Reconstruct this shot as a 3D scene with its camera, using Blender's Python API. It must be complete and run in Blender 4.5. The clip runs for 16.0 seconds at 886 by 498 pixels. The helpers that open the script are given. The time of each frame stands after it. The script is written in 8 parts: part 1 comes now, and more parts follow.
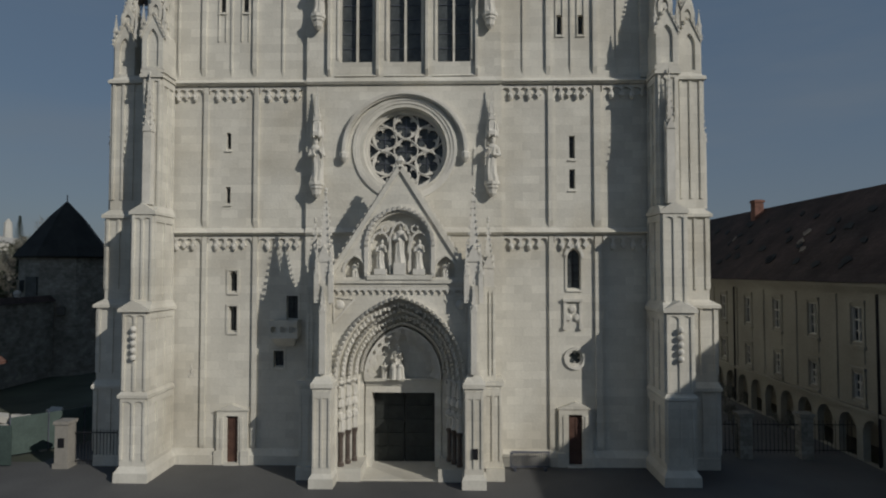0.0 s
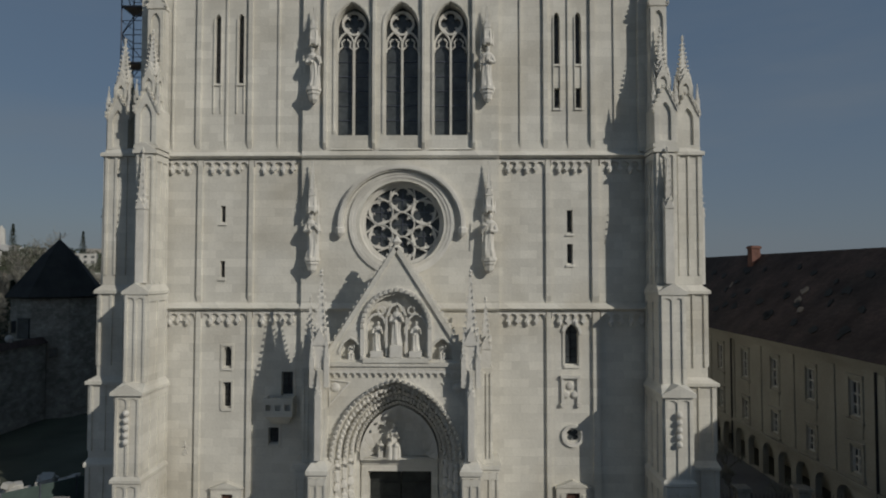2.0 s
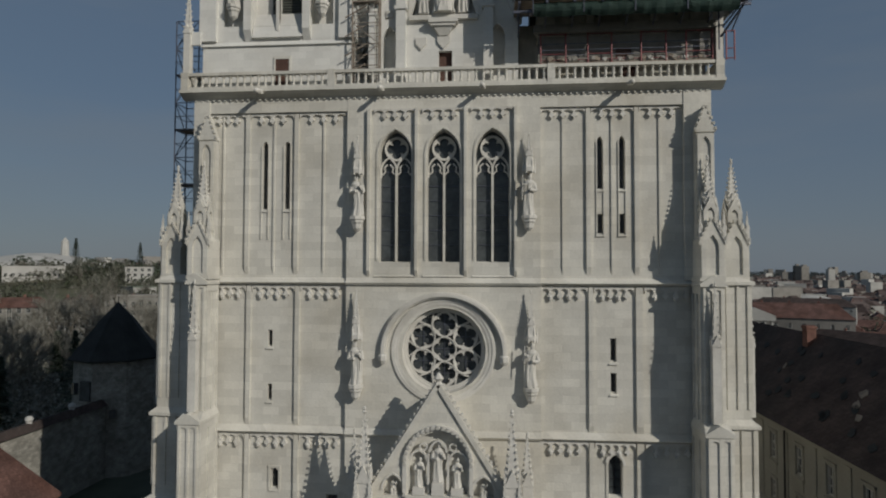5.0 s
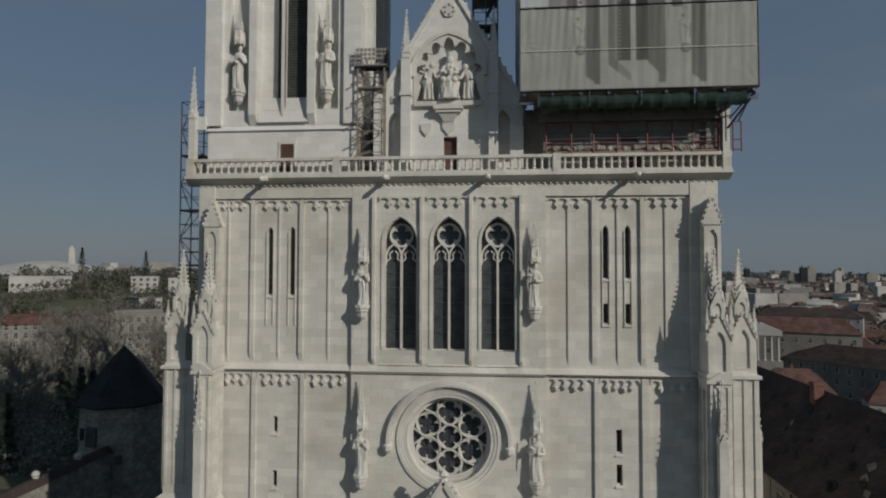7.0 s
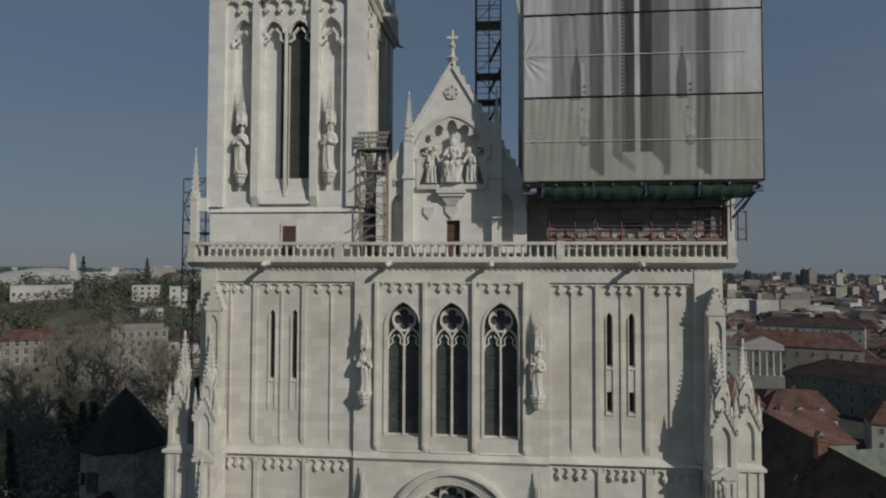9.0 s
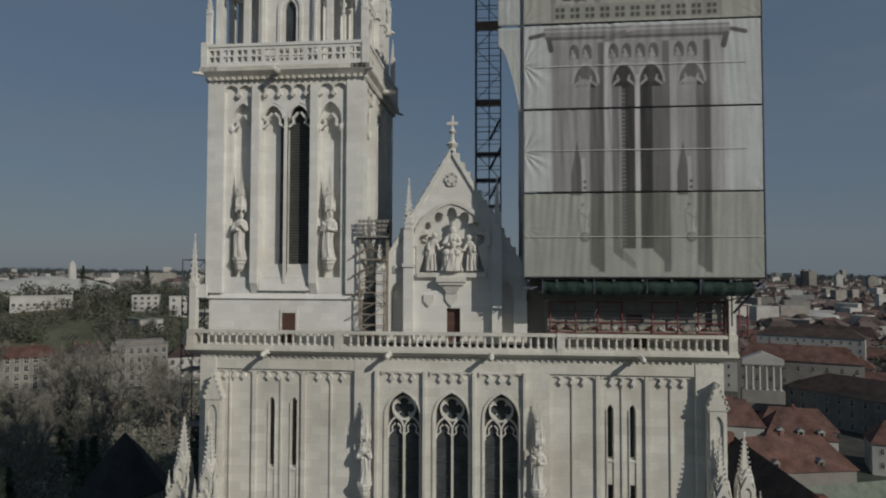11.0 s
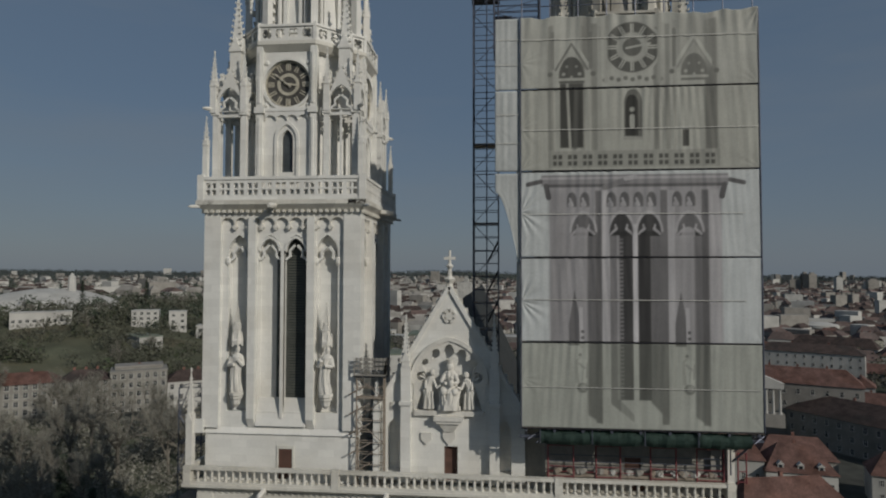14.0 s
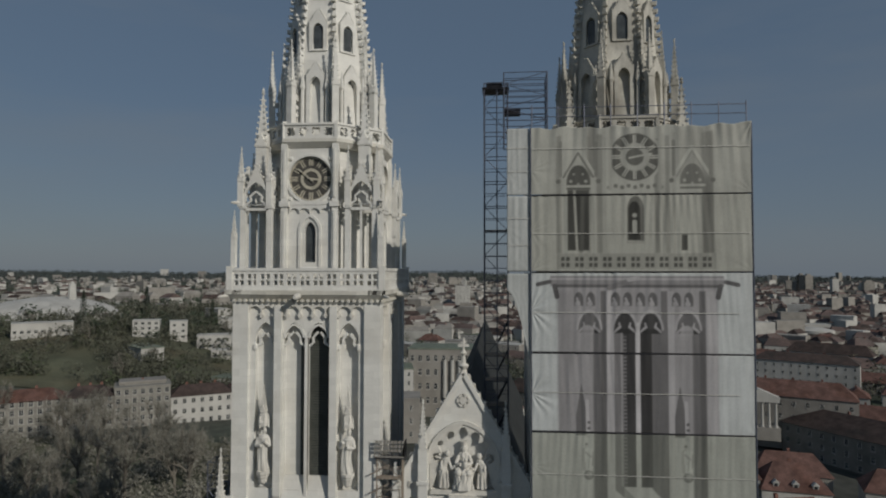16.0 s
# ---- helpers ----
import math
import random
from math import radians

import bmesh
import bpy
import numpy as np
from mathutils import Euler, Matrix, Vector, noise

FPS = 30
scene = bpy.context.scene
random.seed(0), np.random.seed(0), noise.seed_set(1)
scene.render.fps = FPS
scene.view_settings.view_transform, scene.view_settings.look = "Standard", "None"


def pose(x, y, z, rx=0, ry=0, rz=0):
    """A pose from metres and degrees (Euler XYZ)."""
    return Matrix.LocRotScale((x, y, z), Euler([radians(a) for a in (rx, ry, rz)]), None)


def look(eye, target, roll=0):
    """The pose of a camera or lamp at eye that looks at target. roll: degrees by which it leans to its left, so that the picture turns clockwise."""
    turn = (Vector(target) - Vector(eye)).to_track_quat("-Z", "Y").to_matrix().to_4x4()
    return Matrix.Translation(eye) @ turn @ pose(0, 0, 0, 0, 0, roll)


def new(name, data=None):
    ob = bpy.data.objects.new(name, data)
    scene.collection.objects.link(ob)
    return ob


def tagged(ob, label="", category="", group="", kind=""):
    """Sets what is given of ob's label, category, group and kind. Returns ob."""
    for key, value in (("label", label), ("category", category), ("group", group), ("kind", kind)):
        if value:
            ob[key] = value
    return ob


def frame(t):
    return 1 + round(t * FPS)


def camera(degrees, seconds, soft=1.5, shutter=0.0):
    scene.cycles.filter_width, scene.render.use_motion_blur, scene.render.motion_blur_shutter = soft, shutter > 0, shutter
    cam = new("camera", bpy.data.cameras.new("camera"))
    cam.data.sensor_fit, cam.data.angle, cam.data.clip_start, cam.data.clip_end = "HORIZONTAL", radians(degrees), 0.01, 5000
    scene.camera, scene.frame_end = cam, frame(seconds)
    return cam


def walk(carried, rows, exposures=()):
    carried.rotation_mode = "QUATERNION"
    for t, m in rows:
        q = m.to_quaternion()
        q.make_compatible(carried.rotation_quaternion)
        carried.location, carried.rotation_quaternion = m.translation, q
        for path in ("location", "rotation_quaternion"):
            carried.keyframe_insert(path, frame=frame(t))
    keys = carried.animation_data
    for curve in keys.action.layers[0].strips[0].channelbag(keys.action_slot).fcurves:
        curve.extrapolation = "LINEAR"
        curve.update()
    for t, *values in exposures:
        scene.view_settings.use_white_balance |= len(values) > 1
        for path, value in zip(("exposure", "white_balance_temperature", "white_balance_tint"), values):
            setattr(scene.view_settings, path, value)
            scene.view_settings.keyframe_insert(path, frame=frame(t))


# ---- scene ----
cam = camera(71.6, 16.0, soft=2.05)
METRES, EYE, TILT, LEAN, TURN = 46.7, 12.43, 2.1, 0.0, 1.3
START = (3.42, -40.0)
ROWS = [
    (0.0, 0.0, 0.0, 0.0, 0.0, 0.0, -0.0),
    (0.5, -0.0006, 0.0013, 0.0256, -0.09, 0.05, 0.0),
    (1.0, -0.0017, 0.0043, 0.0516, -0.22, 0.06, -0.02),
    (1.5, -0.0009, 0.0053, 0.0781, -0.28, 0.05, -0.01),
    (2.0, -0.0018, 0.0077, 0.104, -0.42, 0.03, -0.04),
    (2.5, -0.0008, 0.0056, 0.1314, 0.7, 0.04, 0.02),
    (3.0, 0.0006, 0.0041, 0.1619, 2.08, -0.01, 0.01),
    (3.5, 0.0013, 0.0042, 0.1909, 2.78, -0.01, -0.0),
    (4.0, 0.0029, 0.0048, 0.2208, 3.18, -0.0, -0.01),
    (6.5, 0.0002, 0.0043, 0.3735, 4.1, -0.01, 0.0),
    (7.0, 0.0011, 0.0066, 0.4052, 4.15, -0.01, 0.01),
    (7.5, 0.0011, 0.0075, 0.435, 4.2, -0.01, -0.02),
    (8.0, 0.002, 0.0085, 0.4644, 4.25, -0.01, -0.01),
    (8.5, -0.0004, 0.0088, 0.4939, 4.25, -0.01, -0.03),
    (9.0, -0.0019, 0.011, 0.5254, 4.24, -0.02, -0.04),
    (11.5, -0.0025, 0.0152, 0.6831, 4.24, -0.04, 0.04),
    (12.0, -0.0012, 0.0158, 0.7155, 4.29, -0.05, 0.04),
    (12.5, -0.0016, 0.0168, 0.7476, 4.31, -0.06, 0.03),
    (13.0, -0.0004, 0.0183, 0.7808, 4.31, -0.06, 0.04),
    (13.5, -0.0001, 0.0208, 0.8136, 4.27, -0.05, 0.05),
    (14.0, 0.0012, 0.0192, 0.8464, 4.23, -0.05, 0.05),
    (14.5, 0.0026, 0.0115, 0.88, 4.18, -0.07, 0.06),
    (15.0, -0.0006, -0.0023, 0.9137, 4.08, -0.07, 0.06),
    (15.5, -0.0087, -0.0207, 0.9479, 4.04, -0.07, 0.06),
    (16.0, -0.0202, -0.0414, 0.982, 3.98, -0.08, 0.08),
]
walk(cam, [(t, pose(*START, EYE, TILT, LEAN, TURN) @ pose(METRES * x, METRES * y, METRES * z, 90 + pitch, roll, yaw)) for t, x, y, z, yaw, pitch, roll in ROWS])


# ---------------- world, sun ----------------
SUN_AZ, SUN_EL = 49.0, 27.0   # degrees to the right of the facade's normal; above the horizon
world = bpy.data.worlds.new("sky")
scene.world = world
world.use_nodes = True
wn = world.node_tree.nodes
sky = wn.new("ShaderNodeTexSky")
sky.sky_type, sky.sun_disc = "NISHITA", False
sky.sun_elevation, sky.sun_rotation = radians(SUN_EL), radians(180 - SUN_AZ)
sky.air_density, sky.dust_density, sky.ozone_density = 1.0, 0.6, 1.5
# thin high haze: the sky is greyed towards a cool tone
haze = wn.new("ShaderNodeMix")
haze.data_type, haze.blend_type = "RGBA", "MIX"
haze.inputs[0].default_value, haze.inputs[7].default_value = 0.72, (1.95, 2.85, 4.1, 1)
world.node_tree.links.new(sky.outputs[0], haze.inputs[6])
# faint cirrus veils
coord, stretch, veil, grade, cirrus = (wn.new(k) for k in ("ShaderNodeTexCoord", "ShaderNodeMapping", "ShaderNodeTexNoise", "ShaderNodeMapRange", "ShaderNodeMix"))
stretch.inputs["Scale"].default_value = (1.6, 1.6, 7.0)
veil.inputs["Scale"].default_value, veil.inputs["Detail"].default_value = 1.7, 6
grade.inputs["From Min"].default_value, grade.inputs["From Max"].default_value, grade.inputs["To Max"].default_value = 0.45, 0.75, 0.35
cirrus.data_type, cirrus.blend_type = "RGBA", "MIX"
cirrus.inputs[7].default_value = (3.2, 3.7, 4.2, 1)
# paler band of haze over the horizon
split, low, band = (wn.new(k) for k in ("ShaderNodeSeparateXYZ", "ShaderNodeMapRange", "ShaderNodeMix"))
low.inputs["From Min"].default_value, low.inputs["From Max"].default_value = 0.0, 0.26
low.inputs["To Min"].default_value, low.inputs["To Max"].default_value = 0.42, 0.0
band.data_type, band.blend_type, band.inputs[7].default_value = "RGBA", "MIX", (3.3, 3.75, 4.2, 1)
for a, b in ((coord.outputs["Generated"], split.inputs[0]), (split.outputs[2], low.inputs[0]), (low.outputs[0], band.inputs[0]), (haze.outputs[2], band.inputs[6])):
    world.node_tree.links.new(a, b)
for a, b in ((coord.outputs["Generated"], stretch.inputs[0]), (stretch.outputs[0], veil.inputs["Vector"]), (veil.outputs[0], grade.inputs[0]), (grade.outputs[0], cirrus.inputs[0]), (band.outputs[2], cirrus.inputs[6]), (cirrus.outputs[2], wn["Background"].inputs[0])):
    world.node_tree.links.new(a, b)
wn["Background"].inputs[1].default_value = 0.056
sun = new("sun", bpy.data.lights.new("sun", "SUN"))
sun.data.energy, sun.data.angle, sun.data.color = 2.85, radians(0.5), (1.0, 0.95, 0.86)
_e, _a = radians(SUN_EL), radians(SUN_AZ)
sun.matrix_world = look((0, 0, 200), Vector((0, 0, 200)) - Vector((math.sin(_a) * math.cos(_e), -math.cos(_a) * math.cos(_e), math.sin(_e))))
scene.view_settings.exposure = -0.3


# ---------------- materials ----------------
def material(name, colour, rough=0.8, metal=0.0, vary=0.12, scale=1.5, fine=12.0, bump=0.25, stain=None, stain_at=0.6, blocks=None, island=0.0, spec=0.3, streak=0.0):
    """Colour with a coarse and a fine variation, stains, block courses (width, height) and a relief."""
    m = bpy.data.materials.new(name)
    m.use_nodes = True
    nt = m.node_tree
    n, L = nt.nodes, nt.links
    b = n["Principled BSDF"]
    b.inputs["Roughness"].default_value, b.inputs["Metallic"].default_value = rough, metal
    b.inputs["Specular IOR Level"].default_value = spec
    geo = n.new("ShaderNodeNewGeometry")
    pos = geo.outputs["Position"]

    def noise_at(sc, detail=4):
        t = n.new("ShaderNodeTexNoise")
        t.inputs["Scale"].default_value, t.inputs["Detail"].default_value = sc, detail
        L.new(pos, t.inputs["Vector"])
        return t.outputs[0]

    def ramp(src, lo, hi, a, z):
        r = n.new("ShaderNodeMapRange")
        for i, v in zip((1, 2, 3, 4), (lo, hi, a, z)):
            r.inputs[i].default_value = v
        L.new(src, r.inputs[0])
        return r.outputs[0]

    def times(a, c):
        r = n.new("ShaderNodeMath")
        r.operation = "MULTIPLY"
        L.new(a, r.inputs[0])
        L.new(c, r.inputs[1])
        return r.outputs[0]
    coarse, grain = noise_at(scale), noise_at(fine, 6)
    fold = None
    if streak:
        mp = n.new("ShaderNodeMapping")
        mp.inputs["Scale"].default_value = (1.0, 1.0, 0.12)
        L.new(pos, mp.inputs[0])
        fold = n.new("ShaderNodeTexNoise")
        fold.inputs["Scale"].default_value, fold.inputs["Detail"].default_value, fold.inputs["Distortion"].default_value = 1.6, 5, 0.6
        L.new(mp.outputs[0], fold.inputs["Vector"])
        fold = fold.outputs[0]
    value = times(ramp(coarse, 0.3, 0.7, 1 - vary, 1 + vary), ramp(grain, 0.3, 0.7, 1 - vary * 0.6, 1 + vary * 0.6))
    height = grain
    if fold:
        value = times(value, ramp(fold, 0.3, 0.7, 1 - streak, 1 + streak))
        height = fold
    if blocks:
        sep = n.new("ShaderNodeSeparateXYZ")
        L.new(pos, sep.inputs[0])
        add = n.new("ShaderNodeMath")
        L.new(sep.outputs[0], add.inputs[0])
        L.new(sep.outputs[1], add.inputs[1])
        com = n.new("ShaderNodeCombineXYZ")
        L.new(add.outputs[0], com.inputs[0])
        L.new(sep.outputs[2], com.inputs[1])
        br = n.new("ShaderNodeTexBrick")
        L.new(com.outputs[0], br.inputs["Vector"])
        for k, v in (("Scale", 1.0), ("Mortar Size", 0.012), ("Brick Width", blocks[0]), ("Row Height", blocks[1]), ("Mortar Smooth", 0.3)):
            br.inputs[k].default_value = v
        br.inputs["Color1"].default_value, br.inputs["Color2"].default_value, br.inputs["Mortar"].default_value = (blocks[2],) * 3 + (1,), (1.06,) * 3 + (1,), (blocks[3],) * 3 + (1,)
        bw = n.new("ShaderNodeRGBToBW")
        L.new(br.outputs[0], bw.inputs[0])
        value = times(value, bw.outputs[0])
    if island:
        value = times(value, ramp(geo.outputs["Random Per Island"], 0, 1, 1 - island, 1 + island))
    mix = n.new("ShaderNodeMix")
    mix.data_type, mix.blend_type = "RGBA", "MIX"
    mix.inputs[6].default_value, mix.inputs[7].default_value = (*colour, 1), (*(stain or [c * 0.75 for c in colour]), 1)
    L.new(ramp(noise_at(scale * 0.37, 8), stain_at - 0.08, stain_at + 0.12, 0, 1), mix.inputs[0])
    mul = n.new("ShaderNodeMix")
    mul.data_type, mul.blend_type = "RGBA", "MULTIPLY"
    mul.inputs[0].default_value = 1
    L.new(mix.outputs[2], mul.inputs[6])
    L.new(value, mul.inputs[7])
    L.new(mul.outputs[2], b.inputs["Base Color"])
    if bump:
        bp = n.new("ShaderNodeBump")
        bp.inputs["Strength"].default_value, bp.inputs["Distance"].default_value = bump, 0.05
        L.new(height, bp.inputs["Height"])
        L.new(bp.outputs[0], b.inputs["Normal"])
    return m


STONE = material("limestone ashlar", (0.63, 0.61, 0.55), 0.85, vary=0.08, scale=0.5, fine=7, bump=0.3, stain=(0.54, 0.51, 0.44), stain_at=0.56, blocks=(1.1, 0.55, 0.9, 0.88))
CARVED = material("carved limestone", (0.64, 0.62, 0.57), 0.85, vary=0.08, scale=0.9, fine=9, bump=0.4, stain=(0.50, 0.48, 0.43), stain_at=0.6)
NEWSTONE = material("pale restored stone", (0.69, 0.68, 0.64), 0.85, vary=0.05, scale=0.6, fine=8, bump=0.25, stain=(0.63, 0.61, 0.56), stain_at=0.58, blocks=(1.1, 0.5, 0.95, 0.93))
OLDSTONE = material("old rubble stone", (0.34, 0.325, 0.285), 0.95, vary=0.25, scale=0.8, fine=5, bump=0.8, blocks=(0.6, 0.3, 0.7, 0.6))
# also colours the dark sheets that stand for shade inside tower openings
GLASS_AND_DARK = material("leaded church glass and dark opening backs", (0.066, 0.074, 0.078), 0.25, vary=0.25, scale=1.2, fine=5, bump=0.15, spec=0.5)
PANE = material("window glass", (0.03, 0.035, 0.04), 0.12, vary=0.1, scale=0.5, fine=3, bump=0.02, spec=0.5)
DARKWOOD = material("dark stained oak", (0.10, 0.055, 0.042), 0.6, vary=0.25, scale=2, fine=20, bump=0.4)
MARBLE = material("dark grey brown marble", (0.10, 0.08, 0.07), 0.4, vary=0.25, scale=3, fine=14, bump=0.1)
ROOFFAR = material("greyed town roof tiles", (0.15, 0.105, 0.092), 0.9, vary=0.3, scale=0.05, fine=0.6, bump=0.0, stain=(0.10, 0.08, 0.075), stain_at=0.5)
LOUVRE = material("grey green louvre boards", (0.085, 0.09, 0.078), 0.8, vary=0.2, scale=1.5, fine=9, bump=0.2)
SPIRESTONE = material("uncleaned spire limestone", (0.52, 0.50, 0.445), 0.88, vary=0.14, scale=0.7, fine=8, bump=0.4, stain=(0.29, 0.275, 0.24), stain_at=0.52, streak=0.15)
BRONZE = material("dark bronze door", (0.05, 0.055, 0.052), 0.5, 0.4, vary=0.2, scale=2, fine=14, bump=0.3)
IRON = material("dark iron", (0.03, 0.03, 0.035), 0.5, 0.6, vary=0.15, scale=3, fine=15, bump=0.1)
STEEL = material("galvanised scaffold tube", (0.115, 0.125, 0.16), 0.5, 0.5, vary=0.2, scale=2, fine=15, bump=0.1)
REDSTEEL = material("red painted steel", (0.2, 0.055, 0.06), 0.5, 0.1, vary=0.2, scale=3, fine=15, bump=0.1)
BOARD = material("weathered scaffold board", (0.26, 0.22, 0.18), 0.9, vary=0.2, scale=2, fine=12, bump=0.4)
GREENNET = material("green safety net", (0.055, 0.095, 0.08), 0.8, vary=0.2, scale=1.2, fine=9, bump=0.5)
ASPHALT = material("grey paved square", (0.11, 0.11, 0.11), 0.9, vary=0.12, scale=0.25, fine=8, bump=0.2, stain=(0.085, 0.085, 0.088), stain_at=0.55)
EARTH = material("city ground", (0.085, 0.087, 0.075), 0.95, vary=0.4, scale=0.02, fine=0.2, bump=0.0, stain=(0.035, 0.05, 0.025), stain_at=0.5)
GRASS = material("park grass", (0.10, 0.105, 0.068), 0.95, vary=0.3, scale=0.06, fine=1.5, bump=0.4, stain=(0.11, 0.095, 0.06), stain_at=0.55)
ROOFRED = material("red clay roof tiles", (0.145, 0.082, 0.068), 0.9, vary=0.38, scale=0.3, fine=5, bump=0.5, stain=(0.12, 0.06, 0.045), stain_at=0.55, blocks=(0.35, 0.3, 0.8, 0.7))
ROOFDARK = material("weathered brown roof tiles", (0.078, 0.056, 0.049), 0.9, vary=0.3, scale=0.35, fine=5, bump=0.6, stain=(0.05, 0.041, 0.037), stain_at=0.55, blocks=(0.35, 0.3, 0.75, 0.65))
SLATE = material("black roof cover", (0.032, 0.034, 0.033), 0.8, vary=0.25, scale=0.6, fine=6, bump=0.3)
OCHRE = material("faded ochre plaster", (0.345, 0.332, 0.28), 0.9, vary=0.12, scale=0.3, fine=6, bump=0.2, stain=(0.295, 0.28, 0.235), stain_at=0.52)
PLASTER = material("grey city plaster", (0.27, 0.255, 0.23), 0.9, vary=0.15, scale=0.15, fine=3, bump=0.1)
APART = material("smoky apartment plaster", (0.24, 0.23, 0.205), 0.9, vary=0.18, scale=0.2, fine=3, bump=0.1)
PALEPL = material("pale city plaster", (0.46, 0.45, 0.42), 0.9, vary=0.1, scale=0.15, fine=3, bump=0.1)
BRICKCH = material("chimney brick", (0.23, 0.12, 0.095), 0.9, vary=0.2, scale=2, fine=9, bump=0.5, blocks=(0.3, 0.1, 0.8, 0.6))
WHITEP = material("white window paint", (0.55, 0.54, 0.50), 0.6, vary=0.08, scale=1, fine=9, bump=0.05)
GOLD = material("dull gilded metal", (0.55, 0.51, 0.41), 0.55, 0.2, vary=0.15, scale=2, fine=9, bump=0.1)
CLOCKF = material("dark clock face", (0.085, 0.08, 0.072), 0.6, vary=0.2, scale=2, fine=9, bump=0.1)
COPPERM = material("green copper sheet", (0.17, 0.195, 0.15), 0.7, vary=0.2, scale=0.8, fine=6, bump=0.2)
SPRING = material("fresh green shrubs", (0.075, 0.095, 0.05), 0.95, vary=0.3, scale=0.5, fine=3, bump=0.0, island=0.4)
BARK = material("bare bark", (0.17, 0.155, 0.13), 0.95, vary=0.25, scale=1.5, fine=9, bump=0.5)
TWIGS = material("bare winter twigs", (0.215, 0.208, 0.175), 0.95, vary=0.3, scale=0.5, fine=3, bump=0.0, island=0.35)
# the haze of distance is mixed into this foliage colour
FARWOOD = material("distant bare and evergreen woods, hazed blue grey", (0.066, 0.078, 0.078), 0.95, vary=0.2, scale=0.02, fine=0.2, bump=0.0, island=0.25)
NEEDLES = material("dark conifer needles", (0.05, 0.066, 0.045), 0.95, vary=0.3, scale=0.5, fine=3, bump=0.0, island=0.4)
BUDS = material("early spring leaves", (0.092, 0.095, 0.07), 0.95, vary=0.3, scale=0.5, fine=3, bump=0.0, island=0.4)
FENCEG = material("blue green gate sheet", (0.07, 0.10, 0.092), 0.6, 0.2, vary=0.15, scale=1, fine=8, bump=0.1)


# ---------------- mesh helpers ----------------
def mesh_of(name, bm, mat):
    bmesh.ops.recalc_face_normals(bm, faces=bm.faces)
    me = bpy.data.meshes.new(name)
    bm.to_mesh(me)
    bm.free()
    me.materials.append(mat)
    return me


def part(name, bm, mat, parent=None, label=""):
    """Links a bmesh, or a mesh that is shared, as one object under a thing or a part."""
    me = bm if isinstance(bm, bpy.types.Mesh) else mesh_of(name, bm, mat)
    ob = new(name, me)
    if parent:
        ob.parent = parent
    if label:
        tagged(ob, label)
    return ob


def pieces(name, bm, mat, parent, first=None, label=""):
    """Links every loose piece of a bmesh as a part of its own; the largest may take another name and then holds the rest."""
    left, groups = set(bm.verts), []
    while left:
        todo, got = [left.pop()], []
        while todo:
            v = todo.pop()
            got.append(v)
            for e in v.link_edges:
                o = e.other_vert(v)
                if o in left:
                    left.discard(o)
                    todo.append(o)
        groups.append(got)
    groups.sort(key=lambda g: -len(g))
    holder = parent
    for i, g in enumerate(groups):
        index = {v: k for k, v in enumerate(g)}
        faces = {f for v in g for f in v.link_faces}
        me = bpy.data.meshes.new(name)
        me.from_pydata([tuple(v.co) for v in g], [], [[index[v] for v in f.verts] for f in faces])
        b = bmesh.new()
        b.from_mesh(me)
        bpy.data.meshes.remove(me)
        ob = part(first if first and i == 0 else name, b, mat, holder, label if i == 0 else "")
        if first and i == 0:
            holder = ob
    bm.free()
    return holder


def thing(name, label, category, at=(0, 0, 0), group="", kind=""):
    ob = new(name)
    ob.location = at
    return tagged(ob, label, category, group, kind)


def box(bm, x0, x1, y0, y1, z0, z1, m=None):
    vs = [bm.verts.new((x, y, z)) for z in (z0, z1) for x, y in ((x0, y0), (x1, y0), (x1, y1), (x0, y1))]
    if m:
        for v in vs:
            v.co = m @ v.co
    for f in ((3, 2, 1, 0), (4, 5, 6, 7), (0, 1, 5, 4), (1, 2, 6, 5), (2, 3, 7, 6), (3, 0, 4, 7)):
        bm.faces.new([vs[i] for i in f])
    return bm


def boxes(*many):
    bm = bmesh.new()
    for b in many:
        box(bm, *b)
    return bm


def frustum(bm, x0, x1, y0, y1, z0, X0, X1, Y0, Y1, z1):
    """A block whose top (X, Y) differs from its base (x, y)."""
    vs = [bm.verts.new(c) for c in ((x0, y0, z0), (x1, y0, z0), (x1, y1, z0), (x0, y1, z0), (X0, Y0, z1), (X1, Y0, z1), (X1, Y1, z1), (X0, Y1, z1))]
    for f in ((3, 2, 1, 0), (4, 5, 6, 7), (0, 1, 5, 4), (1, 2, 6, 5), (2, 3, 7, 6), (3, 0, 4, 7)):
        bm.faces.new([vs[i] for i in f])
    return bm


def plate(bm, outer, holes, y0, y1, m=None):
    """A slab in the x-z plane with holes through it, from y0 to y1."""
    b = bmesh.new()
    edges = []
    for loop in [outer] + list(holes):
        vs = [b.verts.new((x, y0, z)) for x, z in loop]
        edges += [b.edges.new((vs[i], vs[(i + 1) % len(vs)])) for i in range(len(vs))]
    bmesh.ops.triangle_fill(b, edges=edges, use_beauty=True, use_dissolve=False)
    ext = bmesh.ops.extrude_face_region(b, geom=b.faces[:])
    for e in ext["geom"]:
        if isinstance(e, bmesh.types.BMVert):
            e.co.y = y1
    if m:
        b.transform(m)
    tmp = bpy.data.meshes.new("tmp")
    b.to_mesh(tmp)
    b.free()
    bm.from_mesh(tmp)
    bpy.data.meshes.remove(tmp)
    return bm


def rect(x0, x1, z0, z1):
    return [(x0, z0), (x1, z0), (x1, z1), (x0, z1)]


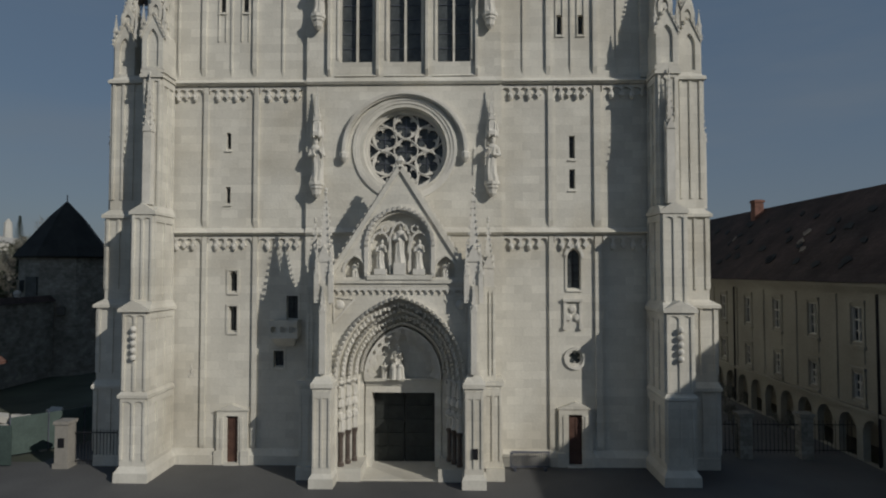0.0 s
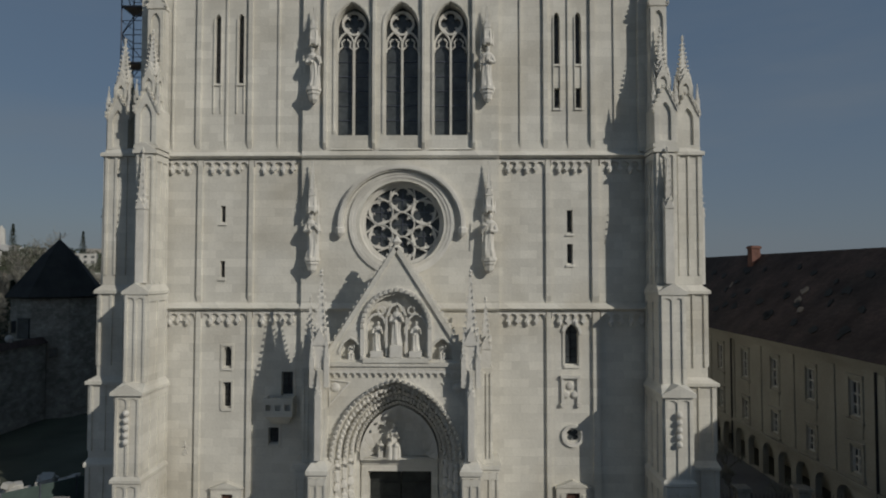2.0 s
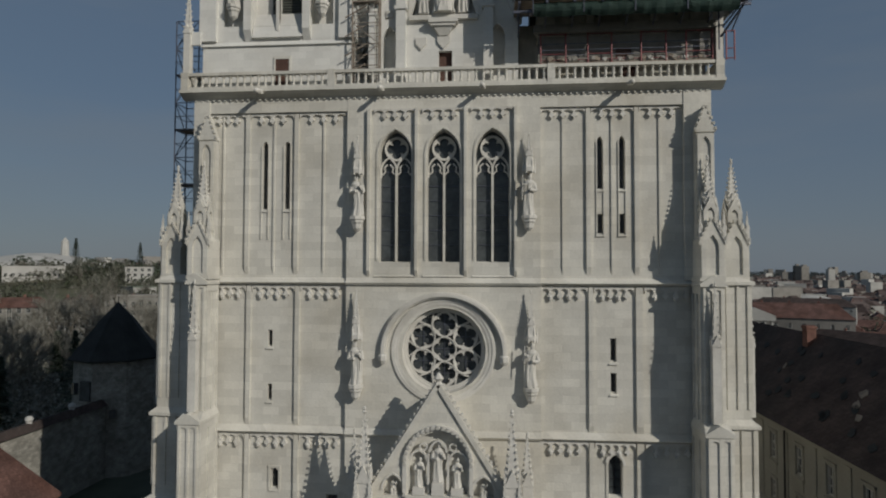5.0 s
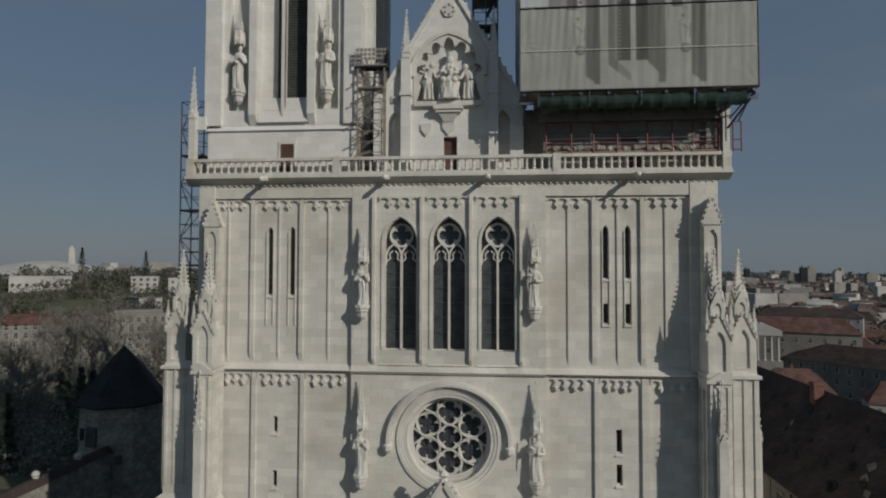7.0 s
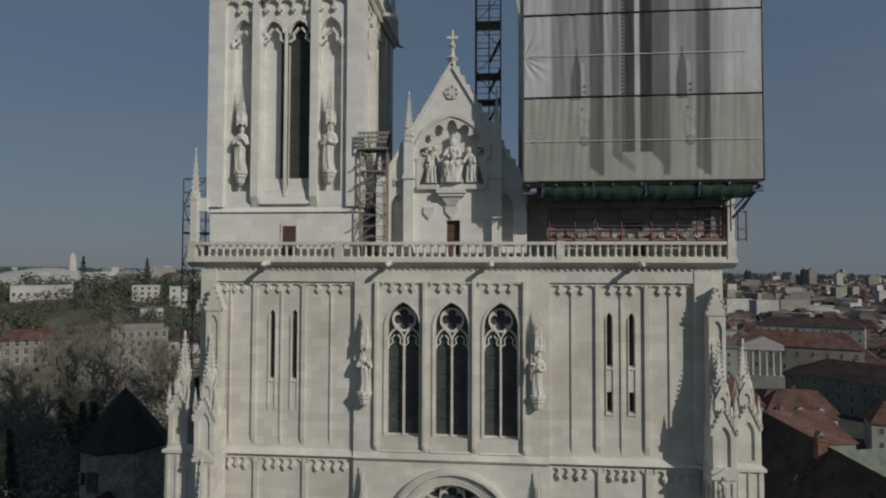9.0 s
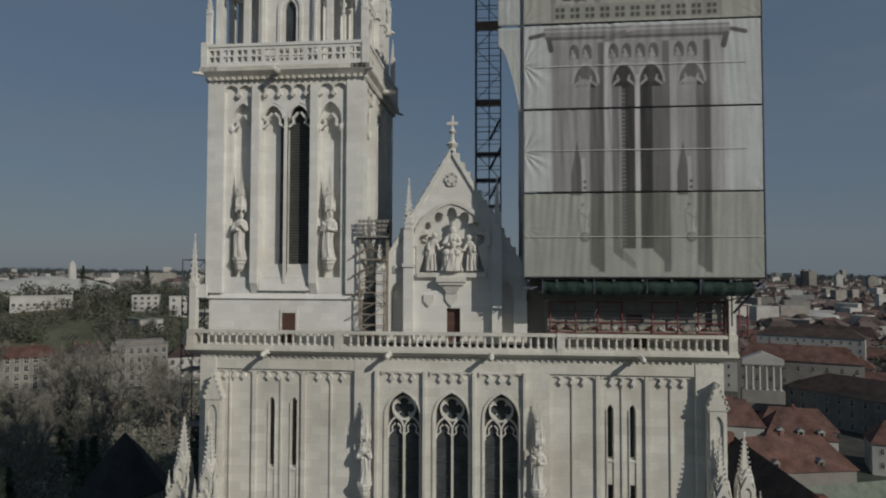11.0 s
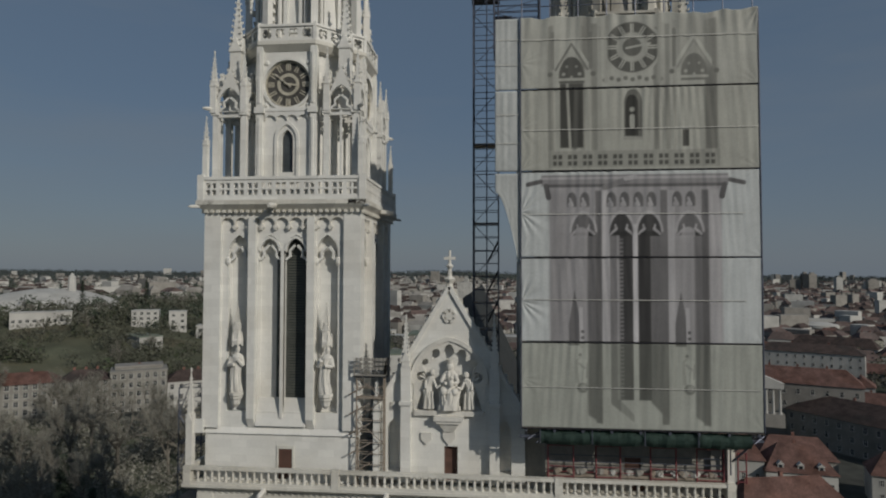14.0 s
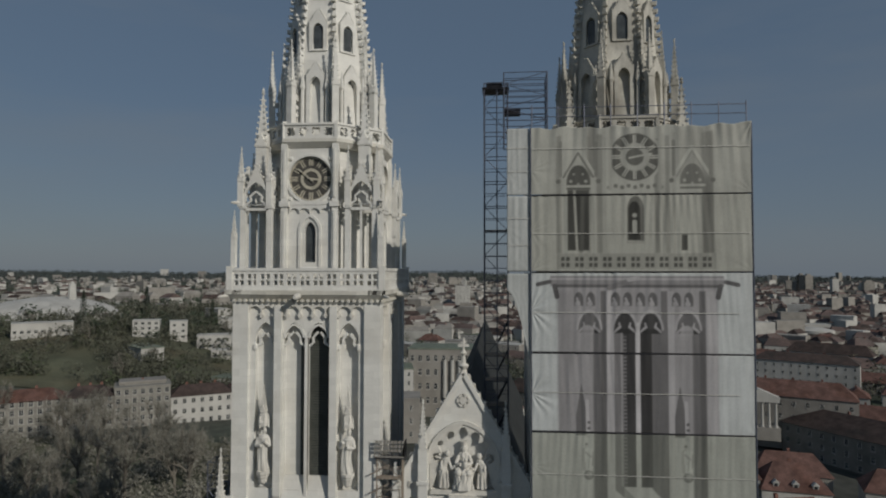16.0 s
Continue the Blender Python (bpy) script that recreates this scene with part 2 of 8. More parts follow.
def arch(x0, x1, z0, spring, apex, n=7):
    """An opening with a pointed head."""
    c, h = (x0 + x1) / 2, (x1 - x0) / 2
    rise = apex - spring
    r = (h * h + rise * rise) / (2 * h)
    top = math.asin(min(1, rise / r)) if rise <= r else math.pi / 2
    right = [(x1 - r + r * math.cos(top * i / n), spring + r * math.sin(top * i / n)) for i in range(n)]
    left = [(2 * c - x, z) for x, z in reversed(right)]
    return [(x0, z0), (x1, z0)] + right + [(c, apex)] + left


def ring(cx, cz, r, n=24, a0=0.0):
    return [(cx + r * math.cos(a0 + 2 * math.pi * i / n), cz + r * math.sin(a0 + 2 * math.pi * i / n)) for i in range(n)]


def foil(cx, cz, r, lobes=4, a0=0.0, n=6):
    """The outline of a quatrefoil, or of one with another number of lobes."""
    d = r * 0.5
    q = r - d
    out = []
    for k in range(lobes):
        a = a0 + 2 * math.pi * k / lobes
        for i in range(n):
            b = a + (i / (n - 1) - 0.5) * math.pi * 1.22
            out.append((cx + d * math.cos(a) + q * math.cos(b), cz + d * math.sin(a) + q * math.sin(b)))
    return out


def cusped(x0, x1, z0, spring, apex, lobes, bite, n=5):
    """A pointed opening whose edge is cut into round lobes with cusps between them."""
    c = (x0 + x1) / 2
    path = arch(x0, x1, z0, spring, apex, 24)[2:]
    out = [(x0 + (c - x0) * 0.02, z0), (x1 - (c - x0) * 0.02, z0)]
    last = len(path) - 1
    for i, (x, z) in enumerate(path):
        f = 1 - bite * (1 - abs(math.sin(math.pi * lobes * i / last))) ** 1.4
        out.append((c + (x - c) * f, spring + (z - spring) * f))
    return out


def lathe(bm, profile, n=10, m=None, squash=1.0):
    """A turned body from (radius, height) pairs."""
    rows = []
    for r, z in profile:
        row = [bm.verts.new((r * math.cos(2 * math.pi * i / n), squash * r * math.sin(2 * math.pi * i / n), z)) for i in range(n)]
        rows.append(row)
    for a, b in zip(rows, rows[1:]):
        for i in range(n):
            bm.faces.new((a[i], a[(i + 1) % n], b[(i + 1) % n], b[i]))
    bm.faces.new(rows[0][::-1])
    bm.faces.new(rows[-1])
    if m:
        for row in rows:
            for v in row:
                v.co = m @ v.co
    return bm


def tube(bm, a, b, r=0.03, n=6):
    a, b = Vector(a), Vector(b)
    q = (b - a).to_track_quat("Z", "Y").to_matrix().to_4x4()
    return lathe(bm, [(r, 0), (r, (b - a).length)], n, Matrix.Translation(a) @ q)


def strip(bm, pts, half_w, y0, y1, closed=False):
    """A bar of constant width that follows points in the x-z plane."""
    n = len(pts)
    rows = []
    for i, (x, z) in enumerate(pts):
        p = Vector(pts[(i - 1) % n] if closed or i else pts[0])
        q = Vector(pts[(i + 1) % n] if closed or i < n - 1 else pts[-1])
        d = (q - p).normalized()
        nx, nz = -d.y * half_w, d.x * half_w
        rows.append([bm.verts.new(c) for c in ((x + nx, y0, z + nz), (x - nx, y0, z - nz), (x - nx, y1, z - nz), (x + nx, y1, z + nz))])
    for i in range(n if closed else n - 1):
        a, b = rows[i], rows[(i + 1) % n]
        for k in range(4):
            bm.faces.new((a[k], a[(k + 1) % 4], b[(k + 1) % 4], b[k]))
    if not closed:
        bm.faces.new(rows[0][::-1])
        bm.faces.new(rows[-1])
    return bm


def spire(bm, x, y, z0, w, shaft, tip, crockets=6, gablets=True):
    """A pinnacle: a square shaft, a small gable on each side, a crocketed pyramid and a finial."""
    h = w / 2
    box(bm, x - h, x + h, y - h, y + h, z0, z0 + shaft)
    zs = z0 + shaft
    box(bm, x - h * 1.18, x + h * 1.18, y - h * 1.18, y + h * 1.18, zs - w * 0.12, zs)
    if gablets:
        for k in range(4):
            m = Matrix.Translation((x, y, 0)) @ Matrix.Rotation(k * math.pi / 2, 4, "Z")
            plate(bm, [(-h * 1.1, zs), (h * 1.1, zs), (0, zs + w * 1.25)], [], -h * 1.2, -h * 0.7, m)
    top = Vector((x, y, zs + tip))
    b = h * 0.86
    base = [bm.verts.new((x + sx * b, y + sy * b, zs)) for sx, sy in ((-1, -1), (1, -1), (1, 1), (-1, 1))]
    t = b * 0.12
    tops = [bm.verts.new((x + sx * t, y + sy * t, zs + tip * 0.95)) for sx, sy in ((-1, -1), (1, -1), (1, 1), (-1, 1))]
    for i in range(4):
        bm.faces.new((base[i], base[(i + 1) % 4], tops[(i + 1) % 4], tops[i]))
    bm.faces.new(tops)
    for k in range(1, crockets + 1):
        f = k / (crockets + 1)
        e = b * (1 - f) + t * f
        c = w * 0.095 * (1.15 - 0.5 * f)
        for sx, sy in ((-1, -1), (1, -1), (1, 1), (-1, 1)):
            px, py, pz = x + sx * (e + c * 0.6), y + sy * (e + c * 0.6), zs + tip * 0.95 * f
            frustum(bm, px - c, px + c, py - c, py + c, pz - c, px + sx * c * 0.6 - c * 0.5, px + sx * c * 0.6 + c * 0.5, py + sy * c * 0.6 - c * 0.5, py + sy * c * 0.6 + c * 0.5, pz + c * 1.3)
    f = w * 0.16
    lathe(bm, [(f * 0.4, -f * 2), (f * 1.2, -f * 0.6), (f * 0.5, 0), (f * 1.0, f), (0.01, f * 2.4)], 6, Matrix.Translation(top))
    return bm


def crockets_along(bm, a, b, y, n, c):
    """Leaf knobs along a sloping edge from a to b in the x-z plane."""
    a, b = Vector(a), Vector(b)
    d = (b - a).normalized()
    up = Vector((-d.y, d.x)) if d.x > 0 else Vector((d.y, -d.x))
    for i in range(n):
        p = a + (b - a) * ((i + 0.5) / n) + up * c * 0.6
        frustum(bm, p.x - c * 0.7, p.x + c * 0.7, y - c, y + c, p.y - c * 0.8, p.x - c * 0.45, p.x + c * 0.45, y - c * 1.3, y + c * 1.3, p.y + c)
    return bm


# ---------------- ground ----------------
def grid_sheet(name, mat, x0, x1, y0, y1, nx, ny, height, label, category):
    bm = bmesh.new()
    bend = lambda u: u if abs(x1) < 1000 else math.copysign(abs(u) ** 2.3, u)      # closer steps near the middle of a wide sheet
    xs = [(x0 + x1) / 2 + (x1 - x0) / 2 * bend(2 * i / nx - 1) for i in range(nx + 1)]
    ys = [y0 + (y1 - y0) * j / ny for j in range(ny + 1)] if abs(x1) < 1000 else [200 + 4800 * bend(2 * j / ny - 1) for j in range(ny + 1)]
    vs = [[bm.verts.new((x, y, 0)) for x in xs] for y in ys]
    for row in vs:
        for v in row:
            v.co.z = height(v.co.x, v.co.y)
    for j in range(ny):
        for i in range(nx):
            bm.faces.new((vs[j][i], vs[j][i + 1], vs[j + 1][i + 1], vs[j + 1][i]))
    ob = part(name, bm, mat)
    return tagged(ob, label, category, kind="structure")


def smooth(a, b, t):
    t = min(1, max(0, (t - a) / (b - a)))
    return t * t * (3 - 2 * t)


def land(x, y):
    """The height of the ground: flat round the church, a green hill to the north, low hills far off."""
    hill = 22 * smooth(-95, -260, x) * smooth(130, 330, y) * (1 - 0.75 * smooth(420, 800, y))
    town = -15 * smooth(30, 75, x) * smooth(62, 120, y) - 9 * smooth(160, 300, y) * smooth(-160, -40, x) * (1 - smooth(30, 75, x))
    far = 40 * smooth(1500, 4200, math.hypot(x, y)) * (0.75 + 0.25 * math.sin(x / 700.0 + 1.0))
    return hill + town + far - 0.02


# ---------------- cathedral: walls of the lower block ----------------
church = thing("cathedral", "pale limestone Gothic cathedral front with two towers", "cathedral")
LEFT_P, RIGHT_P = (-13.12, -9.77), (9.52, 12.55)       # middles of the broad strips of each tower's bays
C0, C1 = -6.42, 6.34                                     # the edges of the middle bay
Z1, Z2, Z3 = 15.0, 24.85, 37.3                           # the string courses and the gallery
UP_L = (-15.05, -13.33, -11.5, -9.94, -8.07)
UP_R = (7.78, 9.4, 10.9, 12.45, 13.9)

holes = [rect(-11.81, -11.5, 20.5, 21.6), rect(-11.81, -11.5, 16.9, 18.0), rect(10.75, 11.12, 19.8, 21.3), rect(10.75, 11.12, 17.8, 19.1),
         arch(-12.35, -11.95, 29.7, 33.95, 34.35, 4), arch(-10.82, -10.4, 29.7, 33.95, 34.35, 4),
         arch(9.97, 10.35, 30.9, 33.95, 34.35, 4), arch(11.36, 11.74, 30.9, 33.95, 34.35, 4), rect(9.97, 10.35, 28.0, 29.3), rect(11.36, 11.74, 28.0, 29.3),
         arch(-11.5, -10.98, 11.1, 12.1, 12.46, 4), rect(-11.5, -10.98, 8.5, 10.15), rect(-7.69, -6.97, 9.3, 10.84), rect(-8.51, -7.87, 6.2, 7.27),
         arch(10.57, 11.41, 11.3, 13.3, 13.9, 5), ring(11.03, 6.85, 0.42, 16), rect(-11.49, -10.72, 0.02, 3.0), rect(10.54, 11.41, 0.02, 3.2)]
middle = [ring(0.05, 20.42, 2.75, 32)] + [arch(a - 0.1, a + 2.05, 26.15, 33.3, 34.9, 8) for a in (-4.16, -0.96, 2.25)] + [rect(-2.0, 2.0, 0.02, 4.7)]
bm = plate(bmesh.new(), [(-17.05, 0), (C0, 0), (C0, Z3), (-17.05, Z3)], [h for h in holes if h[0][0] < 0 and h[0][0] < C0], 0, 1.0)
part("wall", bm, STONE, church)
bm = plate(bmesh.new(), [(C1, 0), (17.05, 0), (17.05, Z3), (C1, Z3)], [h for h in holes if h[0][0] > C1], 0, 1.0)
part("wall", bm, STONE, church)
bm = plate(bmesh.new(), [(C0, 0), (C1, 0), (C1, Z3), (C0, Z3)], middle, -0.32, 1.0)
part("wall", bm, STONE, church)
part("side_wall", boxes((-17.05, -16.05, 1.0, 11, 0, Z3)), STONE, church)
part("side_wall", boxes((16.05, 17.05, 1.0, 11, 0, Z3)), STONE, church)
part("back_wall", boxes((-17.05, 17.05, 11, 12, 0, Z3)), STONE, church)
part("deck", boxes((-17.05, 17.05, -0.3, 12, Z3 + 0.004, Z3 + 0.5)), STONE, church)
part("nave_wall", boxes((-15, 15, 12, 66, 0, 19)), STONE, church)
bm = plate(bmesh.new(), [(-6.2, 36), (6.2, 36), (0, 49.6)], [], 3.2, 66)
plate(bm, [(-6.0, 24), (6.0, 24), (6.0, 36), (-6.0, 36)], [], 12.004, 66)
part("nave_roof", bm, SLATE, church, "steep black nave roof")

# plinths
for x0, x1 in ((-15.9, -12.3), (-10.15, C0), (C1 + 0.0, 10.0), (11.95, 16.3)):
    bm = boxes((x0, x1, -0.34, 0.0, 0, 0.6))
    frustum(bm, x0, x1, -0.34, 0.0, 0.6, x0, x1, -0.12, 0.0, 0.98)
    part("plinth", bm, STONE, church)


def strip_part(x0, x1, z0, z1, d):
    """A flat pilaster with a sloping foot."""
    b = boxes((x0, x1, -d, 0.0, z0 + 0.5, z1))
    frustum(b, x0, x1, -0.01, 0.0, z0, x0, x1, -d, 0.0, z0 + 0.5)
    part("pilaster", b, STONE, church)


for x in LEFT_P + RIGHT_P:
    w = 0.15 if x != RIGHT_P[1] else 0.22
    strip_part(x - w, x + w, 0.75, Z1 - 0.25, 0.18)
    strip_part(x - w, x + w, Z1 + 0.25, Z2 - 0.25, 0.18)
for x in UP_L + UP_R:
    broad = x in (-13.33, -9.94, 9.4, 12.45)
    strip_part(x - (0.14 if broad else 0.06), x + (0.14 if broad else 0.06), Z2 + 0.5, 36.2, 0.18 if broad else 0.1)
for x0, x1 in ((-17.05, -15.95), (15.35, 17.05)):
    part("corner_pier", boxes((x0, x1, -0.36, 0.0, Z2 + 0.2, Z3)), STONE, church)
for x0, x1 in ((-17.05, -15.55), (16.1, 17.05)):
    part("corner_pier", boxes((x0, x1, -0.3, 0.0, 0.0, Z2 - 0.2)), STONE, church)
# plain band over the upper bays
for x0, x1 in ((-15.95, C0), (C1, 15.35)):
    part("lintel_band", boxes((x0, x1, -0.3, 0.0, 36.25, Z3)), STONE, church)


def string_course(x0, x1, z, d, y=0.0):
    b = bmesh.new()
    frustum(b, x0, x1, y - d, y, z - 0.05, x0, x1, y - 0.02, y, z + 0.28)
    frustum(b, x0, x1, y - d * 0.55, y, z - 0.2, x0, x1, y - d, y, z - 0.05)
    part("string_course", b, STONE, church)


for z in (Z1, Z2):
    string_course(-15.9, C0, z, 0.5)
    string_course(C1, 16.2, z, 0.5)
    string_course(C0 + 0.003, C1 - 0.003, z, 0.26, -0.32)


def frieze(x0, x1, top, n, y, d, drop=0.42, heads=False):
    """Hanging cusped arches with leaf pendants, in one carved band."""
    step = (x1 - x0) / n
    low = [(x0, top)]
    for i in range(n):
        a = x0 + i * step
        for k in range(7):
            t = math.pi * k / 6
            low.append((a + step * 0.06 + step * 0.88 * (1 - math.cos(t)) / 2, top - drop + drop * 0.62 * math.sin(t)))
    low.append((x1, top))
    b = plate(bmesh.new(), low, [], y - d, y)
    for i in range(1, n):
        a, z = x0 + i * step, top - drop
        # a leaf with two side lobes under each springing
        plate(b, [(a, z - 0.42), (a + 0.09, z - 0.26), (a + 0.2, z - 0.22), (a + 0.13, z - 0.1), (a + 0.05, z + 0.06), (a - 0.05, z + 0.06), (a - 0.13, z - 0.1), (a - 0.2, z - 0.22), (a - 0.09, z - 0.26)], [], y - d * 1.3, y)
        if heads and i % 2:
            lathe(b, [(0.05, -0.4), (0.14, -0.28), (0.16, -0.12), (0.1, 0.02)], 7, Matrix.Translation((a, y - 0.12, z - 0.14)))
    pieces("pendant", b, CARVED, church, "frieze")


for top in (Z1 - 0.24, Z2 - 0.24):
    for x0, x1 in ((-15.55, -13.31), (-12.93, -9.96), (-9.58, C0), (C1, 9.33), (9.71, 12.25), (12.85, 16.1)):
        frieze(x0, x1, top, 5 if x1 - x0 > 2.4 else 4, 0.0, 0.16, heads=True)
for x0, x1 in ((-15.95, -13.5), (-13.16, -10.11), (-9.77, C0), (C1, 9.23), (9.57, 12.28), (12.62, 15.35)):
    frieze(x0, x1, 36.2, 4, 0.0, 0.15, 0.3)
for a in (-4.7, -1.5, 1.7):
    frieze(a + 0.1, a + 2.9, 36.3, 4, -0.32, 0.15, 0.3)


# ---------------- gallery with balustrade ----------------
def cornice(x0, x1, z, d, name="cornice", owner=church, y=0.0):
    b = boxes((x0, x1, y - d, y, z + 0.25, z + 0.45))
    frustum(b, x0, x1, y - d * 0.35, y, z - 0.1, x0, x1, y - d * 0.95, y, z + 0.25)
    return part(name, b, STONE, owner)


cornice(-17.85, 17.8, Z3, 0.95)
for i in range(84):
    x = -16.9 + 33.7 * i / 83
    part("dentil", boxes((x - 0.07, x + 0.07, -0.42, -0.3, Z3 - 0.24, Z3 - 0.1)), STONE, church)
gallery = thing("balustrade", "pale stone gallery balustrade with slender balusters", "balustrade")
part("base_rail", boxes((-17.8, 17.75, -0.88, -0.56, Z3 + 0.452, Z3 + 0.62)), STONE, gallery)
part("handrail", boxes((-17.8, 17.75, -0.9, -0.52, Z3 + 1.38, Z3 + 1.58)), STONE, gallery)
bal = mesh_of("baluster", lathe(bmesh.new(), [(0.12, 0), (0.12, 0.1), (0.07, 0.14), (0.095, 0.36), (0.07, 0.6), (0.12, 0.66), (0.12, 0.76)], 8), STONE)
for i in range(72):
    x = -17.3 + 34.55 * i / 71
    if min(abs(x - p) for p in (-17.4, -7.4, 7.0, 17.3)) > 0.32:
        part("baluster", bal, None, gallery).location = (x, -0.72, Z3 + 0.62)
for x in (-17.5, -7.4, 7.0, 17.45):
    part("post", boxes((x - 0.25, x + 0.25, -0.95, -0.47, Z3 + 0.454, Z3 + 1.62)), STONE, gallery)
for side in (-17.6, 17.35):
    part("side_rail", boxes((side, side + 0.25, -0.5, 11.5, Z3 + 1.38, Z3 + 1.58)), STONE, gallery)
    part("side_panel", boxes((side + 0.05, side + 0.2, -0.5, 11.5, Z3 + 0.5, Z3 + 1.38)), STONE, gallery)
for x in (-12.2, -4.0, 2.6, 11.9):
    b = bmesh.new()
    frustum(b, x - 0.2, x + 0.2, -1.0, -0.9, Z3 + 0.05, x - 0.14, x + 0.14, -0.95, -0.85, Z3 + 0.42)
    lathe(b, [(0.08, -0.3), (0.15, 0), (0.16, 0.5), (0.2, 0.62), (0.13, 0.8), (0.05, 0.9)], 7, Matrix.Translation((x, -0.95, Z3 + 0.2)) @ Matrix.Rotation(radians(100), 4, "X"))
    part("gargoyle", b, CARVED, church)


# ---------------- buttresses ----------------
def aedicule(own, c, y0, y1, z, s, side):
    """A gabled tabernacle on a set-off: an arched panel under a crocketed gable, a smaller storey and a pinnacle."""
    w = 0.66
    b = boxes((c - w, c + w, y0, y1, z, z + 2.5), (c - w - 0.1, c + w + 0.1, y0 - 0.12, y1, z, z + 0.22))
    for m, u, v0, v1 in ((Matrix(), w, y0, y0), (Matrix.Translation((c, (y0 + y1) / 2, 0)) @ Matrix.Rotation(side * math.pi / 2, 4, "Z"), (y1 - y0) / 2, -w, -w)):
        k = c if u == w and v0 == y0 else 0.0
        plate(b, [(k - u, z + 0.22), (k + u, z + 0.22), (k + u, z + 2.5), (k, z + 3.75), (k - u, z + 2.5)], [arch(k - u * 0.55, k + u * 0.55, z + 0.4, z + 2.0, z + 2.8, 5)], v0 - 0.14, v0 - 0.002, m)
        strip(b, [(k - u - 0.12, z + 2.3), (k, z + 3.85), (k + u + 0.12, z + 2.3)], 0.07, v0 - 0.22, v0 - 0.142, False) if v0 == y0 else None
    crockets_along(b, (c - w - 0.1, z + 2.4), (c, z + 3.85), y0 - 0.15, 5, 0.1)
    crockets_along(b, (c + w + 0.1, z + 2.4), (c, z + 3.85), y0 - 0.15, 5, 0.1)
    # the saddle roof behind the front gable
    plate(b, [(c - w, z + 2.5), (c + w, z + 2.5), (c, z + 3.7)], [], y0, y1)
    part("tabernacle", b, STONE, own)
    for k in (-1, 1):
        part("pinnacle", spire(bmesh.new(), c + k * (w + 0.02), y0 - 0.02, z + 2.2, 0.22, 1.0, 1.1, 4), CARVED, own)
    ym = min(y0 + 0.62, (y0 + y1) / 2)
    b = boxes((c - 0.42, c + 0.42, ym - 0.42, ym + 0.42, z + 2.6, z + 4.3))
    for m in range(4):
        r = Matrix.Translation((c, ym, 0)) @ Matrix.Rotation(m * math.pi / 2, 4, "Z")
        plate(b, [(-0.42, z + 3.2), (0.42, z + 3.2), (0.42, z + 4.3), (0, z + 5.2), (-0.42, z + 4.3)], [arch(-0.22, 0.22, z + 3.3, z + 4.1, z + 4.5, 4)], -0.5, -0.422, r)
    part("upper_storey", b, STONE, own)
    part("pinnacle", spire(bmesh.new(), c, ym, z + 4.3, 0.62, 0.5, 2.8, 8), CARVED, own)


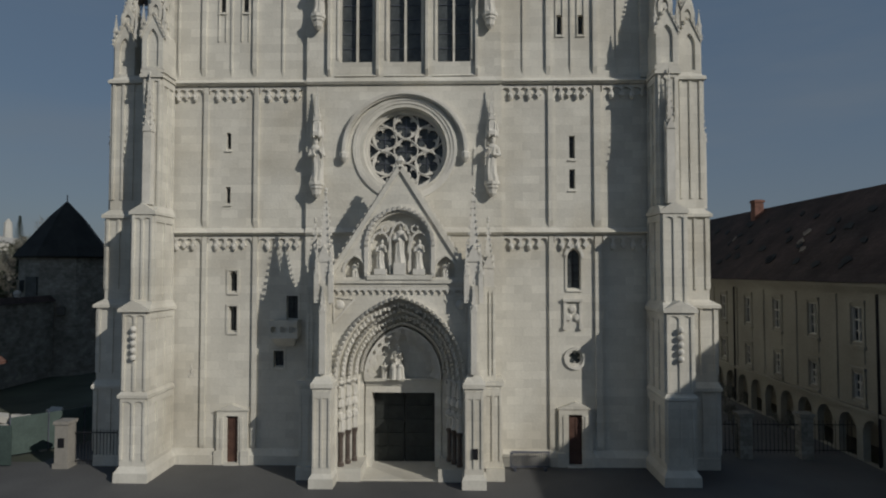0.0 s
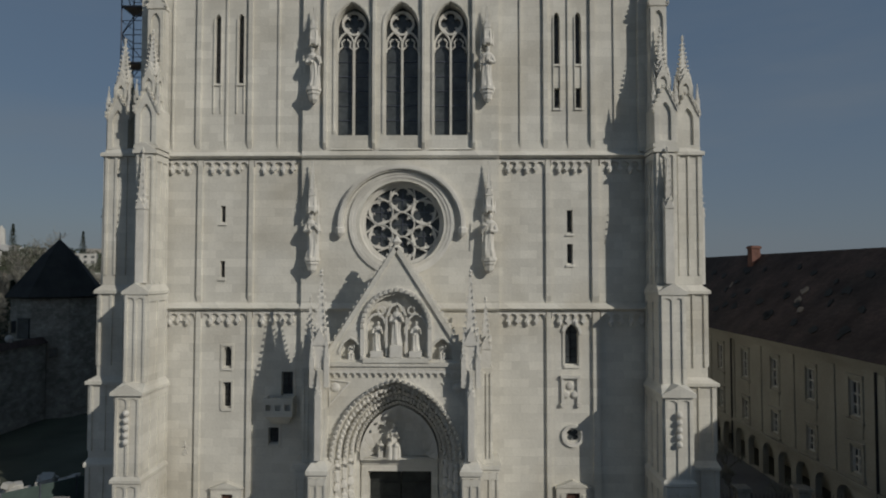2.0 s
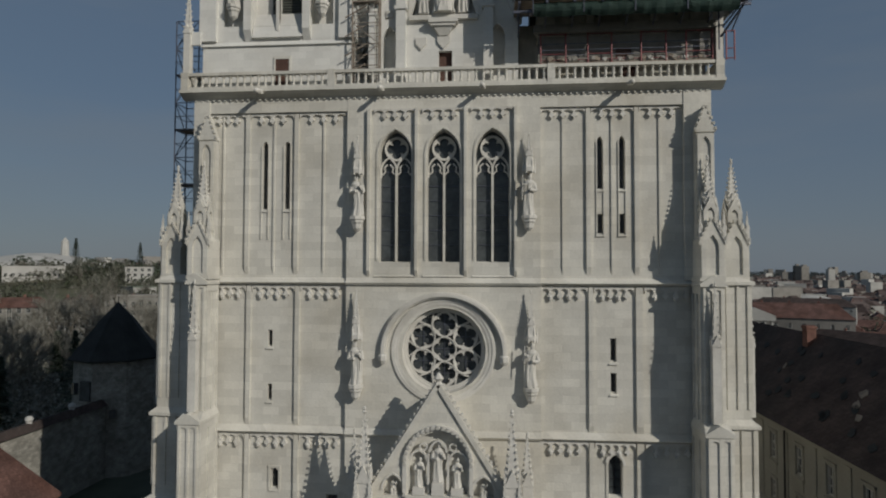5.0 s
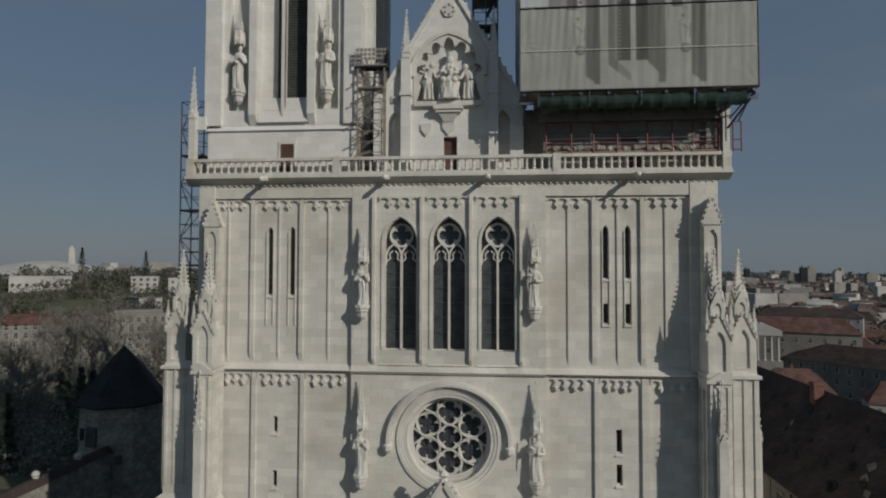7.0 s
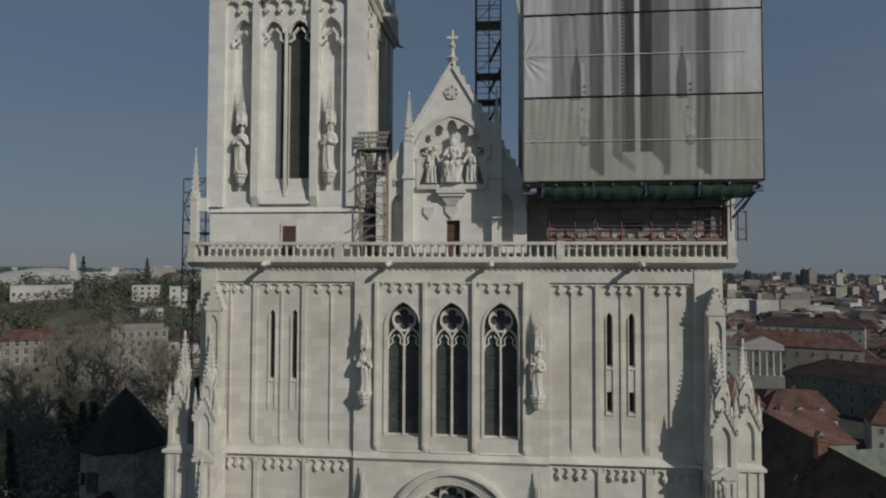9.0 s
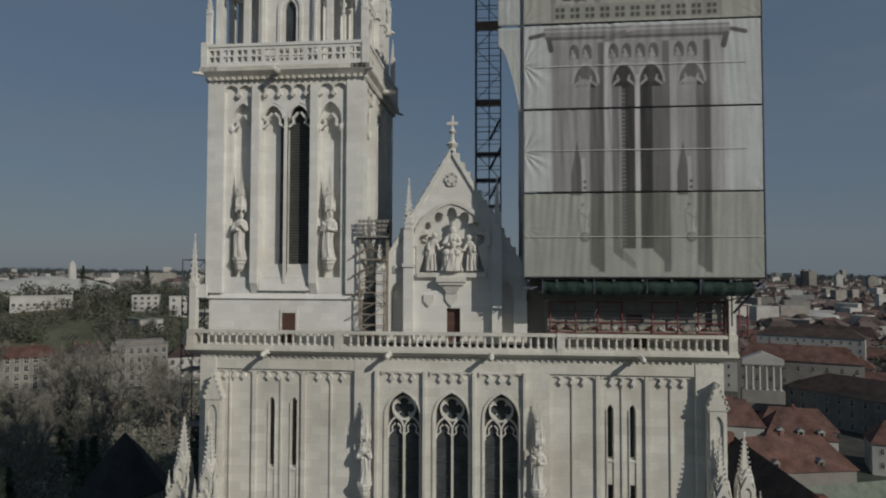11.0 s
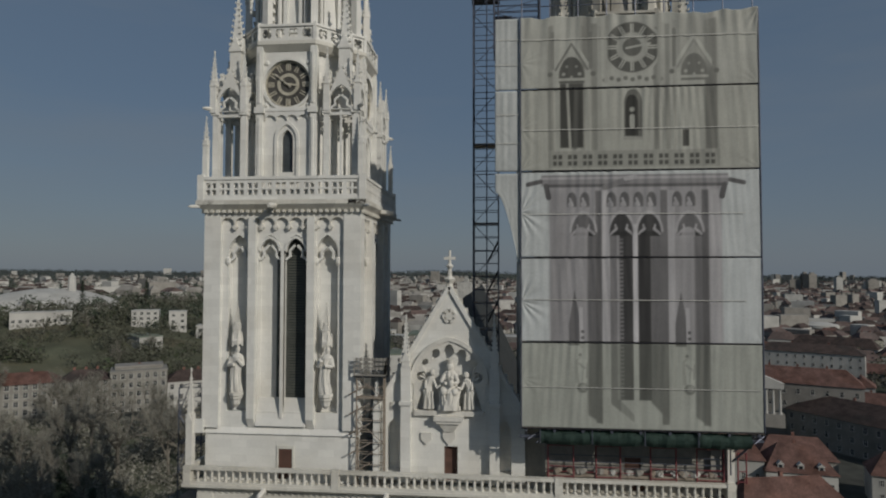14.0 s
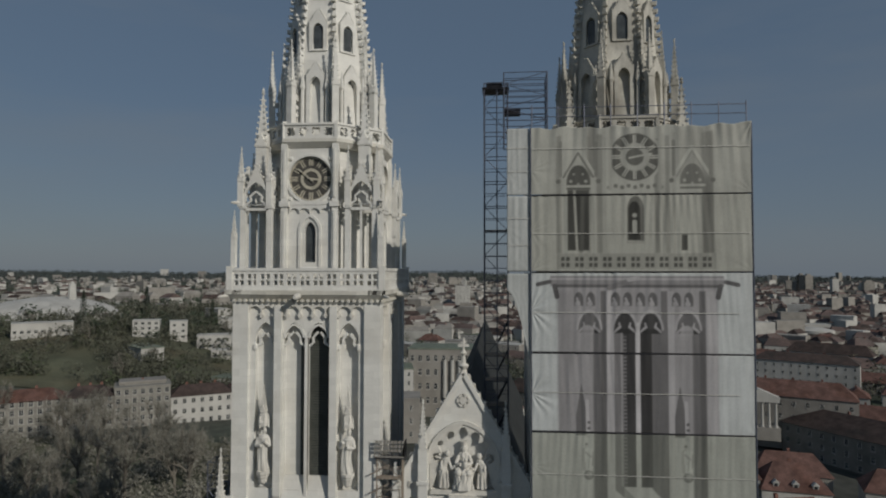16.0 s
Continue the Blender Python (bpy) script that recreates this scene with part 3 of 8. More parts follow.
def buttress(x0, x1, sgn):
    """A stepped buttress in front of a tower's corner, its blind panels, set-offs and pinnacles."""
    own = part("buttress", boxes((x0 - 0.0, x1, -3.65, -0.3, 0.9, 5.0)), STONE, church)
    b = boxes((x0 - 0.22, x1 + 0.22, -3.9, -0.3, 0, 0.55))
    frustum(b, x0 - 0.22, x1 + 0.22, -3.9, -0.3, 0.55, x0, x1, -3.65, -0.3, 0.9)
    part("plinth", b, STONE, own)
    stages = [(5.0, 10.1, 3.6, 0.03), (10.3, 16.0, 2.9, 0.12), (16.2, Z2 - 0.1, 2.0, 0.22)]
    for z0, z1, d, inset in stages:
        part("stage", boxes((x0 + inset, x1 - inset, -d, -0.3, z0 + 0.004, z1)), STONE, own)
    for z, d, dn, i0, i1 in ((5.0, 3.8, 3.6, -0.12, 0.03), (10.1, 3.85, 2.9, -0.16, 0.12), (16.0, 3.05, 2.0, -0.02, 0.22), (Z2 - 0.1, 2.2, 1.5, 0.05, 0.3)):
        b = bmesh.new()
        frustum(b, x0 + i0, x1 - i0, -d, -0.3, z - 0.08, x0 + i0, x1 - i0, -d, -0.3, z + 0.1)
        frustum(b, x0 + i0, x1 - i0, -d, -0.3, z + 0.1, x0 + i1, x1 - i1, -dn, -0.3, z + 0.1 + max(0.18, (d - dn) * 0.45))
        if d - dn > 0.6:
            c = (x0 + x1) / 2
            plate(b, [(x0 + i0, z + 0.1), (x1 - i0, z + 0.1), (c, z + 0.62)], [], -d, -dn)
        part("set_off", b, STONE, own)
    # blind tracery on the front and flank: thin ribs under a cusped head
    for z0, z1, d, inset in [(0.95, 5.0, 3.65, 0.0)] + stages[:3]:
        a, c = x0 + inset, x1 - inset
        b = bmesh.new()
        lo, hi = z0 + 0.35, z1 - 0.12
        for x in (a + 0.12, (a + c) / 2, c - 0.12):
            box(b, x - 0.07, x + 0.07, -d - 0.09, -d, lo, hi)
        low = [(a + 0.06, hi)]
        for i in range(2):
            w = (c - a - 0.12) / 2
            low += [(a + 0.06 + i * w + w * (1 - math.cos(math.pi * k / 6)) / 2, hi - 0.55 + 0.4 * math.sin(math.pi * k / 6)) for k in range(7)]
        plate(b, low + [(c - 0.06, hi)], [], -d - 0.085, -d)
        for flank, off in ((a, -1), (c, 1)):
            n = max(2, int((d - 0.5) / 0.9))
            for k in range(n + 1):
                y = -d + 0.12 + (d - 0.55) * k / n
                box(b, min(flank, flank + off * 0.09), max(flank, flank + off * 0.09), y - 0.07, y + 0.07, lo, hi)
            box(b, min(flank, flank + off * 0.085), max(flank, flank + off * 0.085), -d + 0.02, -0.4, hi - 0.4, hi)
        pieces("tracery_rib", b, STONE, own)
    c = (x0 + x1) / 2
    # slender attached pinnacles in front of the upper stages
    part("pinnacle", spire(bmesh.new(), c, -2.35, 16.6, 0.5, 4.6, 3.6, 7), CARVED, own)
    aedicule(own, c, -1.95, -0.32, Z2 + 0.15, sgn, 1 if c > 0 else -1)
    b = boxes((c - 0.55, c + 0.55, -0.95, -0.36, Z2 + 0.2, 34.3))
    plate(b, [(c - 0.62, 34.3), (c + 0.62, 34.3), (c, 36.0)], [], -1.05, -0.36)
    crockets_along(b, (c - 0.62, 34.3), (c, 36.0), -1.0, 5, 0.1)
    crockets_along(b, (c + 0.62, 34.3), (c, 36.0), -1.0, 5, 0.1)
    plate(b, rect(c - 0.5, c + 0.5, 29.7, 34.2), [arch(c - 0.3, c + 0.3, 30.2, 33.4, 34.0, 4)], -1.08, -0.951)
    part("gabled_pier", b, STONE, own)
    # the carved panel of little shields on the second stage
    b = bmesh.new()
    for k in range(5):
        lathe(b, [(0.1, 0), (0.2, 0.08), (0.16, 0.2), (0.05, 0.26)], 8, Matrix.Translation((c, -3.7, 9.0 - 0.42 * k)) @ Matrix.Rotation(radians(90), 4, "X"))
    part("carved_panel", b, CARVED, own)
    # buttress towards the side
    s = -1 if c < 0 else 1
    b, ribs = bmesh.new(), bmesh.new()
    for z0, z1, d in ((0, 5, 3.0), (5.004, 10.2, 2.9), (10.4, 16, 2.45), (16.2, Z2, 2.2)):
        box(b, min(s * 17.0, s * (17.0 + d)), max(s * 17.0, s * (17.0 + d)), -0.55, 1.5, z0, z1)
        if z0 < 20:
            e = 17.0 + d
            for y in (-0.45, 0.1, 0.65, 1.3):
                box(ribs, min(s * e, s * (e + 0.09)), max(s * e, s * (e + 0.09)), y - 0.08, y + 0.08, z0 + 0.9, z1 - 0.15)
            for k in range(4):
                x = 17.15 + (d - 0.3) * k / 3
                box(ribs, s * x - 0.08, s * x + 0.08, -0.64, -0.55, z0 + 0.9, z1 - 0.15)
    pieces("side_stage", b, STONE, own)
    pieces("tracery_rib", ribs, STONE, own)
    for z, d, dn in ((5.0, 3.1, 2.9), (10.2, 3.1, 2.45), (16.0, 2.65, 2.2), (Z2, 2.4, 1.3)):
        b = bmesh.new()
        a0, a1 = sorted((s * 16.99, s * (17.0 + d)))
        t0, t1 = sorted((s * 16.99, s * (17.0 + dn)))
        frustum(b, a0, a1, -0.75, 1.7, z - 0.1, a0, a1, -0.75, 1.7, z + 0.1)
        frustum(b, a0, a1, -0.75, 1.7, z + 0.1, t0, t1, -0.55, 1.5, z + 0.45)
        part("set_off", b, STONE, own)
    part("pinnacle", spire(bmesh.new(), s * 19.35, 0.2, 16.5, 0.5, 4.4, 3.6, 7), CARVED, own)
    aedicule(own, s * 18.4, -0.45, 1.4, Z2 + 0.15, sgn, 1 if c > 0 else -1)
    b = boxes((min(s * 16.99, s * 19.9), max(s * 16.99, s * 19.9), -0.75, 1.7, 0, 0.7))
    part("plinth", b, STONE, own)
    part("corner_pinnacle", spire(bmesh.new(), s * 17.55, -0.4, Z3 + 1.5, 0.45, 3.0, 3.4, 7), CARVED, own)


buttress(-16.6, -15.0, -1)
buttress(15.6, 17.3, 1)


# ---------------- windows of the lower block ----------------
def little_window(x0, x1, z0, z1, head=None, bars=True, y=0.0, sill=True):
    """A recessed window: pane, frame strip, sloping sill."""
    p = plate(bmesh.new(), rect(x0 - 0.02, x1 + 0.02, z0 - 0.02, z1 + 0.02), [], y + 0.4, y + 0.44)
    own = part("window", p, GLASS_AND_DARK, church, "dark recessed window")
    b = bmesh.new()
    if bars:
        box(b, (x0 + x1) / 2 - 0.025, (x0 + x1) / 2 + 0.025, y + 0.34, y + 0.4, z0, z1)
        n = max(1, int((z1 - z0) / 0.55))
        for k in range(1, n + 1):
            z = z0 + (z1 - z0) * k / (n + 1)
            box(b, x0, x1, y + 0.345, y + 0.4, z - 0.02, z + 0.02)
        pieces("glazing_bar", b, IRON, own)
    if sill and x1 - x0 > 0.45:
        b = boxes((x0 - 0.16, x0 - 0.02, y - 0.07, y, z0 - 0.06, z1 + 0.02), (x1 + 0.02, x1 + 0.16, y - 0.07, y, z0 - 0.06, z1 + 0.02), (x0 - 0.16, x1 + 0.16, y - 0.09, y, z1 + 0.02, z1 + 0.15))
        part("surround", b, STONE, own)
    if sill:
        b = bmesh.new()
        frustum(b, x0 - 0.1, x1 + 0.1, y - 0.1, y, z0 - 0.17, x0 - 0.07, x1 + 0.07, y - 0.08, y, z0 - 0.06)
        frustum(b, x0 - 0.0, x1 + 0.0, y, y + 0.39, z0 - 0.06, x0, x1, y + 0.2, y + 0.39, z0 + 0.06)
        part("sill", b, STONE, own)
    return own


for x0, x1, z0, z1 in ((-11.81, -11.5, 20.5, 21.6), (-11.81, -11.5, 16.9, 18.0), (10.75, 11.12, 19.8, 21.3), (10.75, 11.12, 17.8, 19.1), (-11.5, -10.98, 11.1, 12.46),
                       (-11.5, -10.98, 8.5, 10.15), (-7.69, -6.97, 9.3, 10.84), (-8.51, -7.87, 6.2, 7.27), (10.57, 11.41, 11.3, 13.9)):
    little_window(x0, x1, z0, z1)
for x in (-12.35, -10.82):
    own = little_window(x, x + 0.42, 29.7, 34.35)
    b = boxes((x - 0.06, x + 0.0, -0.08, 0.0, 27.7, 34.0), (x + 0.42, x + 0.48, -0.08, 0.0, 27.7, 34.0))
    part("jamb", b, STONE, own)
for x in (9.97, 11.36):
    own = little_window(x, x + 0.38, 30.9, 34.35)
    own = little_window(x, x + 0.38, 28.0, 29.3)
    part("jamb", boxes((x - 0.07, x, -0.08, 0.0, 27.8, 34.0), (x + 0.38, x + 0.45, -0.08, 0.0, 27.8, 34.0)), STONE, own)
# hood over the niche window, carved relief, round window
b = bmesh.new()
strip(b, [(p[0], p[1]) for p in arch(10.42, 11.56, 12.9, 13.3, 14.1, 6)[2:-1]], 0.09, -0.14, 0.0)
part("hood_mould", b, CARVED, church)
b = boxes((10.3, 10.48, -0.16, 0, 8.9, 10.5), (11.3, 11.48, -0.16, 0, 8.9, 10.5), (10.25, 11.53, -0.24, 0, 10.5, 10.68), (10.25, 10.5, -0.22, 0, 8.7, 8.92), (11.28, 11.53, -0.22, 0, 8.7, 8.92))
for dx, dz in ((0, 0.35), (-0.28, -0.2), (0.28, -0.2)):
    lathe(b, [(0.25, 0), (0.24, 0.1), (0.13, 0.16)], 10, Matrix.Translation((10.89 + dx, 0, 9.65 + dz)) @ Matrix.Rotation(radians(90), 4, "X"))
part("coat_of_arms_relief", b, CARVED, church)
b = plate(bmesh.new(), ring(11.03, 6.85, 0.72, 24), [ring(11.03, 6.85, 0.52, 24)], -0.14, 0.0)
own = part("round_window", b, CARVED, church)
part("tracery", plate(bmesh.new(), ring(11.03, 6.85, 0.5, 24), [foil(11.03, 6.85, 0.42, 4, math.pi / 4)], 0.1, 0.22), CARVED, own)
part("pane", plate(bmesh.new(), ring(11.03, 6.85, 0.5, 16), [], 0.3, 0.34), GLASS_AND_DARK, own)
# small balcony on the wall
b = boxes((-8.6, -6.75, -0.95, 0, 8.15, 8.35), (-8.6, -6.75, -0.95, -0.8, 9.1, 9.3))
frustum(b, -8.2, -7.1, -0.35, 0, 7.6, -8.5, -6.85, -0.9, 0, 8.15)
plate(b, rect(-8.58, -6.77, 8.35, 9.1), [foil(-8.58 + 0.3 + 0.6 * k, 8.72, 0.24, 4, math.pi / 4) for k in range(3)], -0.92, -0.82)
box(b, -8.6, -8.48, -0.8, 0, 8.35, 9.3)
box(b, -6.87, -6.75, -0.8, 0, 8.35, 9.3)
part("balcony", b, STONE, church)
# iron cross-shaped mark on the wall
b = boxes((-13.95, -13.89, -0.05, 0, 5.5, 6.4), (-14.12, -13.72, -0.05, 0, 6.0, 6.06))
strip(b, [(-13.92 + 0.16 * math.cos(t * math.pi / 4), 5.65 + 0.16 * math.sin(t * math.pi / 4)) for t in range(8)], 0.02, -0.05, 0, True)
part("wall_emblem", b, CARVED, church)


def side_door(x0, x1, top, peak):
    """A small wooden door in a stone frame with a low pediment."""
    own = part("side_door", boxes((x0, x1, -0.02, 0.06, 0.02, top)), DARKWOOD, church, "dark wooden side door in a stone frame")
    b = boxes((x0 - 0.62, x0, -0.3, 0.3, 0, top + 0.1), (x1, x1 + 0.62, -0.3, 0.3, 0, top + 0.1), (x0 - 0.62, x1 + 0.62, -0.3, 0.3, top + 0.1, top + 0.45))
    box(b, x0 - 0.75, x0 - 0.2, -0.42, -0.3, 0, 0.9)
    box(b, x1 + 0.2, x1 + 0.75, -0.42, -0.3, 0, 0.9)
    c = (x0 + x1) / 2
    plate(b, [(x0 - 0.72, top + 0.45), (x1 + 0.72, top + 0.45), (c, peak)], [], -0.38, 0.0)
    plate(b, [(x0 - 0.35, top + 0.0), (x0 - 0.15, top + 0.0), (x0 - 0.15, 0.9), (x0 - 0.35, 0.9)], [], -0.36, -0.3)
    plate(b, [(x1 + 0.15, top + 0.0), (x1 + 0.35, top + 0.0), (x1 + 0.35, 0.9), (x1 + 0.15, 0.9)], [], -0.36, -0.3)
    part("door_frame", b, STONE, own)
    b = bmesh.new()
    for k in range(4):
        z = 0.25 + (top - 0.3) * k / 4
        box(b, x0 + 0.08, c - 0.03, -0.06, -0.02, z, z + (top - 0.3) / 4 - 0.1)
        box(b, c + 0.03, x1 - 0.08, -0.06, -0.02, z, z + (top - 0.3) / 4 - 0.1)
    pieces("door_panel", b, DARKWOOD, own)
    part("step", boxes((x0 - 0.1, x1 + 0.1, -0.5, 0.3, 0.0, 0.1)), STONE, own)


side_door(-11.49, -10.72, 3.0, 3.85)
side_door(10.54, 11.41, 3.2, 4.1)

# ---------------- three tall windows ----------------
for a in (-4.16, -0.96, 2.25):
    c, w = a + 0.975, 1.05
    own = part("tall_window", plate(bmesh.new(), rect(a - 0.15, a + 2.1, 26.1, 34.95), [], 0.52, 0.56), GLASS_AND_DARK, church, "tall leaded lancet window")
    # splayed reveal in three steps
    b = bmesh.new()
    head = arch(a - 0.22, a + 2.17, 26.3, 33.3, 35.0, 8)
    strip(b, head[1:] + [head[0]], 0.05, -0.4, -0.32)
    frustum(b, a - 0.4, a + 2.35, -0.4, 0.5, 25.2, a - 0.1, a + 2.05, 0.35, 0.5, 26.2)
    part("splayed_reveal", b, STONE, own)
    t = bmesh.new()
    strip(t, ring(c, 33.75, 0.76, 20), 0.05, 0.24, 0.42, True)
    plate(t, ring(c, 33.75, 0.74, 24), [foil(c, 33.75, 0.69, 4)], 0.28, 0.40)
    for s in (-1, 1):
        arc = arch(c + (0 if s > 0 else -w), c + (w if s > 0 else 0), 31.8, 32.3, 33.15, 6)
        strip(t, arc[1:] + [arc[0]], 0.055, 0.26, 0.42)
        for ss in (-1, 1):
            m = c + s * w / 2
            strip(t, [(m + ss * 0.47, 32.0), (m + ss * 0.24, 32.2), (m + ss * 0.3, 32.5), (m + ss * 0.08, 32.72)], 0.04, 0.28, 0.4)
    part("tracery", t, CARVED, own)
    part("mullion", boxes((c - 0.07, c + 0.07, 0.2, 0.44, 26.2, 32.5)), STONE, own)
    for k in range(6):
        part("glazing_bar", boxes((a - 0.1, a + 2.05, 0.46, 0.5, 27.3 + k * 0.98, 27.34 + k * 0.98)), STEEL, own)

for x in (-4.93, -1.76, 1.47, 4.72):
    b = boxes((x - 0.09, x + 0.09, -0.58, -0.32, 25.6, 36.3))
    frustum(b, x - 0.09, x + 0.09, -0.34, -0.32, 25.2, x - 0.09, x + 0.09, -0.58, -0.32, 25.6)
    part("pilaster", b, STONE, church)

# ---------------- rose window ----------------
RX, RZ = 0.05, 20.42
rose = part("rose_window", plate(bmesh.new(), ring(RX, RZ, 2.9, 40), [], 0.72, 0.76), GLASS_AND_DARK, church, "round rose window with seven quatrefoils")
b = bmesh.new()
for r0, r1, y0, y1 in ((3.4, 3.18, -0.44, -0.32), (3.18, 2.98, -0.32 - 0.06, -0.32), (2.66, 2.56, 0.2, 0.4)):
    plate(b, ring(RX, RZ, r0, 48), [ring(RX, RZ, r1, 48)], y0, y1)
pieces("moulded_ring", b, CARVED, rose)
b = bmesh.new()
loops = [[b.verts.new((x, y, z)) for x, z in ring(RX, RZ, r, 48)] for r, y in ((3.0, -0.325), (2.9, -0.2), (2.68, 0.2), (2.6, 0.4), (2.75, 0.41), (3.02, -0.3))]
for p, q in zip(loops, loops[1:]):
    for i in range(48):
        b.faces.new((p[i], p[(i + 1) % 48], q[(i + 1) % 48], q[i]))
part("splayed_ring", b, CARVED, rose)
t = bmesh.new()
cells = [(RX, RZ)] + [(RX + 1.62 * math.cos(math.pi / 2 + k * math.pi / 3), RZ + 1.62 * math.sin(math.pi / 2 + k * math.pi / 3)) for k in range(6)]
for i, (x, z) in enumerate(cells):
    a0 = math.pi / 2 + max(0, i - 1) * math.pi / 3
    plate(t, ring(x, z, 0.78, 24), [foil(x, z, 0.77, 4, a0)], 0.44, 0.54)
    strip(t, ring(x, z, 0.79, 24), 0.035, 0.36, 0.6, True)
strip(t, ring(RX, RZ, 2.52, 40), 0.08, 0.36, 0.6, True)
for k in range(6):
    a = k * math.pi / 3
    x, z = RX + 2.2 * math.cos(a), RZ + 2.2 * math.sin(a)
    strip(t, [(RX + 2.42 * math.cos(a - 0.22), RZ + 2.42 * math.sin(a - 0.22)), (RX + 1.75 * math.cos(a), RZ + 1.75 * math.sin(a)), (RX + 2.42 * math.cos(a + 0.22), RZ + 2.42 * math.sin(a + 0.22))], 0.05, 0.4, 0.56)
part("tracery", t, CARVED, rose)
for x, z in cells:
    part("glazing_bar", boxes((x - 0.6, x + 0.6, 0.66, 0.7, z - 0.02, z + 0.02), (x - 0.02, x + 0.02, 0.655, 0.7, z - 0.6, z + 0.6)), STEEL, rose)
b = bmesh.new()
arc = [(RX + 3.95 * math.cos(math.pi * (i / 32 * 1.06 - 0.03)), RZ - 0.1 + 3.7 * math.sin(math.pi * (i / 32 * 1.06 - 0.03))) for i in range(33)]
strip(b, arc, 0.2, -0.62, -0.32)
strip(b, arc, 0.1, -0.74, -0.62)
for x, z in (arc[0], arc[-1]):
    lathe(b, [(0.12, -0.45), (0.3, -0.2), (0.32, 0.1), (0.2, 0.2)], 7, Matrix.Translation((x, -0.6, z)))
part("hood_mould", b, CARVED, church)


# ---------------- statues on brackets ----------------
def statue_mesh(name, h=2.6, seed=0, seated=False, arm=1, n=18):
    """A robed stone figure: one plain mesh, with folds, shoulders, a head and a bent arm."""
    rnd = random.Random(seed)
    bm = bmesh.new()
    prof = [(0.30, 0.0), (0.31, 0.06), (0.27, 0.2), (0.25, 0.4), (0.25, 0.55), (0.27, 0.68), (0.29, 0.77), (0.20, 0.82), (0.08, 0.845), (0.085, 0.87), (0.115, 0.91), (0.115, 0.95), (0.08, 0.985), (0.02, 1.0)]
    lean = rnd.uniform(-0.04, 0.04)
    rows = []
    for r, z in prof:
        row = []
        fold = 0.16 if z < 0.7 else 0.0
        for i in range(n):
            a = 2 * math.pi * i / n
            q = r * (1 + fold * math.sin(a * 6 + seed + z * 3)) * h / 2.6 * (1.4 if seated else 1.16)
            depth = 0.75 + (0.5 if seated and z < 0.45 and math.sin(a) < 0 else 0)
            row.append(bm.verts.new((q * math.cos(a) + lean * math.sin(z * 5) * h, q * math.sin(a) * depth, z * h)))
        rows.append(row)
    for a, b in zip(rows, rows[1:]):
        for i in range(n):
            bm.faces.new((a[i], a[(i + 1) % n], b[(i + 1) % n], b[i]))
    bm.faces.new(rows[0][::-1])
    bm.faces.new(rows[-1])
    if seated:
        k = h / 2.6
        for s in (-1, 1):
            knee, foot = Vector((s * 0.27 * k, -0.55 * k, 0.4 * h)), Vector((s * 0.2 * k, -0.5 * k, 0.03 * h))
            tube(bm, (s * 0.2 * k, 0.05, 0.42 * h), knee, 0.19 * k, 9)
            lathe(bm, [(0.02, -0.2 * k), (0.15 * k, -0.13 * k), (0.2 * k, 0), (0.15 * k, 0.13 * k), (0.02, 0.2 * k)], 9, Matrix.Translation(knee))
            lathe(bm, [(0.25 * k, 0), (0.2 * k, 0.15 * h), (0.17 * k, 0.4 * h)], 9, Matrix.Translation((foot.x, foot.y, 0)))
            tube(bm, (s * 0.42 * k, -0.1 * k, 0.4 * h), (s * 0.5 * k, -0.3 * k, 0), 0.13 * k, 7)
        for q in (-0.1, 0.02, 0.13):
            tube(bm, (q * k, -0.5 * k, 0.36 * h), (q * 1.6 * k, -0.58 * k, 0.02), 0.07 * k, 6)
    for s in (-1, 1):
        e = Vector((s * 0.42, -0.12, 0.58)) * (h / 2.6) + Vector((0, 0, 0.58 * h - 0.58 * h / 2.6))
        w = Vector((s * 0.12 + arm * 0.1, -0.38, 0.64 * h + (0.25 if s == arm else -0.1)))
        tube(bm, (s * 0.3 * h / 2.6, 0, 0.76 * h), e, 0.12 * h / 2.6, 7)
        tube(bm, e, w, 0.1 * h / 2.6, 7)
    return bm


def statue(x, y, z, h, seed, label, arm=1, attribute=True, group="facade statues", seated=False, rot=0.0):
    b = statue_mesh("statue", h, seed, seated, arm)
    if attribute:
        tube(b, (arm * 0.45, -0.3, 0.35 * h), (arm * 0.42, -0.28, 0.95 * h), 0.035, 5)
    ob = part("statue", b, CARVED)
    ob.matrix_world = pose(x, y, z, 0, 0, rot)
    tagged(ob, label, "statue", group)
    return ob


def bracket_and_canopy(owner, x, y, z, h, top):
    """A carved corbel under a statue and a spired canopy over it."""
    b = lathe(bmesh.new(), [(0.1, -1.0), (0.28, -0.8), (0.34, -0.5), (0.42, -0.4), (0.42, -0.28), (0.5, -0.2), (0.5, 0.0)], 8, Matrix.Translation((x, y, z)))
    part("bracket", b, CARVED, owner)
    b = lathe(bmesh.new(), [(0.36, 0), (0.38, 0.25), (0.3, 0.4), (0.26, 0.95), (0.3, 1.0)], 6, Matrix.Translation((x, y, z + h + 0.12)))
    for k in range(6):
        a = k * math.pi / 3
        lathe(b, [(0.07, 0), (0.07, 0.5), (0.02, 0.95)], 4, Matrix.Translation((x + 0.36 * math.cos(a), y + 0.3 * math.sin(a), z + h)))
    spire(b, x, y, z + h + 0.9, 0.38, 0.25, top - z - h - 1.2, 8)
    part("canopy", b, CARVED, owner)


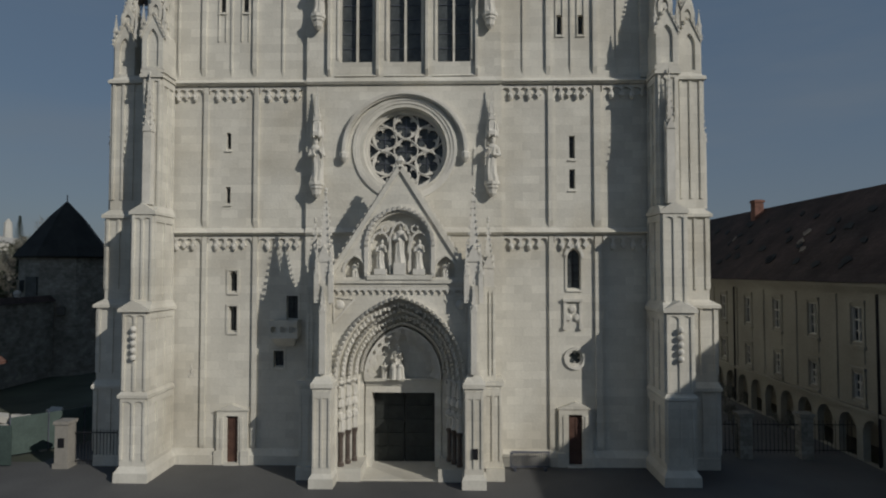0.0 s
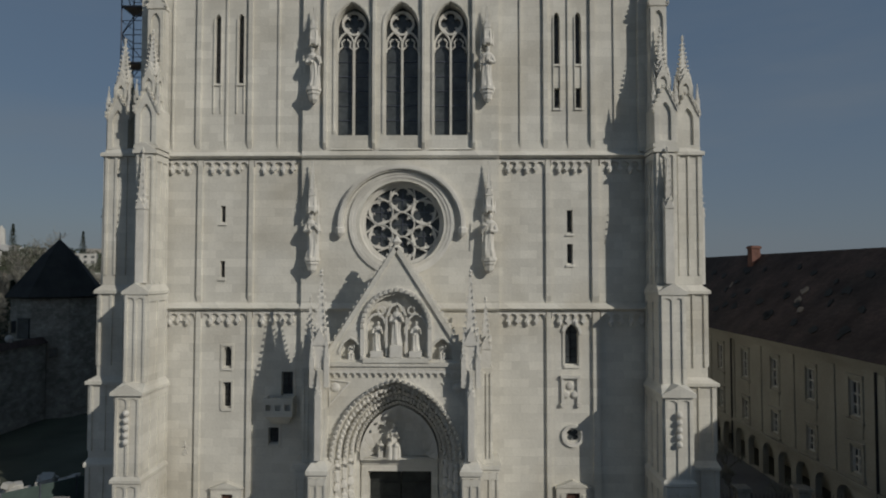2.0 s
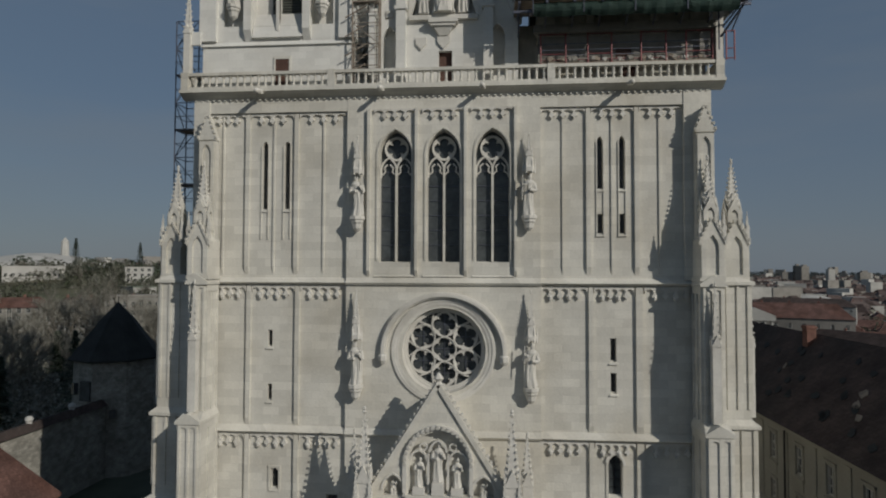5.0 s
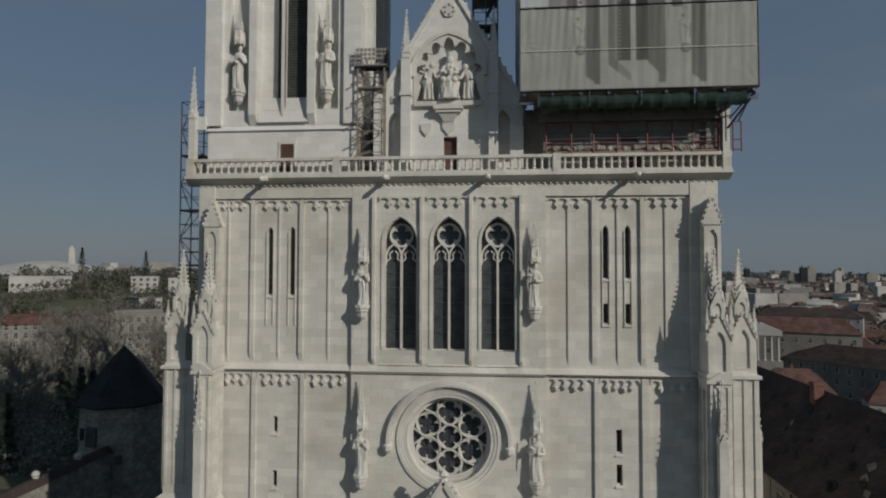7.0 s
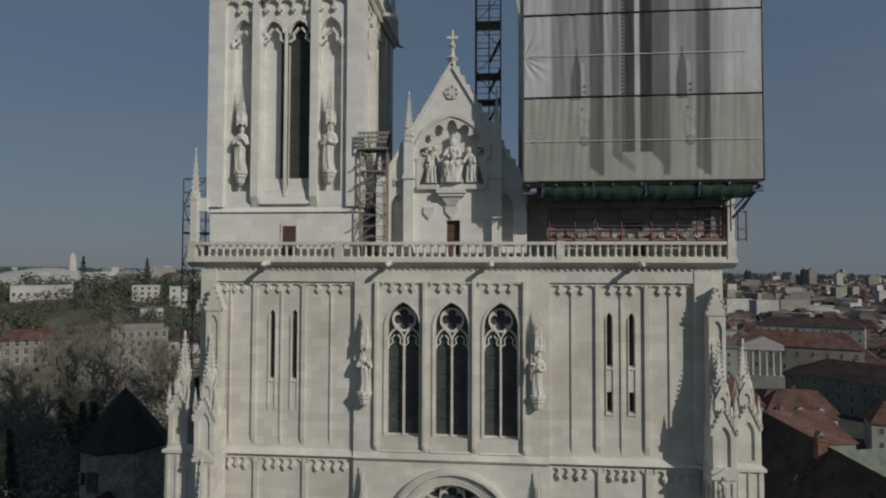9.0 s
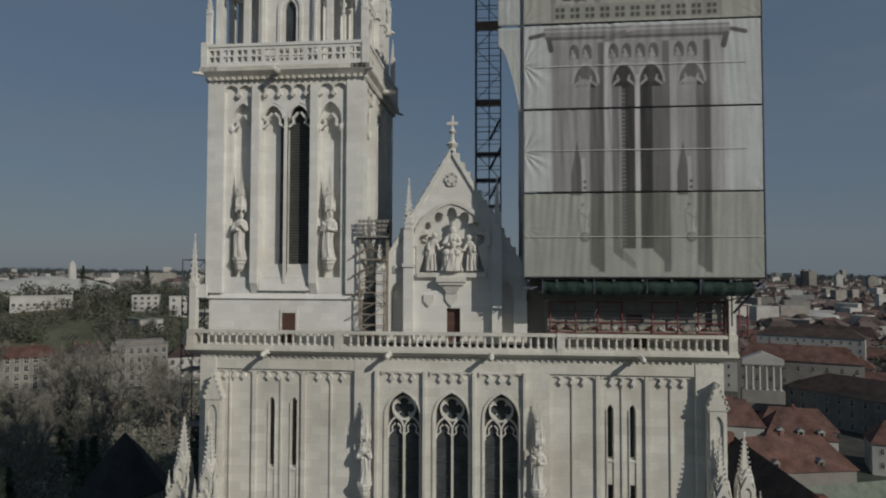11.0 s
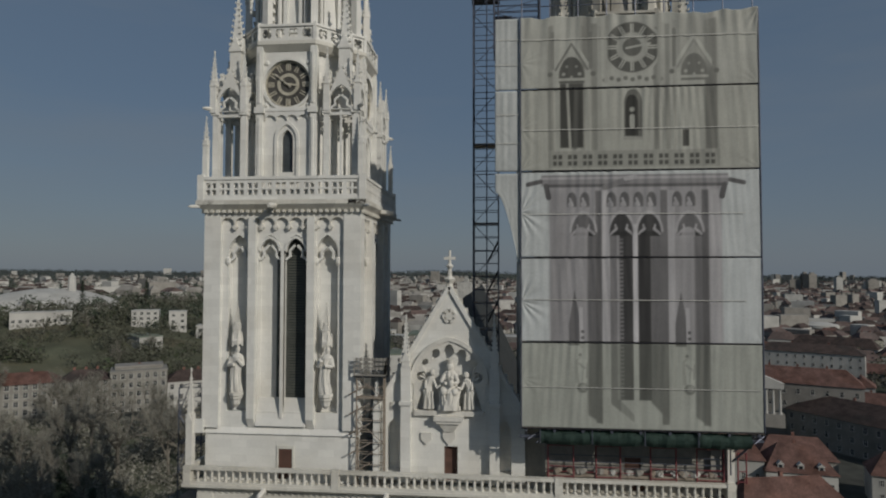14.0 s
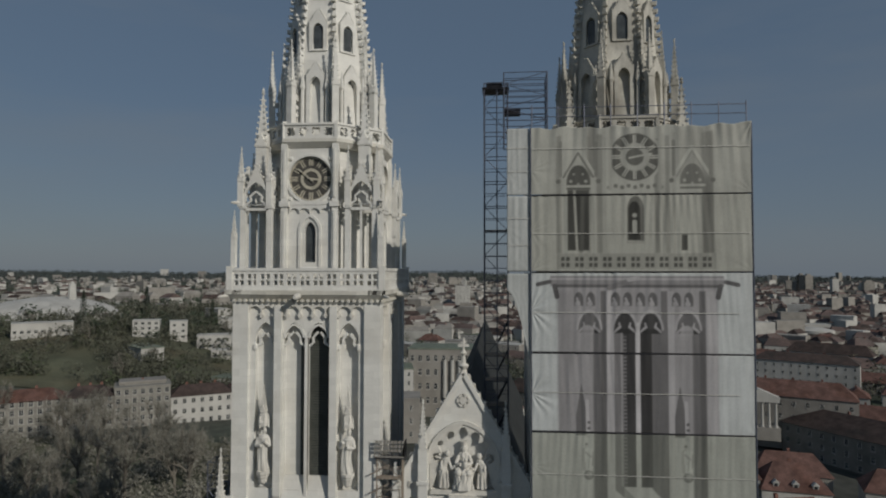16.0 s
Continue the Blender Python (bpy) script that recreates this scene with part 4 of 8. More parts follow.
for i, (x, z, h, top, y) in enumerate(((-5.63, 18.2, 2.85, 24.3, -0.72), (5.67, 18.2, 2.85, 24.3, -0.72), (-5.62, 29.15, 2.7, 34.4, -0.72), (5.57, 29.15, 2.7, 34.4, -0.72))):
    bracket_and_canopy(church, x, y, z, h, top)
    statue(x, y, z, h, i, "robed limestone saint on a carved wall bracket under a spired canopy", 1 if x < 0 else -1)


# ---------------- west portal ----------------
porch = part("portal", plate(bmesh.new(), rect(-4.75, 4.75, 0, 11.5), [arch(-3.75, 3.75, 0.01, 6.1, 10.85, 10)], -3.2, -2.62), STONE, church, "deep pointed stone portal with carved arches")
ORDERS = [(3.4, 10.4, -2.62), (3.08, 10.0, -2.06), (2.78, 9.55, -1.52), (2.5, 9.1, -1.0)]
for k, (w, top, y) in enumerate(ORDERS):
    part("arch_order", plate(bmesh.new(), rect(-4.6, 4.6, 0, 11.3), [arch(-w, w, 0.01, 6.1, top, 10)], y + 0.002, y + (0.56 if k < 3 else 0.68)), STONE, porch)
for k, (w, top, y) in enumerate([(3.75, 10.85, -3.2)] + ORDERS):
    path = arch(-w - 0.1, w + 0.1, 6.1, 6.1, top + 0.1, 10)[2:]
    b = strip(bmesh.new(), path, 0.09, y - 0.12, y)
    for n_, ((ax, az), (bx, bz)) in enumerate(zip(path, path[1:])):
        for t in (0.25, 0.75):
            x, z, c = ax + (bx - ax) * t, az + (bz - az) * t, 0.1
            if k % 2 == 0:
                # open leaves standing out from the edge
                frustum(b, x - c, x + c, y - 0.3, y, z - c, x - c * 0.4, x + c * 0.4, y - 0.42, y - 0.05, z + c)
            else:
                # little figures under canopies, one above the other
                tilt = Matrix.Translation((x, y - 0.1, z)) @ Matrix.Rotation(math.atan2(x, 6.0) * 0.8, 4, "Y")
                lathe(b, [(0.07, -0.2), (0.1, -0.1), (0.06, 0.05), (0.075, 0.1), (0.02, 0.16)] if t < 0.5 else [(0.12, -0.1), (0.13, 0.0), (0.08, 0.05), (0.02, 0.14)], 6, tilt)
    part("archivolt", b, CARVED, porch)
for s in (-1, 1):
    for k, (w, top, y) in enumerate(ORDERS[:3]):
        x = s * (w + 0.17)
        part("column", lathe(bmesh.new(), [(0.2, 0.75), (0.2, 0.95), (0.13, 1.05), (0.13, 2.45), (0.2, 2.6), (0.22, 2.75)], 10, Matrix.Translation((x, y - 0.17, 0))), MARBLE, porch, "dark grey brown marble column")
        part("canopy", lathe(bmesh.new(), [(0.2, 4.25), (0.24, 4.35), (0.2, 4.6), (0.1, 4.75)], 6, Matrix.Translation((x, y - 0.17, 0))), CARVED, porch)
        statue(x, y - 0.17, 2.8, 1.4, 20 + k + 5 * s, "small weathered limestone saint standing in the portal's jamb", s, False, "portal statues")
        statue(x, y - 0.17, 4.8, 1.25, 40 + k + 5 * s, "small weathered limestone saint under the portal's arch", -s, False, "portal statues")
    part("jamb_plinth", boxes((min(s * 2.3, s * 3.9), max(s * 2.3, s * 3.9), -3.3, -0.6, 0, 0.75)), STONE, porch)
    # corner piers with pinnacles
    a, c = sorted((s * 3.85, s * 4.95))
    b = boxes((a, c, -4.4, -3.2, 0.75, 5.7))
    box(b, a - 0.15, c + 0.15, -4.6, -3.2, 0, 0.55)
    frustum(b, a - 0.15, c + 0.15, -4.6, -3.2, 0.55, a, c, -4.4, -3.2, 0.8)
    box(b, a - 0.1, c + 0.1, -4.52, -3.2, 5.7, 5.95)
    frustum(b, a - 0.1, c + 0.1, -4.52, -3.2, 5.95, a + 0.2, c - 0.2, -4.1, -3.2, 6.4)
    box(b, a + 0.2, c - 0.2, -4.1, -3.2, 6.4, 11.6)
    for x in (a + 0.1, (a + c) / 2, c - 0.1):
        box(b, x - 0.06, x + 0.06, -4.48, -4.4, 1.2, 5.5)
    box(b, a + 0.05, c - 0.05, -4.47, -4.4, 5.1, 5.5)
    pier = part("pier", b, STONE, porch)
    m = (a + c) / 2
    part("pinnacle", spire(bmesh.new(), m, -3.6, 11.6, 0.75, 1.5, 4.1, 9), CARVED, pier)
    for dx in (-0.42, 0.42):
        part("pinnacle", spire(bmesh.new(), m + dx, -4.0, 10.6, 0.28, 1.6, 1.8, 5), CARVED, pier)
    part("pinnacle", spire(bmesh.new(), m, -4.25, 6.5, 0.34, 3.6, 1.7, 5), CARVED, pier)
    a, c = sorted((s * 5.0, s * 6.1))
    b = boxes((a, c, -2.9, -0.32, 0.75, 5.6), (a - 0.1, c + 0.12, -3.0, -0.32, 5.6, 5.85), (a - 0.12, c + 0.15, -3.1, -0.32, 0, 0.75))
    box(b, min(s * 5.0, s * 5.75), max(s * 5.0, s * 5.75), -2.6, -0.32, 5.85, 11.5)
    ribs = bmesh.new()
    for x in (a + 0.1, (a + c) / 2, c - 0.1):
        box(ribs, x - 0.06, x + 0.06, -2.98, -2.9, 1.2, 5.4)
    for x in (5.18, 5.4, 5.64):
        box(ribs, s * x - 0.05, s * x + 0.05, -2.68, -2.6, 6.2, 11.2)
    box(ribs, a + 0.05, c - 0.05, -2.97, -2.9, 5.0, 5.4)
    pier = part("outer_pier", b, STONE, porch)
    pieces("rib", ribs, STONE, porch)
    part("pinnacle", spire(bmesh.new(), s * 5.35, -2.2, 11.5, 0.6, 1.2, 2.9, 7), CARVED, pier)
    part("pinnacle", spire(bmesh.new(), s * 5.6, -1.0, 10.0, 0.4, 1.0, 2.2, 6), CARVED, pier)
# gable over the arch
b = plate(bmesh.new(), [(-4.2, 11.95), (4.2, 11.95), (0, 18.55)], [arch(-1.75, 1.75, 12.25, 14.1, 15.95, 8), arch(-3.32, -2.12, 12.1, 12.45, 13.3, 6), arch(2.12, 3.32, 12.1, 12.45, 13.3, 6)], -3.25, -2.75)
gable = part("gable", b, STONE, porch)
part("gable_back", plate(bmesh.new(), [(-4.1, 11.5), (4.1, 11.5), (4.1, 11.95), (0, 18.2), (-4.1, 11.95)], [], -2.748, -0.32), STONE, porch)
b = strip(bmesh.new(), [(-4.35, 11.9), (0, 18.75)], 0.14, -3.4, -2.7)
strip(b, [(0, 18.75), (4.35, 11.9)], 0.14, -3.4, -2.7)
part("coping", b, STONE, gable)
b = crockets_along(bmesh.new(), (-4.3, 12.1), (-0.1, 18.7), -3.05, 19, 0.17)
crockets_along(b, (4.3, 12.1), (0.1, 18.7), -3.05, 19, 0.17)
lathe(b, [(0.12, 0), (0.3, 0.2), (0.14, 0.35), (0.32, 0.55), (0.05, 0.9)], 6, Matrix.Translation((0, -3.05, 18.55)))
pieces("crocket", b, CARVED, gable)
b = bmesh.new()
path = arch(-2.0, 2.0, 12.25, 14.1, 16.25, 10)
strip(b, path[1:] + [path[0]], 0.12, -3.42, -3.25)
for x, z in path:
    frustum(b, x - 0.12, x + 0.12, -3.5, -3.3, z - 0.12, x - 0.06, x + 0.06, -3.55, -3.3, z + 0.12)
for c in (-1.18, 0.0, 1.18):
    t = arch(c - 0.5, c + 0.5, 13.7, 14.2 + (0.5 if c == 0 else 0), 14.8 + (0.6 if c == 0 else 0), 5)
    strip(b, t[2:], 0.06, -3.2, -2.95)
for c in (-0.6, 0.6):
    box(b, c - 0.06, c + 0.06, -3.2, -2.95, 12.3, 14.6)
    strip(b, ring(c * 1.5, 15.0, 0.22, 10), 0.05, -3.15, -3.0, True)
part("niche_tracery", b, CARVED, gable)
for c, h, z in ((0.0, 2.35, 12.95), (-1.15, 1.75, 12.6), (1.15, 1.75, 12.6)):
    part("pedestal", boxes((c - 0.36, c + 0.36, -3.5, -2.75, 12.25, z)), CARVED, gable)
    statue(c, -3.0, z, h, 60 + int(c * 10), "limestone figure standing in the portal's gable niche", 1, False, "gable statues")
for c in (-2.72, 2.72):
    part("niche_hood", strip(bmesh.new(), arch(c - 0.68, c + 0.68, 12.1, 12.45, 13.4, 6)[2:], 0.05, -3.33, -3.25), CARVED, gable)
    statue(c, -2.95, 12.0, 1.05, 70 + int(c), "small seated limestone figure in a gable side niche", 1, False, "gable statues", True)
b = boxes((-4.75, 4.75, -3.36, -3.2, 11.5, 11.72), (-4.75, 4.75, -3.48, -2.7, 11.72, 11.95), (-1.95, 1.95, -3.56, -3.2, 11.95, 12.22))
part("cornice", b, STONE, porch)
low = [(-4.5, 11.5)]
for i in range(22):
    a = -4.5 + 9.0 * i / 22
    low += [(a + 9.0 / 22 * (1 - math.cos(math.pi * k / 4)) / 2, 11.08 + 0.26 * math.sin(math.pi * k / 4)) for k in range(5)]
part("hanging_frieze", plate(bmesh.new(), low + [(4.5, 11.5)], [], -3.34, -3.2), CARVED, porch)
for s in (-1, 1):
    b = bmesh.new()
    strip(b, [(s * 3.95, 10.9), (s * 2.75, 10.75), (s * 3.95, 9.4)], 0.07, -3.28, -3.2, True)
    lathe(b, [(0.3, 0), (0.24, 0.07), (0.1, 0.12)], 8, Matrix.Translation((s * 3.62, -3.2, 10.45)) @ Matrix.Rotation(radians(90), 4, "X"))
    part("spandrel_relief", b, CARVED, porch)
# tympanum, lintel and doors
b = bmesh.new()
path = arch(-2.3, 2.3, 5.6, 5.9, 8.8, 8)[1:]
strip(b, path, 0.12, -0.66, -0.32)
plate(b, arch(-2.42, 2.42, 5.63, 5.9, 8.98, 10), [cusped(-2.28, 2.28, 5.66, 5.9, 8.82, 13, 0.15)], -1.2, -1.05)
plate(b, arch(-2.25, 2.25, 5.63, 5.9, 8.75, 10), [cusped(-1.98, 1.98, 5.66, 5.9, 8.42, 9, 0.17)], -0.86, -0.74)
part("tympanum_tracery", b, CARVED, porch)
statue(-0.4, -0.66, 5.62, 2.1, 80, "white stone seated figure in the portal's tympanum", 1, False, "portal statues", True)
statue(-1.2, -0.6, 5.62, 1.0, 81, "white stone kneeling figure in the portal's tympanum", 1, False, "portal statues", True)
part("lintel", boxes((-2.45, 2.45, -0.7, -0.32, 5.2, 5.45), (-2.5, 2.5, -0.78, -0.32, 5.45, 5.62), (-2.4, 2.4, -0.6, -0.32, 4.72, 5.2)), STONE, porch)
for s in (-1, 1):
    part("door_jamb", boxes((min(s * 2.0, s * 2.42), max(s * 2.0, s * 2.42), -0.6, -0.32, 0, 4.72)), STONE, porch)
    a, c = sorted((s * 0.03, s * 2.0))
    leaf = part("door_leaf", boxes((a, c, 0.5, 0.62, 0.06, 4.7)), BRONZE, porch, "dark double door leaf with panels")
    for i in range(2):
        for k in range(5):
            x0, z0 = a + 0.14 + i * 0.9, 0.3 + k * 0.88
            part("door_panel", boxes((x0, x0 + 0.76, 0.45, 0.5, z0, z0 + 0.74)), BRONZE, leaf)
for s in (-1, 1):
    part("cheek_wall", boxes((min(s * 4.62, s * 5.12), max(s * 4.62, s * 5.12), -3.1, -0.32, 0, 11.4)), STONE, porch)
    for i in range(9):
        z = 6.9 + 0.45 * i
        part("crocket", boxes((s * 4.4 - 0.09, s * 4.4 + 0.09, -4.2, -4.1, z, z + 0.2)), CARVED, porch)
part("threshold", boxes((-2.4, 2.4, -3.0, 0.62, 0.0, 0.06)), STONE, porch)
part("sign", boxes((4.3, 4.62, -4.5, -4.45, 1.7, 2.3)), IRON, porch, "small dark notice board")


# ---------------- bell towers ----------------
def turned(bm, m):
    bm.transform(m)
    return bm


def octagon(ap, z, turn=0.0):
    r = ap / math.cos(math.pi / 8)
    return [Vector((r * math.cos(math.pi / 8 + k * math.pi / 4 + turn), r * math.sin(math.pi / 8 + k * math.pi / 4 + turn), z)) for k in range(8)]


def drum(bm, rows):
    """An eight-sided body from (apothem, height) pairs."""
    rings = [[bm.verts.new(p) for p in octagon(a, z)] for a, z in rows]
    for r, s in zip(rings, rings[1:]):
        for i in range(8):
            bm.faces.new((r[i], r[(i + 1) % 8], s[(i + 1) % 8], s[i]))
    bm.faces.new(rings[0][::-1])
    bm.faces.new(rings[-1])
    return bm


def pierced(bm, u0, u1, z0, z1, y, n, m, quatre=False):
    """A parapet panel with n pierced lights."""
    step = (u1 - u0) / n
    hs = []
    for i in range(n):
        c = u0 + step * (i + 0.5)
        if quatre:
            hs.append(foil(c, (z0 + z1) / 2, min(step * 0.42, (z1 - z0) * 0.43), 4, math.pi / 4, 5))
        else:
            q, g = step * 0.2, (z1 - z0) * 0.17
            hs += [rect(c + sx * q * 1.05 - q * 0.75, c + sx * q * 1.05 + q * 0.75, (z0 + z1) / 2 + sz * g * 1.1 - g * 0.8, (z0 + z1) / 2 + sz * g * 1.1 + g * 0.8) for sx in (-1, 1) for sz in (-1, 1)]
    return plate(bm, rect(u0, u1, z0, z1), hs, y, y + 0.2, m)


def bell_tower(cx, cy, label, statues):
    T = thing("bell_tower", label, "tower", (cx, cy, 0), "cathedral towers")
    H = 5.17
    part("core", boxes((-4.6, 4.6, -4.6, 4.6, 37.81, 56.3)), NEWSTONE, T)
    b = boxes((-H - 0.1, H + 0.1, -H - 0.1, H + 0.1, 37.81, 40.95))
    frustum(b, -H - 0.25, H + 0.25, -H - 0.25, H + 0.25, 40.95, -H, H, -H, H, 41.3)
    base = part("base", b, NEWSTONE, T)
    part("door", boxes((-0.1, 0.85, -H - 0.13, -H - 0.09, 38.0, 40.0)), DARKWOOD, base, "small dark red door")
    part("door_frame", boxes((-0.22, -0.1, -H - 0.18, -H - 0.1, 37.9, 40.2), (0.85, 0.97, -H - 0.18, -H - 0.1, 37.9, 40.2), (-0.1, 0.85, -H - 0.18, -H - 0.1, 40.0, 40.2)), STONE, base)
    for k in range(4):
        m = Matrix.Rotation(k * math.pi / 2, 4, "Z")
        hs = [arch(-1.72, -0.1, 42.4, 53.3, 54.4, 6), arch(0.1, 1.72, 42.4, 53.3, 54.4, 6), arch(-3.85, -2.35, 42.4, 53.2, 54.4, 6), arch(2.35, 3.85, 42.4, 53.2, 54.4, 6)]
        wall = part("wall", plate(bmesh.new(), rect(-H, H, 41.31, 56.2), hs, -H, -4.601, m), NEWSTONE, T)
        b = bmesh.new()
        for x in (-2.05, 2.05):
            box(b, x - 0.26, x + 0.26, -H - 0.4, -H, 42.0, 55.6)
            frustum(b, x - 0.26, x + 0.26, -H - 0.02, -H, 41.3, x - 0.26, x + 0.26, -H - 0.4, -H, 42.0)
        pieces("pilaster", turned(b, m), NEWSTONE, wall)
        b = bmesh.new()
        for s in (-1, 1):
            x0, x1 = (4.3, H + 0.3) if s > 0 else (-H + 0.002, -4.3)
            box(b, x0, x1, -H - 0.3, -H, 41.32, 56.2)
        pieces("corner_strip", turned(b, m), NEWSTONE, wall)
        b = boxes((-0.1, 0.1, -H - 0.15, -H + 0.2, 42.0, 53.4))
        for c in (-0.91, 0.91):
            a = arch(c - 0.72, c + 0.72, 52.6, 53.3, 54.25, 6)
            strip(b, a[2:], 0.08, -H - 0.1, -H + 0.15)
            for s in (-1, 1):
                strip(b, [(c + s * 0.75, 52.7), (c + s * 0.42, 52.95), (c + s * 0.46, 53.3), (c + s * 0.1, 53.7)], 0.08, -H + 0.03, -H + 0.2)
        for c in (-3.1, 3.1):
            for s in (-1, 1):
                strip(b, [(c + s * 0.7, 52.6), (c + s * 0.38, 52.85), (c + s * 0.42, 53.2), (c + s * 0.1, 53.6)], 0.09, -H + 0.03, -H + 0.3)
            lathe(b, [(0.05, 52.3), (0.16, 52.5), (0.16, 52.8), (0.05, 52.9)], 6, Matrix.Translation((c - 0.75, -H, 0)))
            lathe(b, [(0.05, 52.3), (0.16, 52.5), (0.16, 52.8), (0.05, 52.9)], 6, Matrix.Translation((c + 0.75, -H, 0)))
        frustum(b, -1.75, 1.75, -H - 0.25, -H + 0.5, 41.5, -1.7, 1.7, -H + 0.3, -H + 0.5, 43.3)
        part("belfry_tracery", turned(b, m), NEWSTONE, wall)
        # dark sheets on the solid core stand for the shade behind the louvres
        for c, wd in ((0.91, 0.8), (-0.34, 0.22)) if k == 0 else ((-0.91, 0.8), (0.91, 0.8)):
            louvre = part("belfry_shade_sheet", turned(boxes((c - wd, c + wd, -4.63, -4.602, 43.0, 54.3)), m), GLASS_AND_DARK, wall, "dark sheet for the shade inside a louvred belfry opening")
            lb = bmesh.new()
            for i in range(58):
                z = 43.2 + 0.187 * i
                frustum(lb, c - wd, c + wd, -4.72, -4.63, z, c - wd, c + wd, -4.69, -4.61, z + 0.11)
            pieces("louvre", turned(lb, m), LOUVRE, louvre)
        low = [(-4.3, 55.95)]
        for i in range(9):
            a, st = -4.3 + 8.6 * i / 9, 8.6 / 9
            low += [(a + st * (1 - math.cos(math.pi * q / 5)) / 2, 55.1 + 0.5 * math.sin(math.pi * q / 5)) for q in range(6)]
        b = plate(bmesh.new(), low + [(4.3, 55.95)], [], -H - 0.25, -H)
        for i in range(1, 9):
            x = -4.3 + 8.6 * i / 9
            box(b, x - 0.07, x + 0.07, -H - 0.28, -H, 54.75, 55.15)
            box(b, x - 0.17, x + 0.17, -H - 0.26, -H, 54.87, 55.0)
        part("frieze", turned(b, m), CARVED, wall)
        # gallery
        b = bmesh.new()
        E = H + 0.75
        frustum(b, -H - 0.3, H + 0.3, -H - 0.32, -H + 0.5, 56.0, -E, E, -E, -H + 0.5, 56.45)
        box(b, -E, E, -E, -H + 0.5, 56.452, 56.75)
        for i in range(26):
            x = -5.3 + 10.6 * i / 25
            box(b, x - 0.1, x + 0.1, -H - 0.55, -H - 0.3, 55.9, 56.1)
        part("gallery_cornice", turned(b, m), STONE, T)
        rail = part("gallery_parapet", pierced(bmesh.new(), -5.4, 5.4, 56.9, 58.15, -5.75, 11, m), NEWSTONE, T)
        part("coping", turned(boxes((-5.45, 5.45, -5.82, -5.45, 58.15, 58.36)), m), NEWSTONE, rail)
        part("base_course", turned(boxes((-5.45, 5.45, -5.8, -5.47, 56.752, 56.9)), m), NEWSTONE, rail)
        part("corner_post", turned(boxes((-5.85, -5.4, -5.85, -5.4, 56.752, 58.5)), m), NEWSTONE, rail)
        b = lathe(bmesh.new(), [(0.1, -0.2), (0.2, 0), (0.2, 0.7), (0.12, 0.95)], 7, Matrix.Translation((-0.4, -5.85, 56.35)) @ Matrix.Rotation(radians(95), 4, "X"))
        lathe(b, [(0.06, -0.2), (0.12, 0), (0.11, 0.5), (0.05, 0.7)], 7, Matrix.Translation((-5.75, -5.75, 56.35)) @ Matrix.Rotation(radians(-45), 4, "Z") @ Matrix.Rotation(radians(95), 4, "X"))
        part("gargoyle", turned(b, m), CARVED, T)
    part("gallery_floor", boxes((-4.67, 4.67, -4.67, 4.67, 56.302, 56.8)), STONE, T)
    # clock stage: an octagon with open corner pavilions
    A = 4.6
    stage = part("clock_stage", drum(bmesh.new(), [(A - 0.35, 56.802), (A - 0.35, 67.5)]), NEWSTONE, T)
    for k in range(4):
        m = Matrix.Rotation(k * math.pi / 2, 4, "Z")
        w = 1.9
        b = plate(bmesh.new(), rect(-w, w, 56.81, 67.5), [arch(-0.42, 0.42, 58.8, 61.1, 61.8, 6), ring(0, 65.0, 1.66, 28)], -A, -A + 0.36, m)
        face = part("stage_wall", b, NEWSTONE, stage)
        b = boxes((-w - 0.25, -w + 0.2, -A - 0.3, -A + 0.2, 56.81, 67.6), (w - 0.2, w + 0.25, -A - 0.3, -A + 0.2, 56.81, 67.6))
        for x in (-w, w):
            box(b, x - 0.34, x + 0.34, -A - 0.42, -A, 62.9, 63.3)
            box(b, x - 0.08, x + 0.08, -A - 0.38, -A - 0.3, 57.2, 62.6)
            box(b, x - 0.08, x + 0.08, -A - 0.38, -A - 0.3, 63.6, 67.2)
        box(b, -w, w, -A - 0.2, -A, 63.05, 63.3)
        low = [(-1.55, 63.05)]
        for i in range(4):
            low += [(-1.55 + 3.1 / 4 * (i + (1 - math.cos(math.pi * q / 5)) / 2), 62.45 + 0.35 * math.sin(math.pi * q / 5)) for q in range(6)]
        plate(b, low + [(1.55, 63.05)], [], -A - 0.16, -A)
        a = arch(-0.78, 0.78, 58.4, 61.1, 62.25, 6)
        strip(b, a[1:] + [a[0]], 0.1, -A - 0.12, -A)
        frustum(b, -0.95, 0.95, -A - 0.25, -A, 58.15, -0.8, 0.8, -A - 0.05, -A, 58.45)
        strip(b, ring(0, 65.0, 1.76, 28), 0.09, -A - 0.14, -A, True)
        for sx in (-1, 1):
            for sz in (-1, 1):
                lathe(b, [(0.22, 0), (0.1, 0.12)], 6, Matrix.Translation((sx * 1.5, -A, 65 + sz * 1.5)) @ Matrix.Rotation(radians(90), 4, "X"))
        part("stage_trim", turned(b, m), NEWSTONE, stage)
        part("stage_window", turned(boxes((-0.65, 0.65, -A + 0.28, -A + 0.34, 58.6, 62.1)), m), GLASS_AND_DARK, stage, "dark pointed window")
        # clock with rings, figures as bars and hands
        face = part("clock", turned(lathe(bmesh.new(), [(1.66, 0), (1.66, 0.06)], 32, Matrix.Translation((0, -A + 0.2, 65)) @ Matrix.Rotation(radians(90), 4, "X")), m), CLOCKF, T, "round dark clock with gilded numerals")
        b = bmesh.new()
        strip(b, ring(0, 65, 1.58, 36), 0.04, -A + 0.1, -A + 0.14, True)
        strip(b, ring(0, 65, 0.68, 28), 0.11, -A + 0.1, -A + 0.14, True)
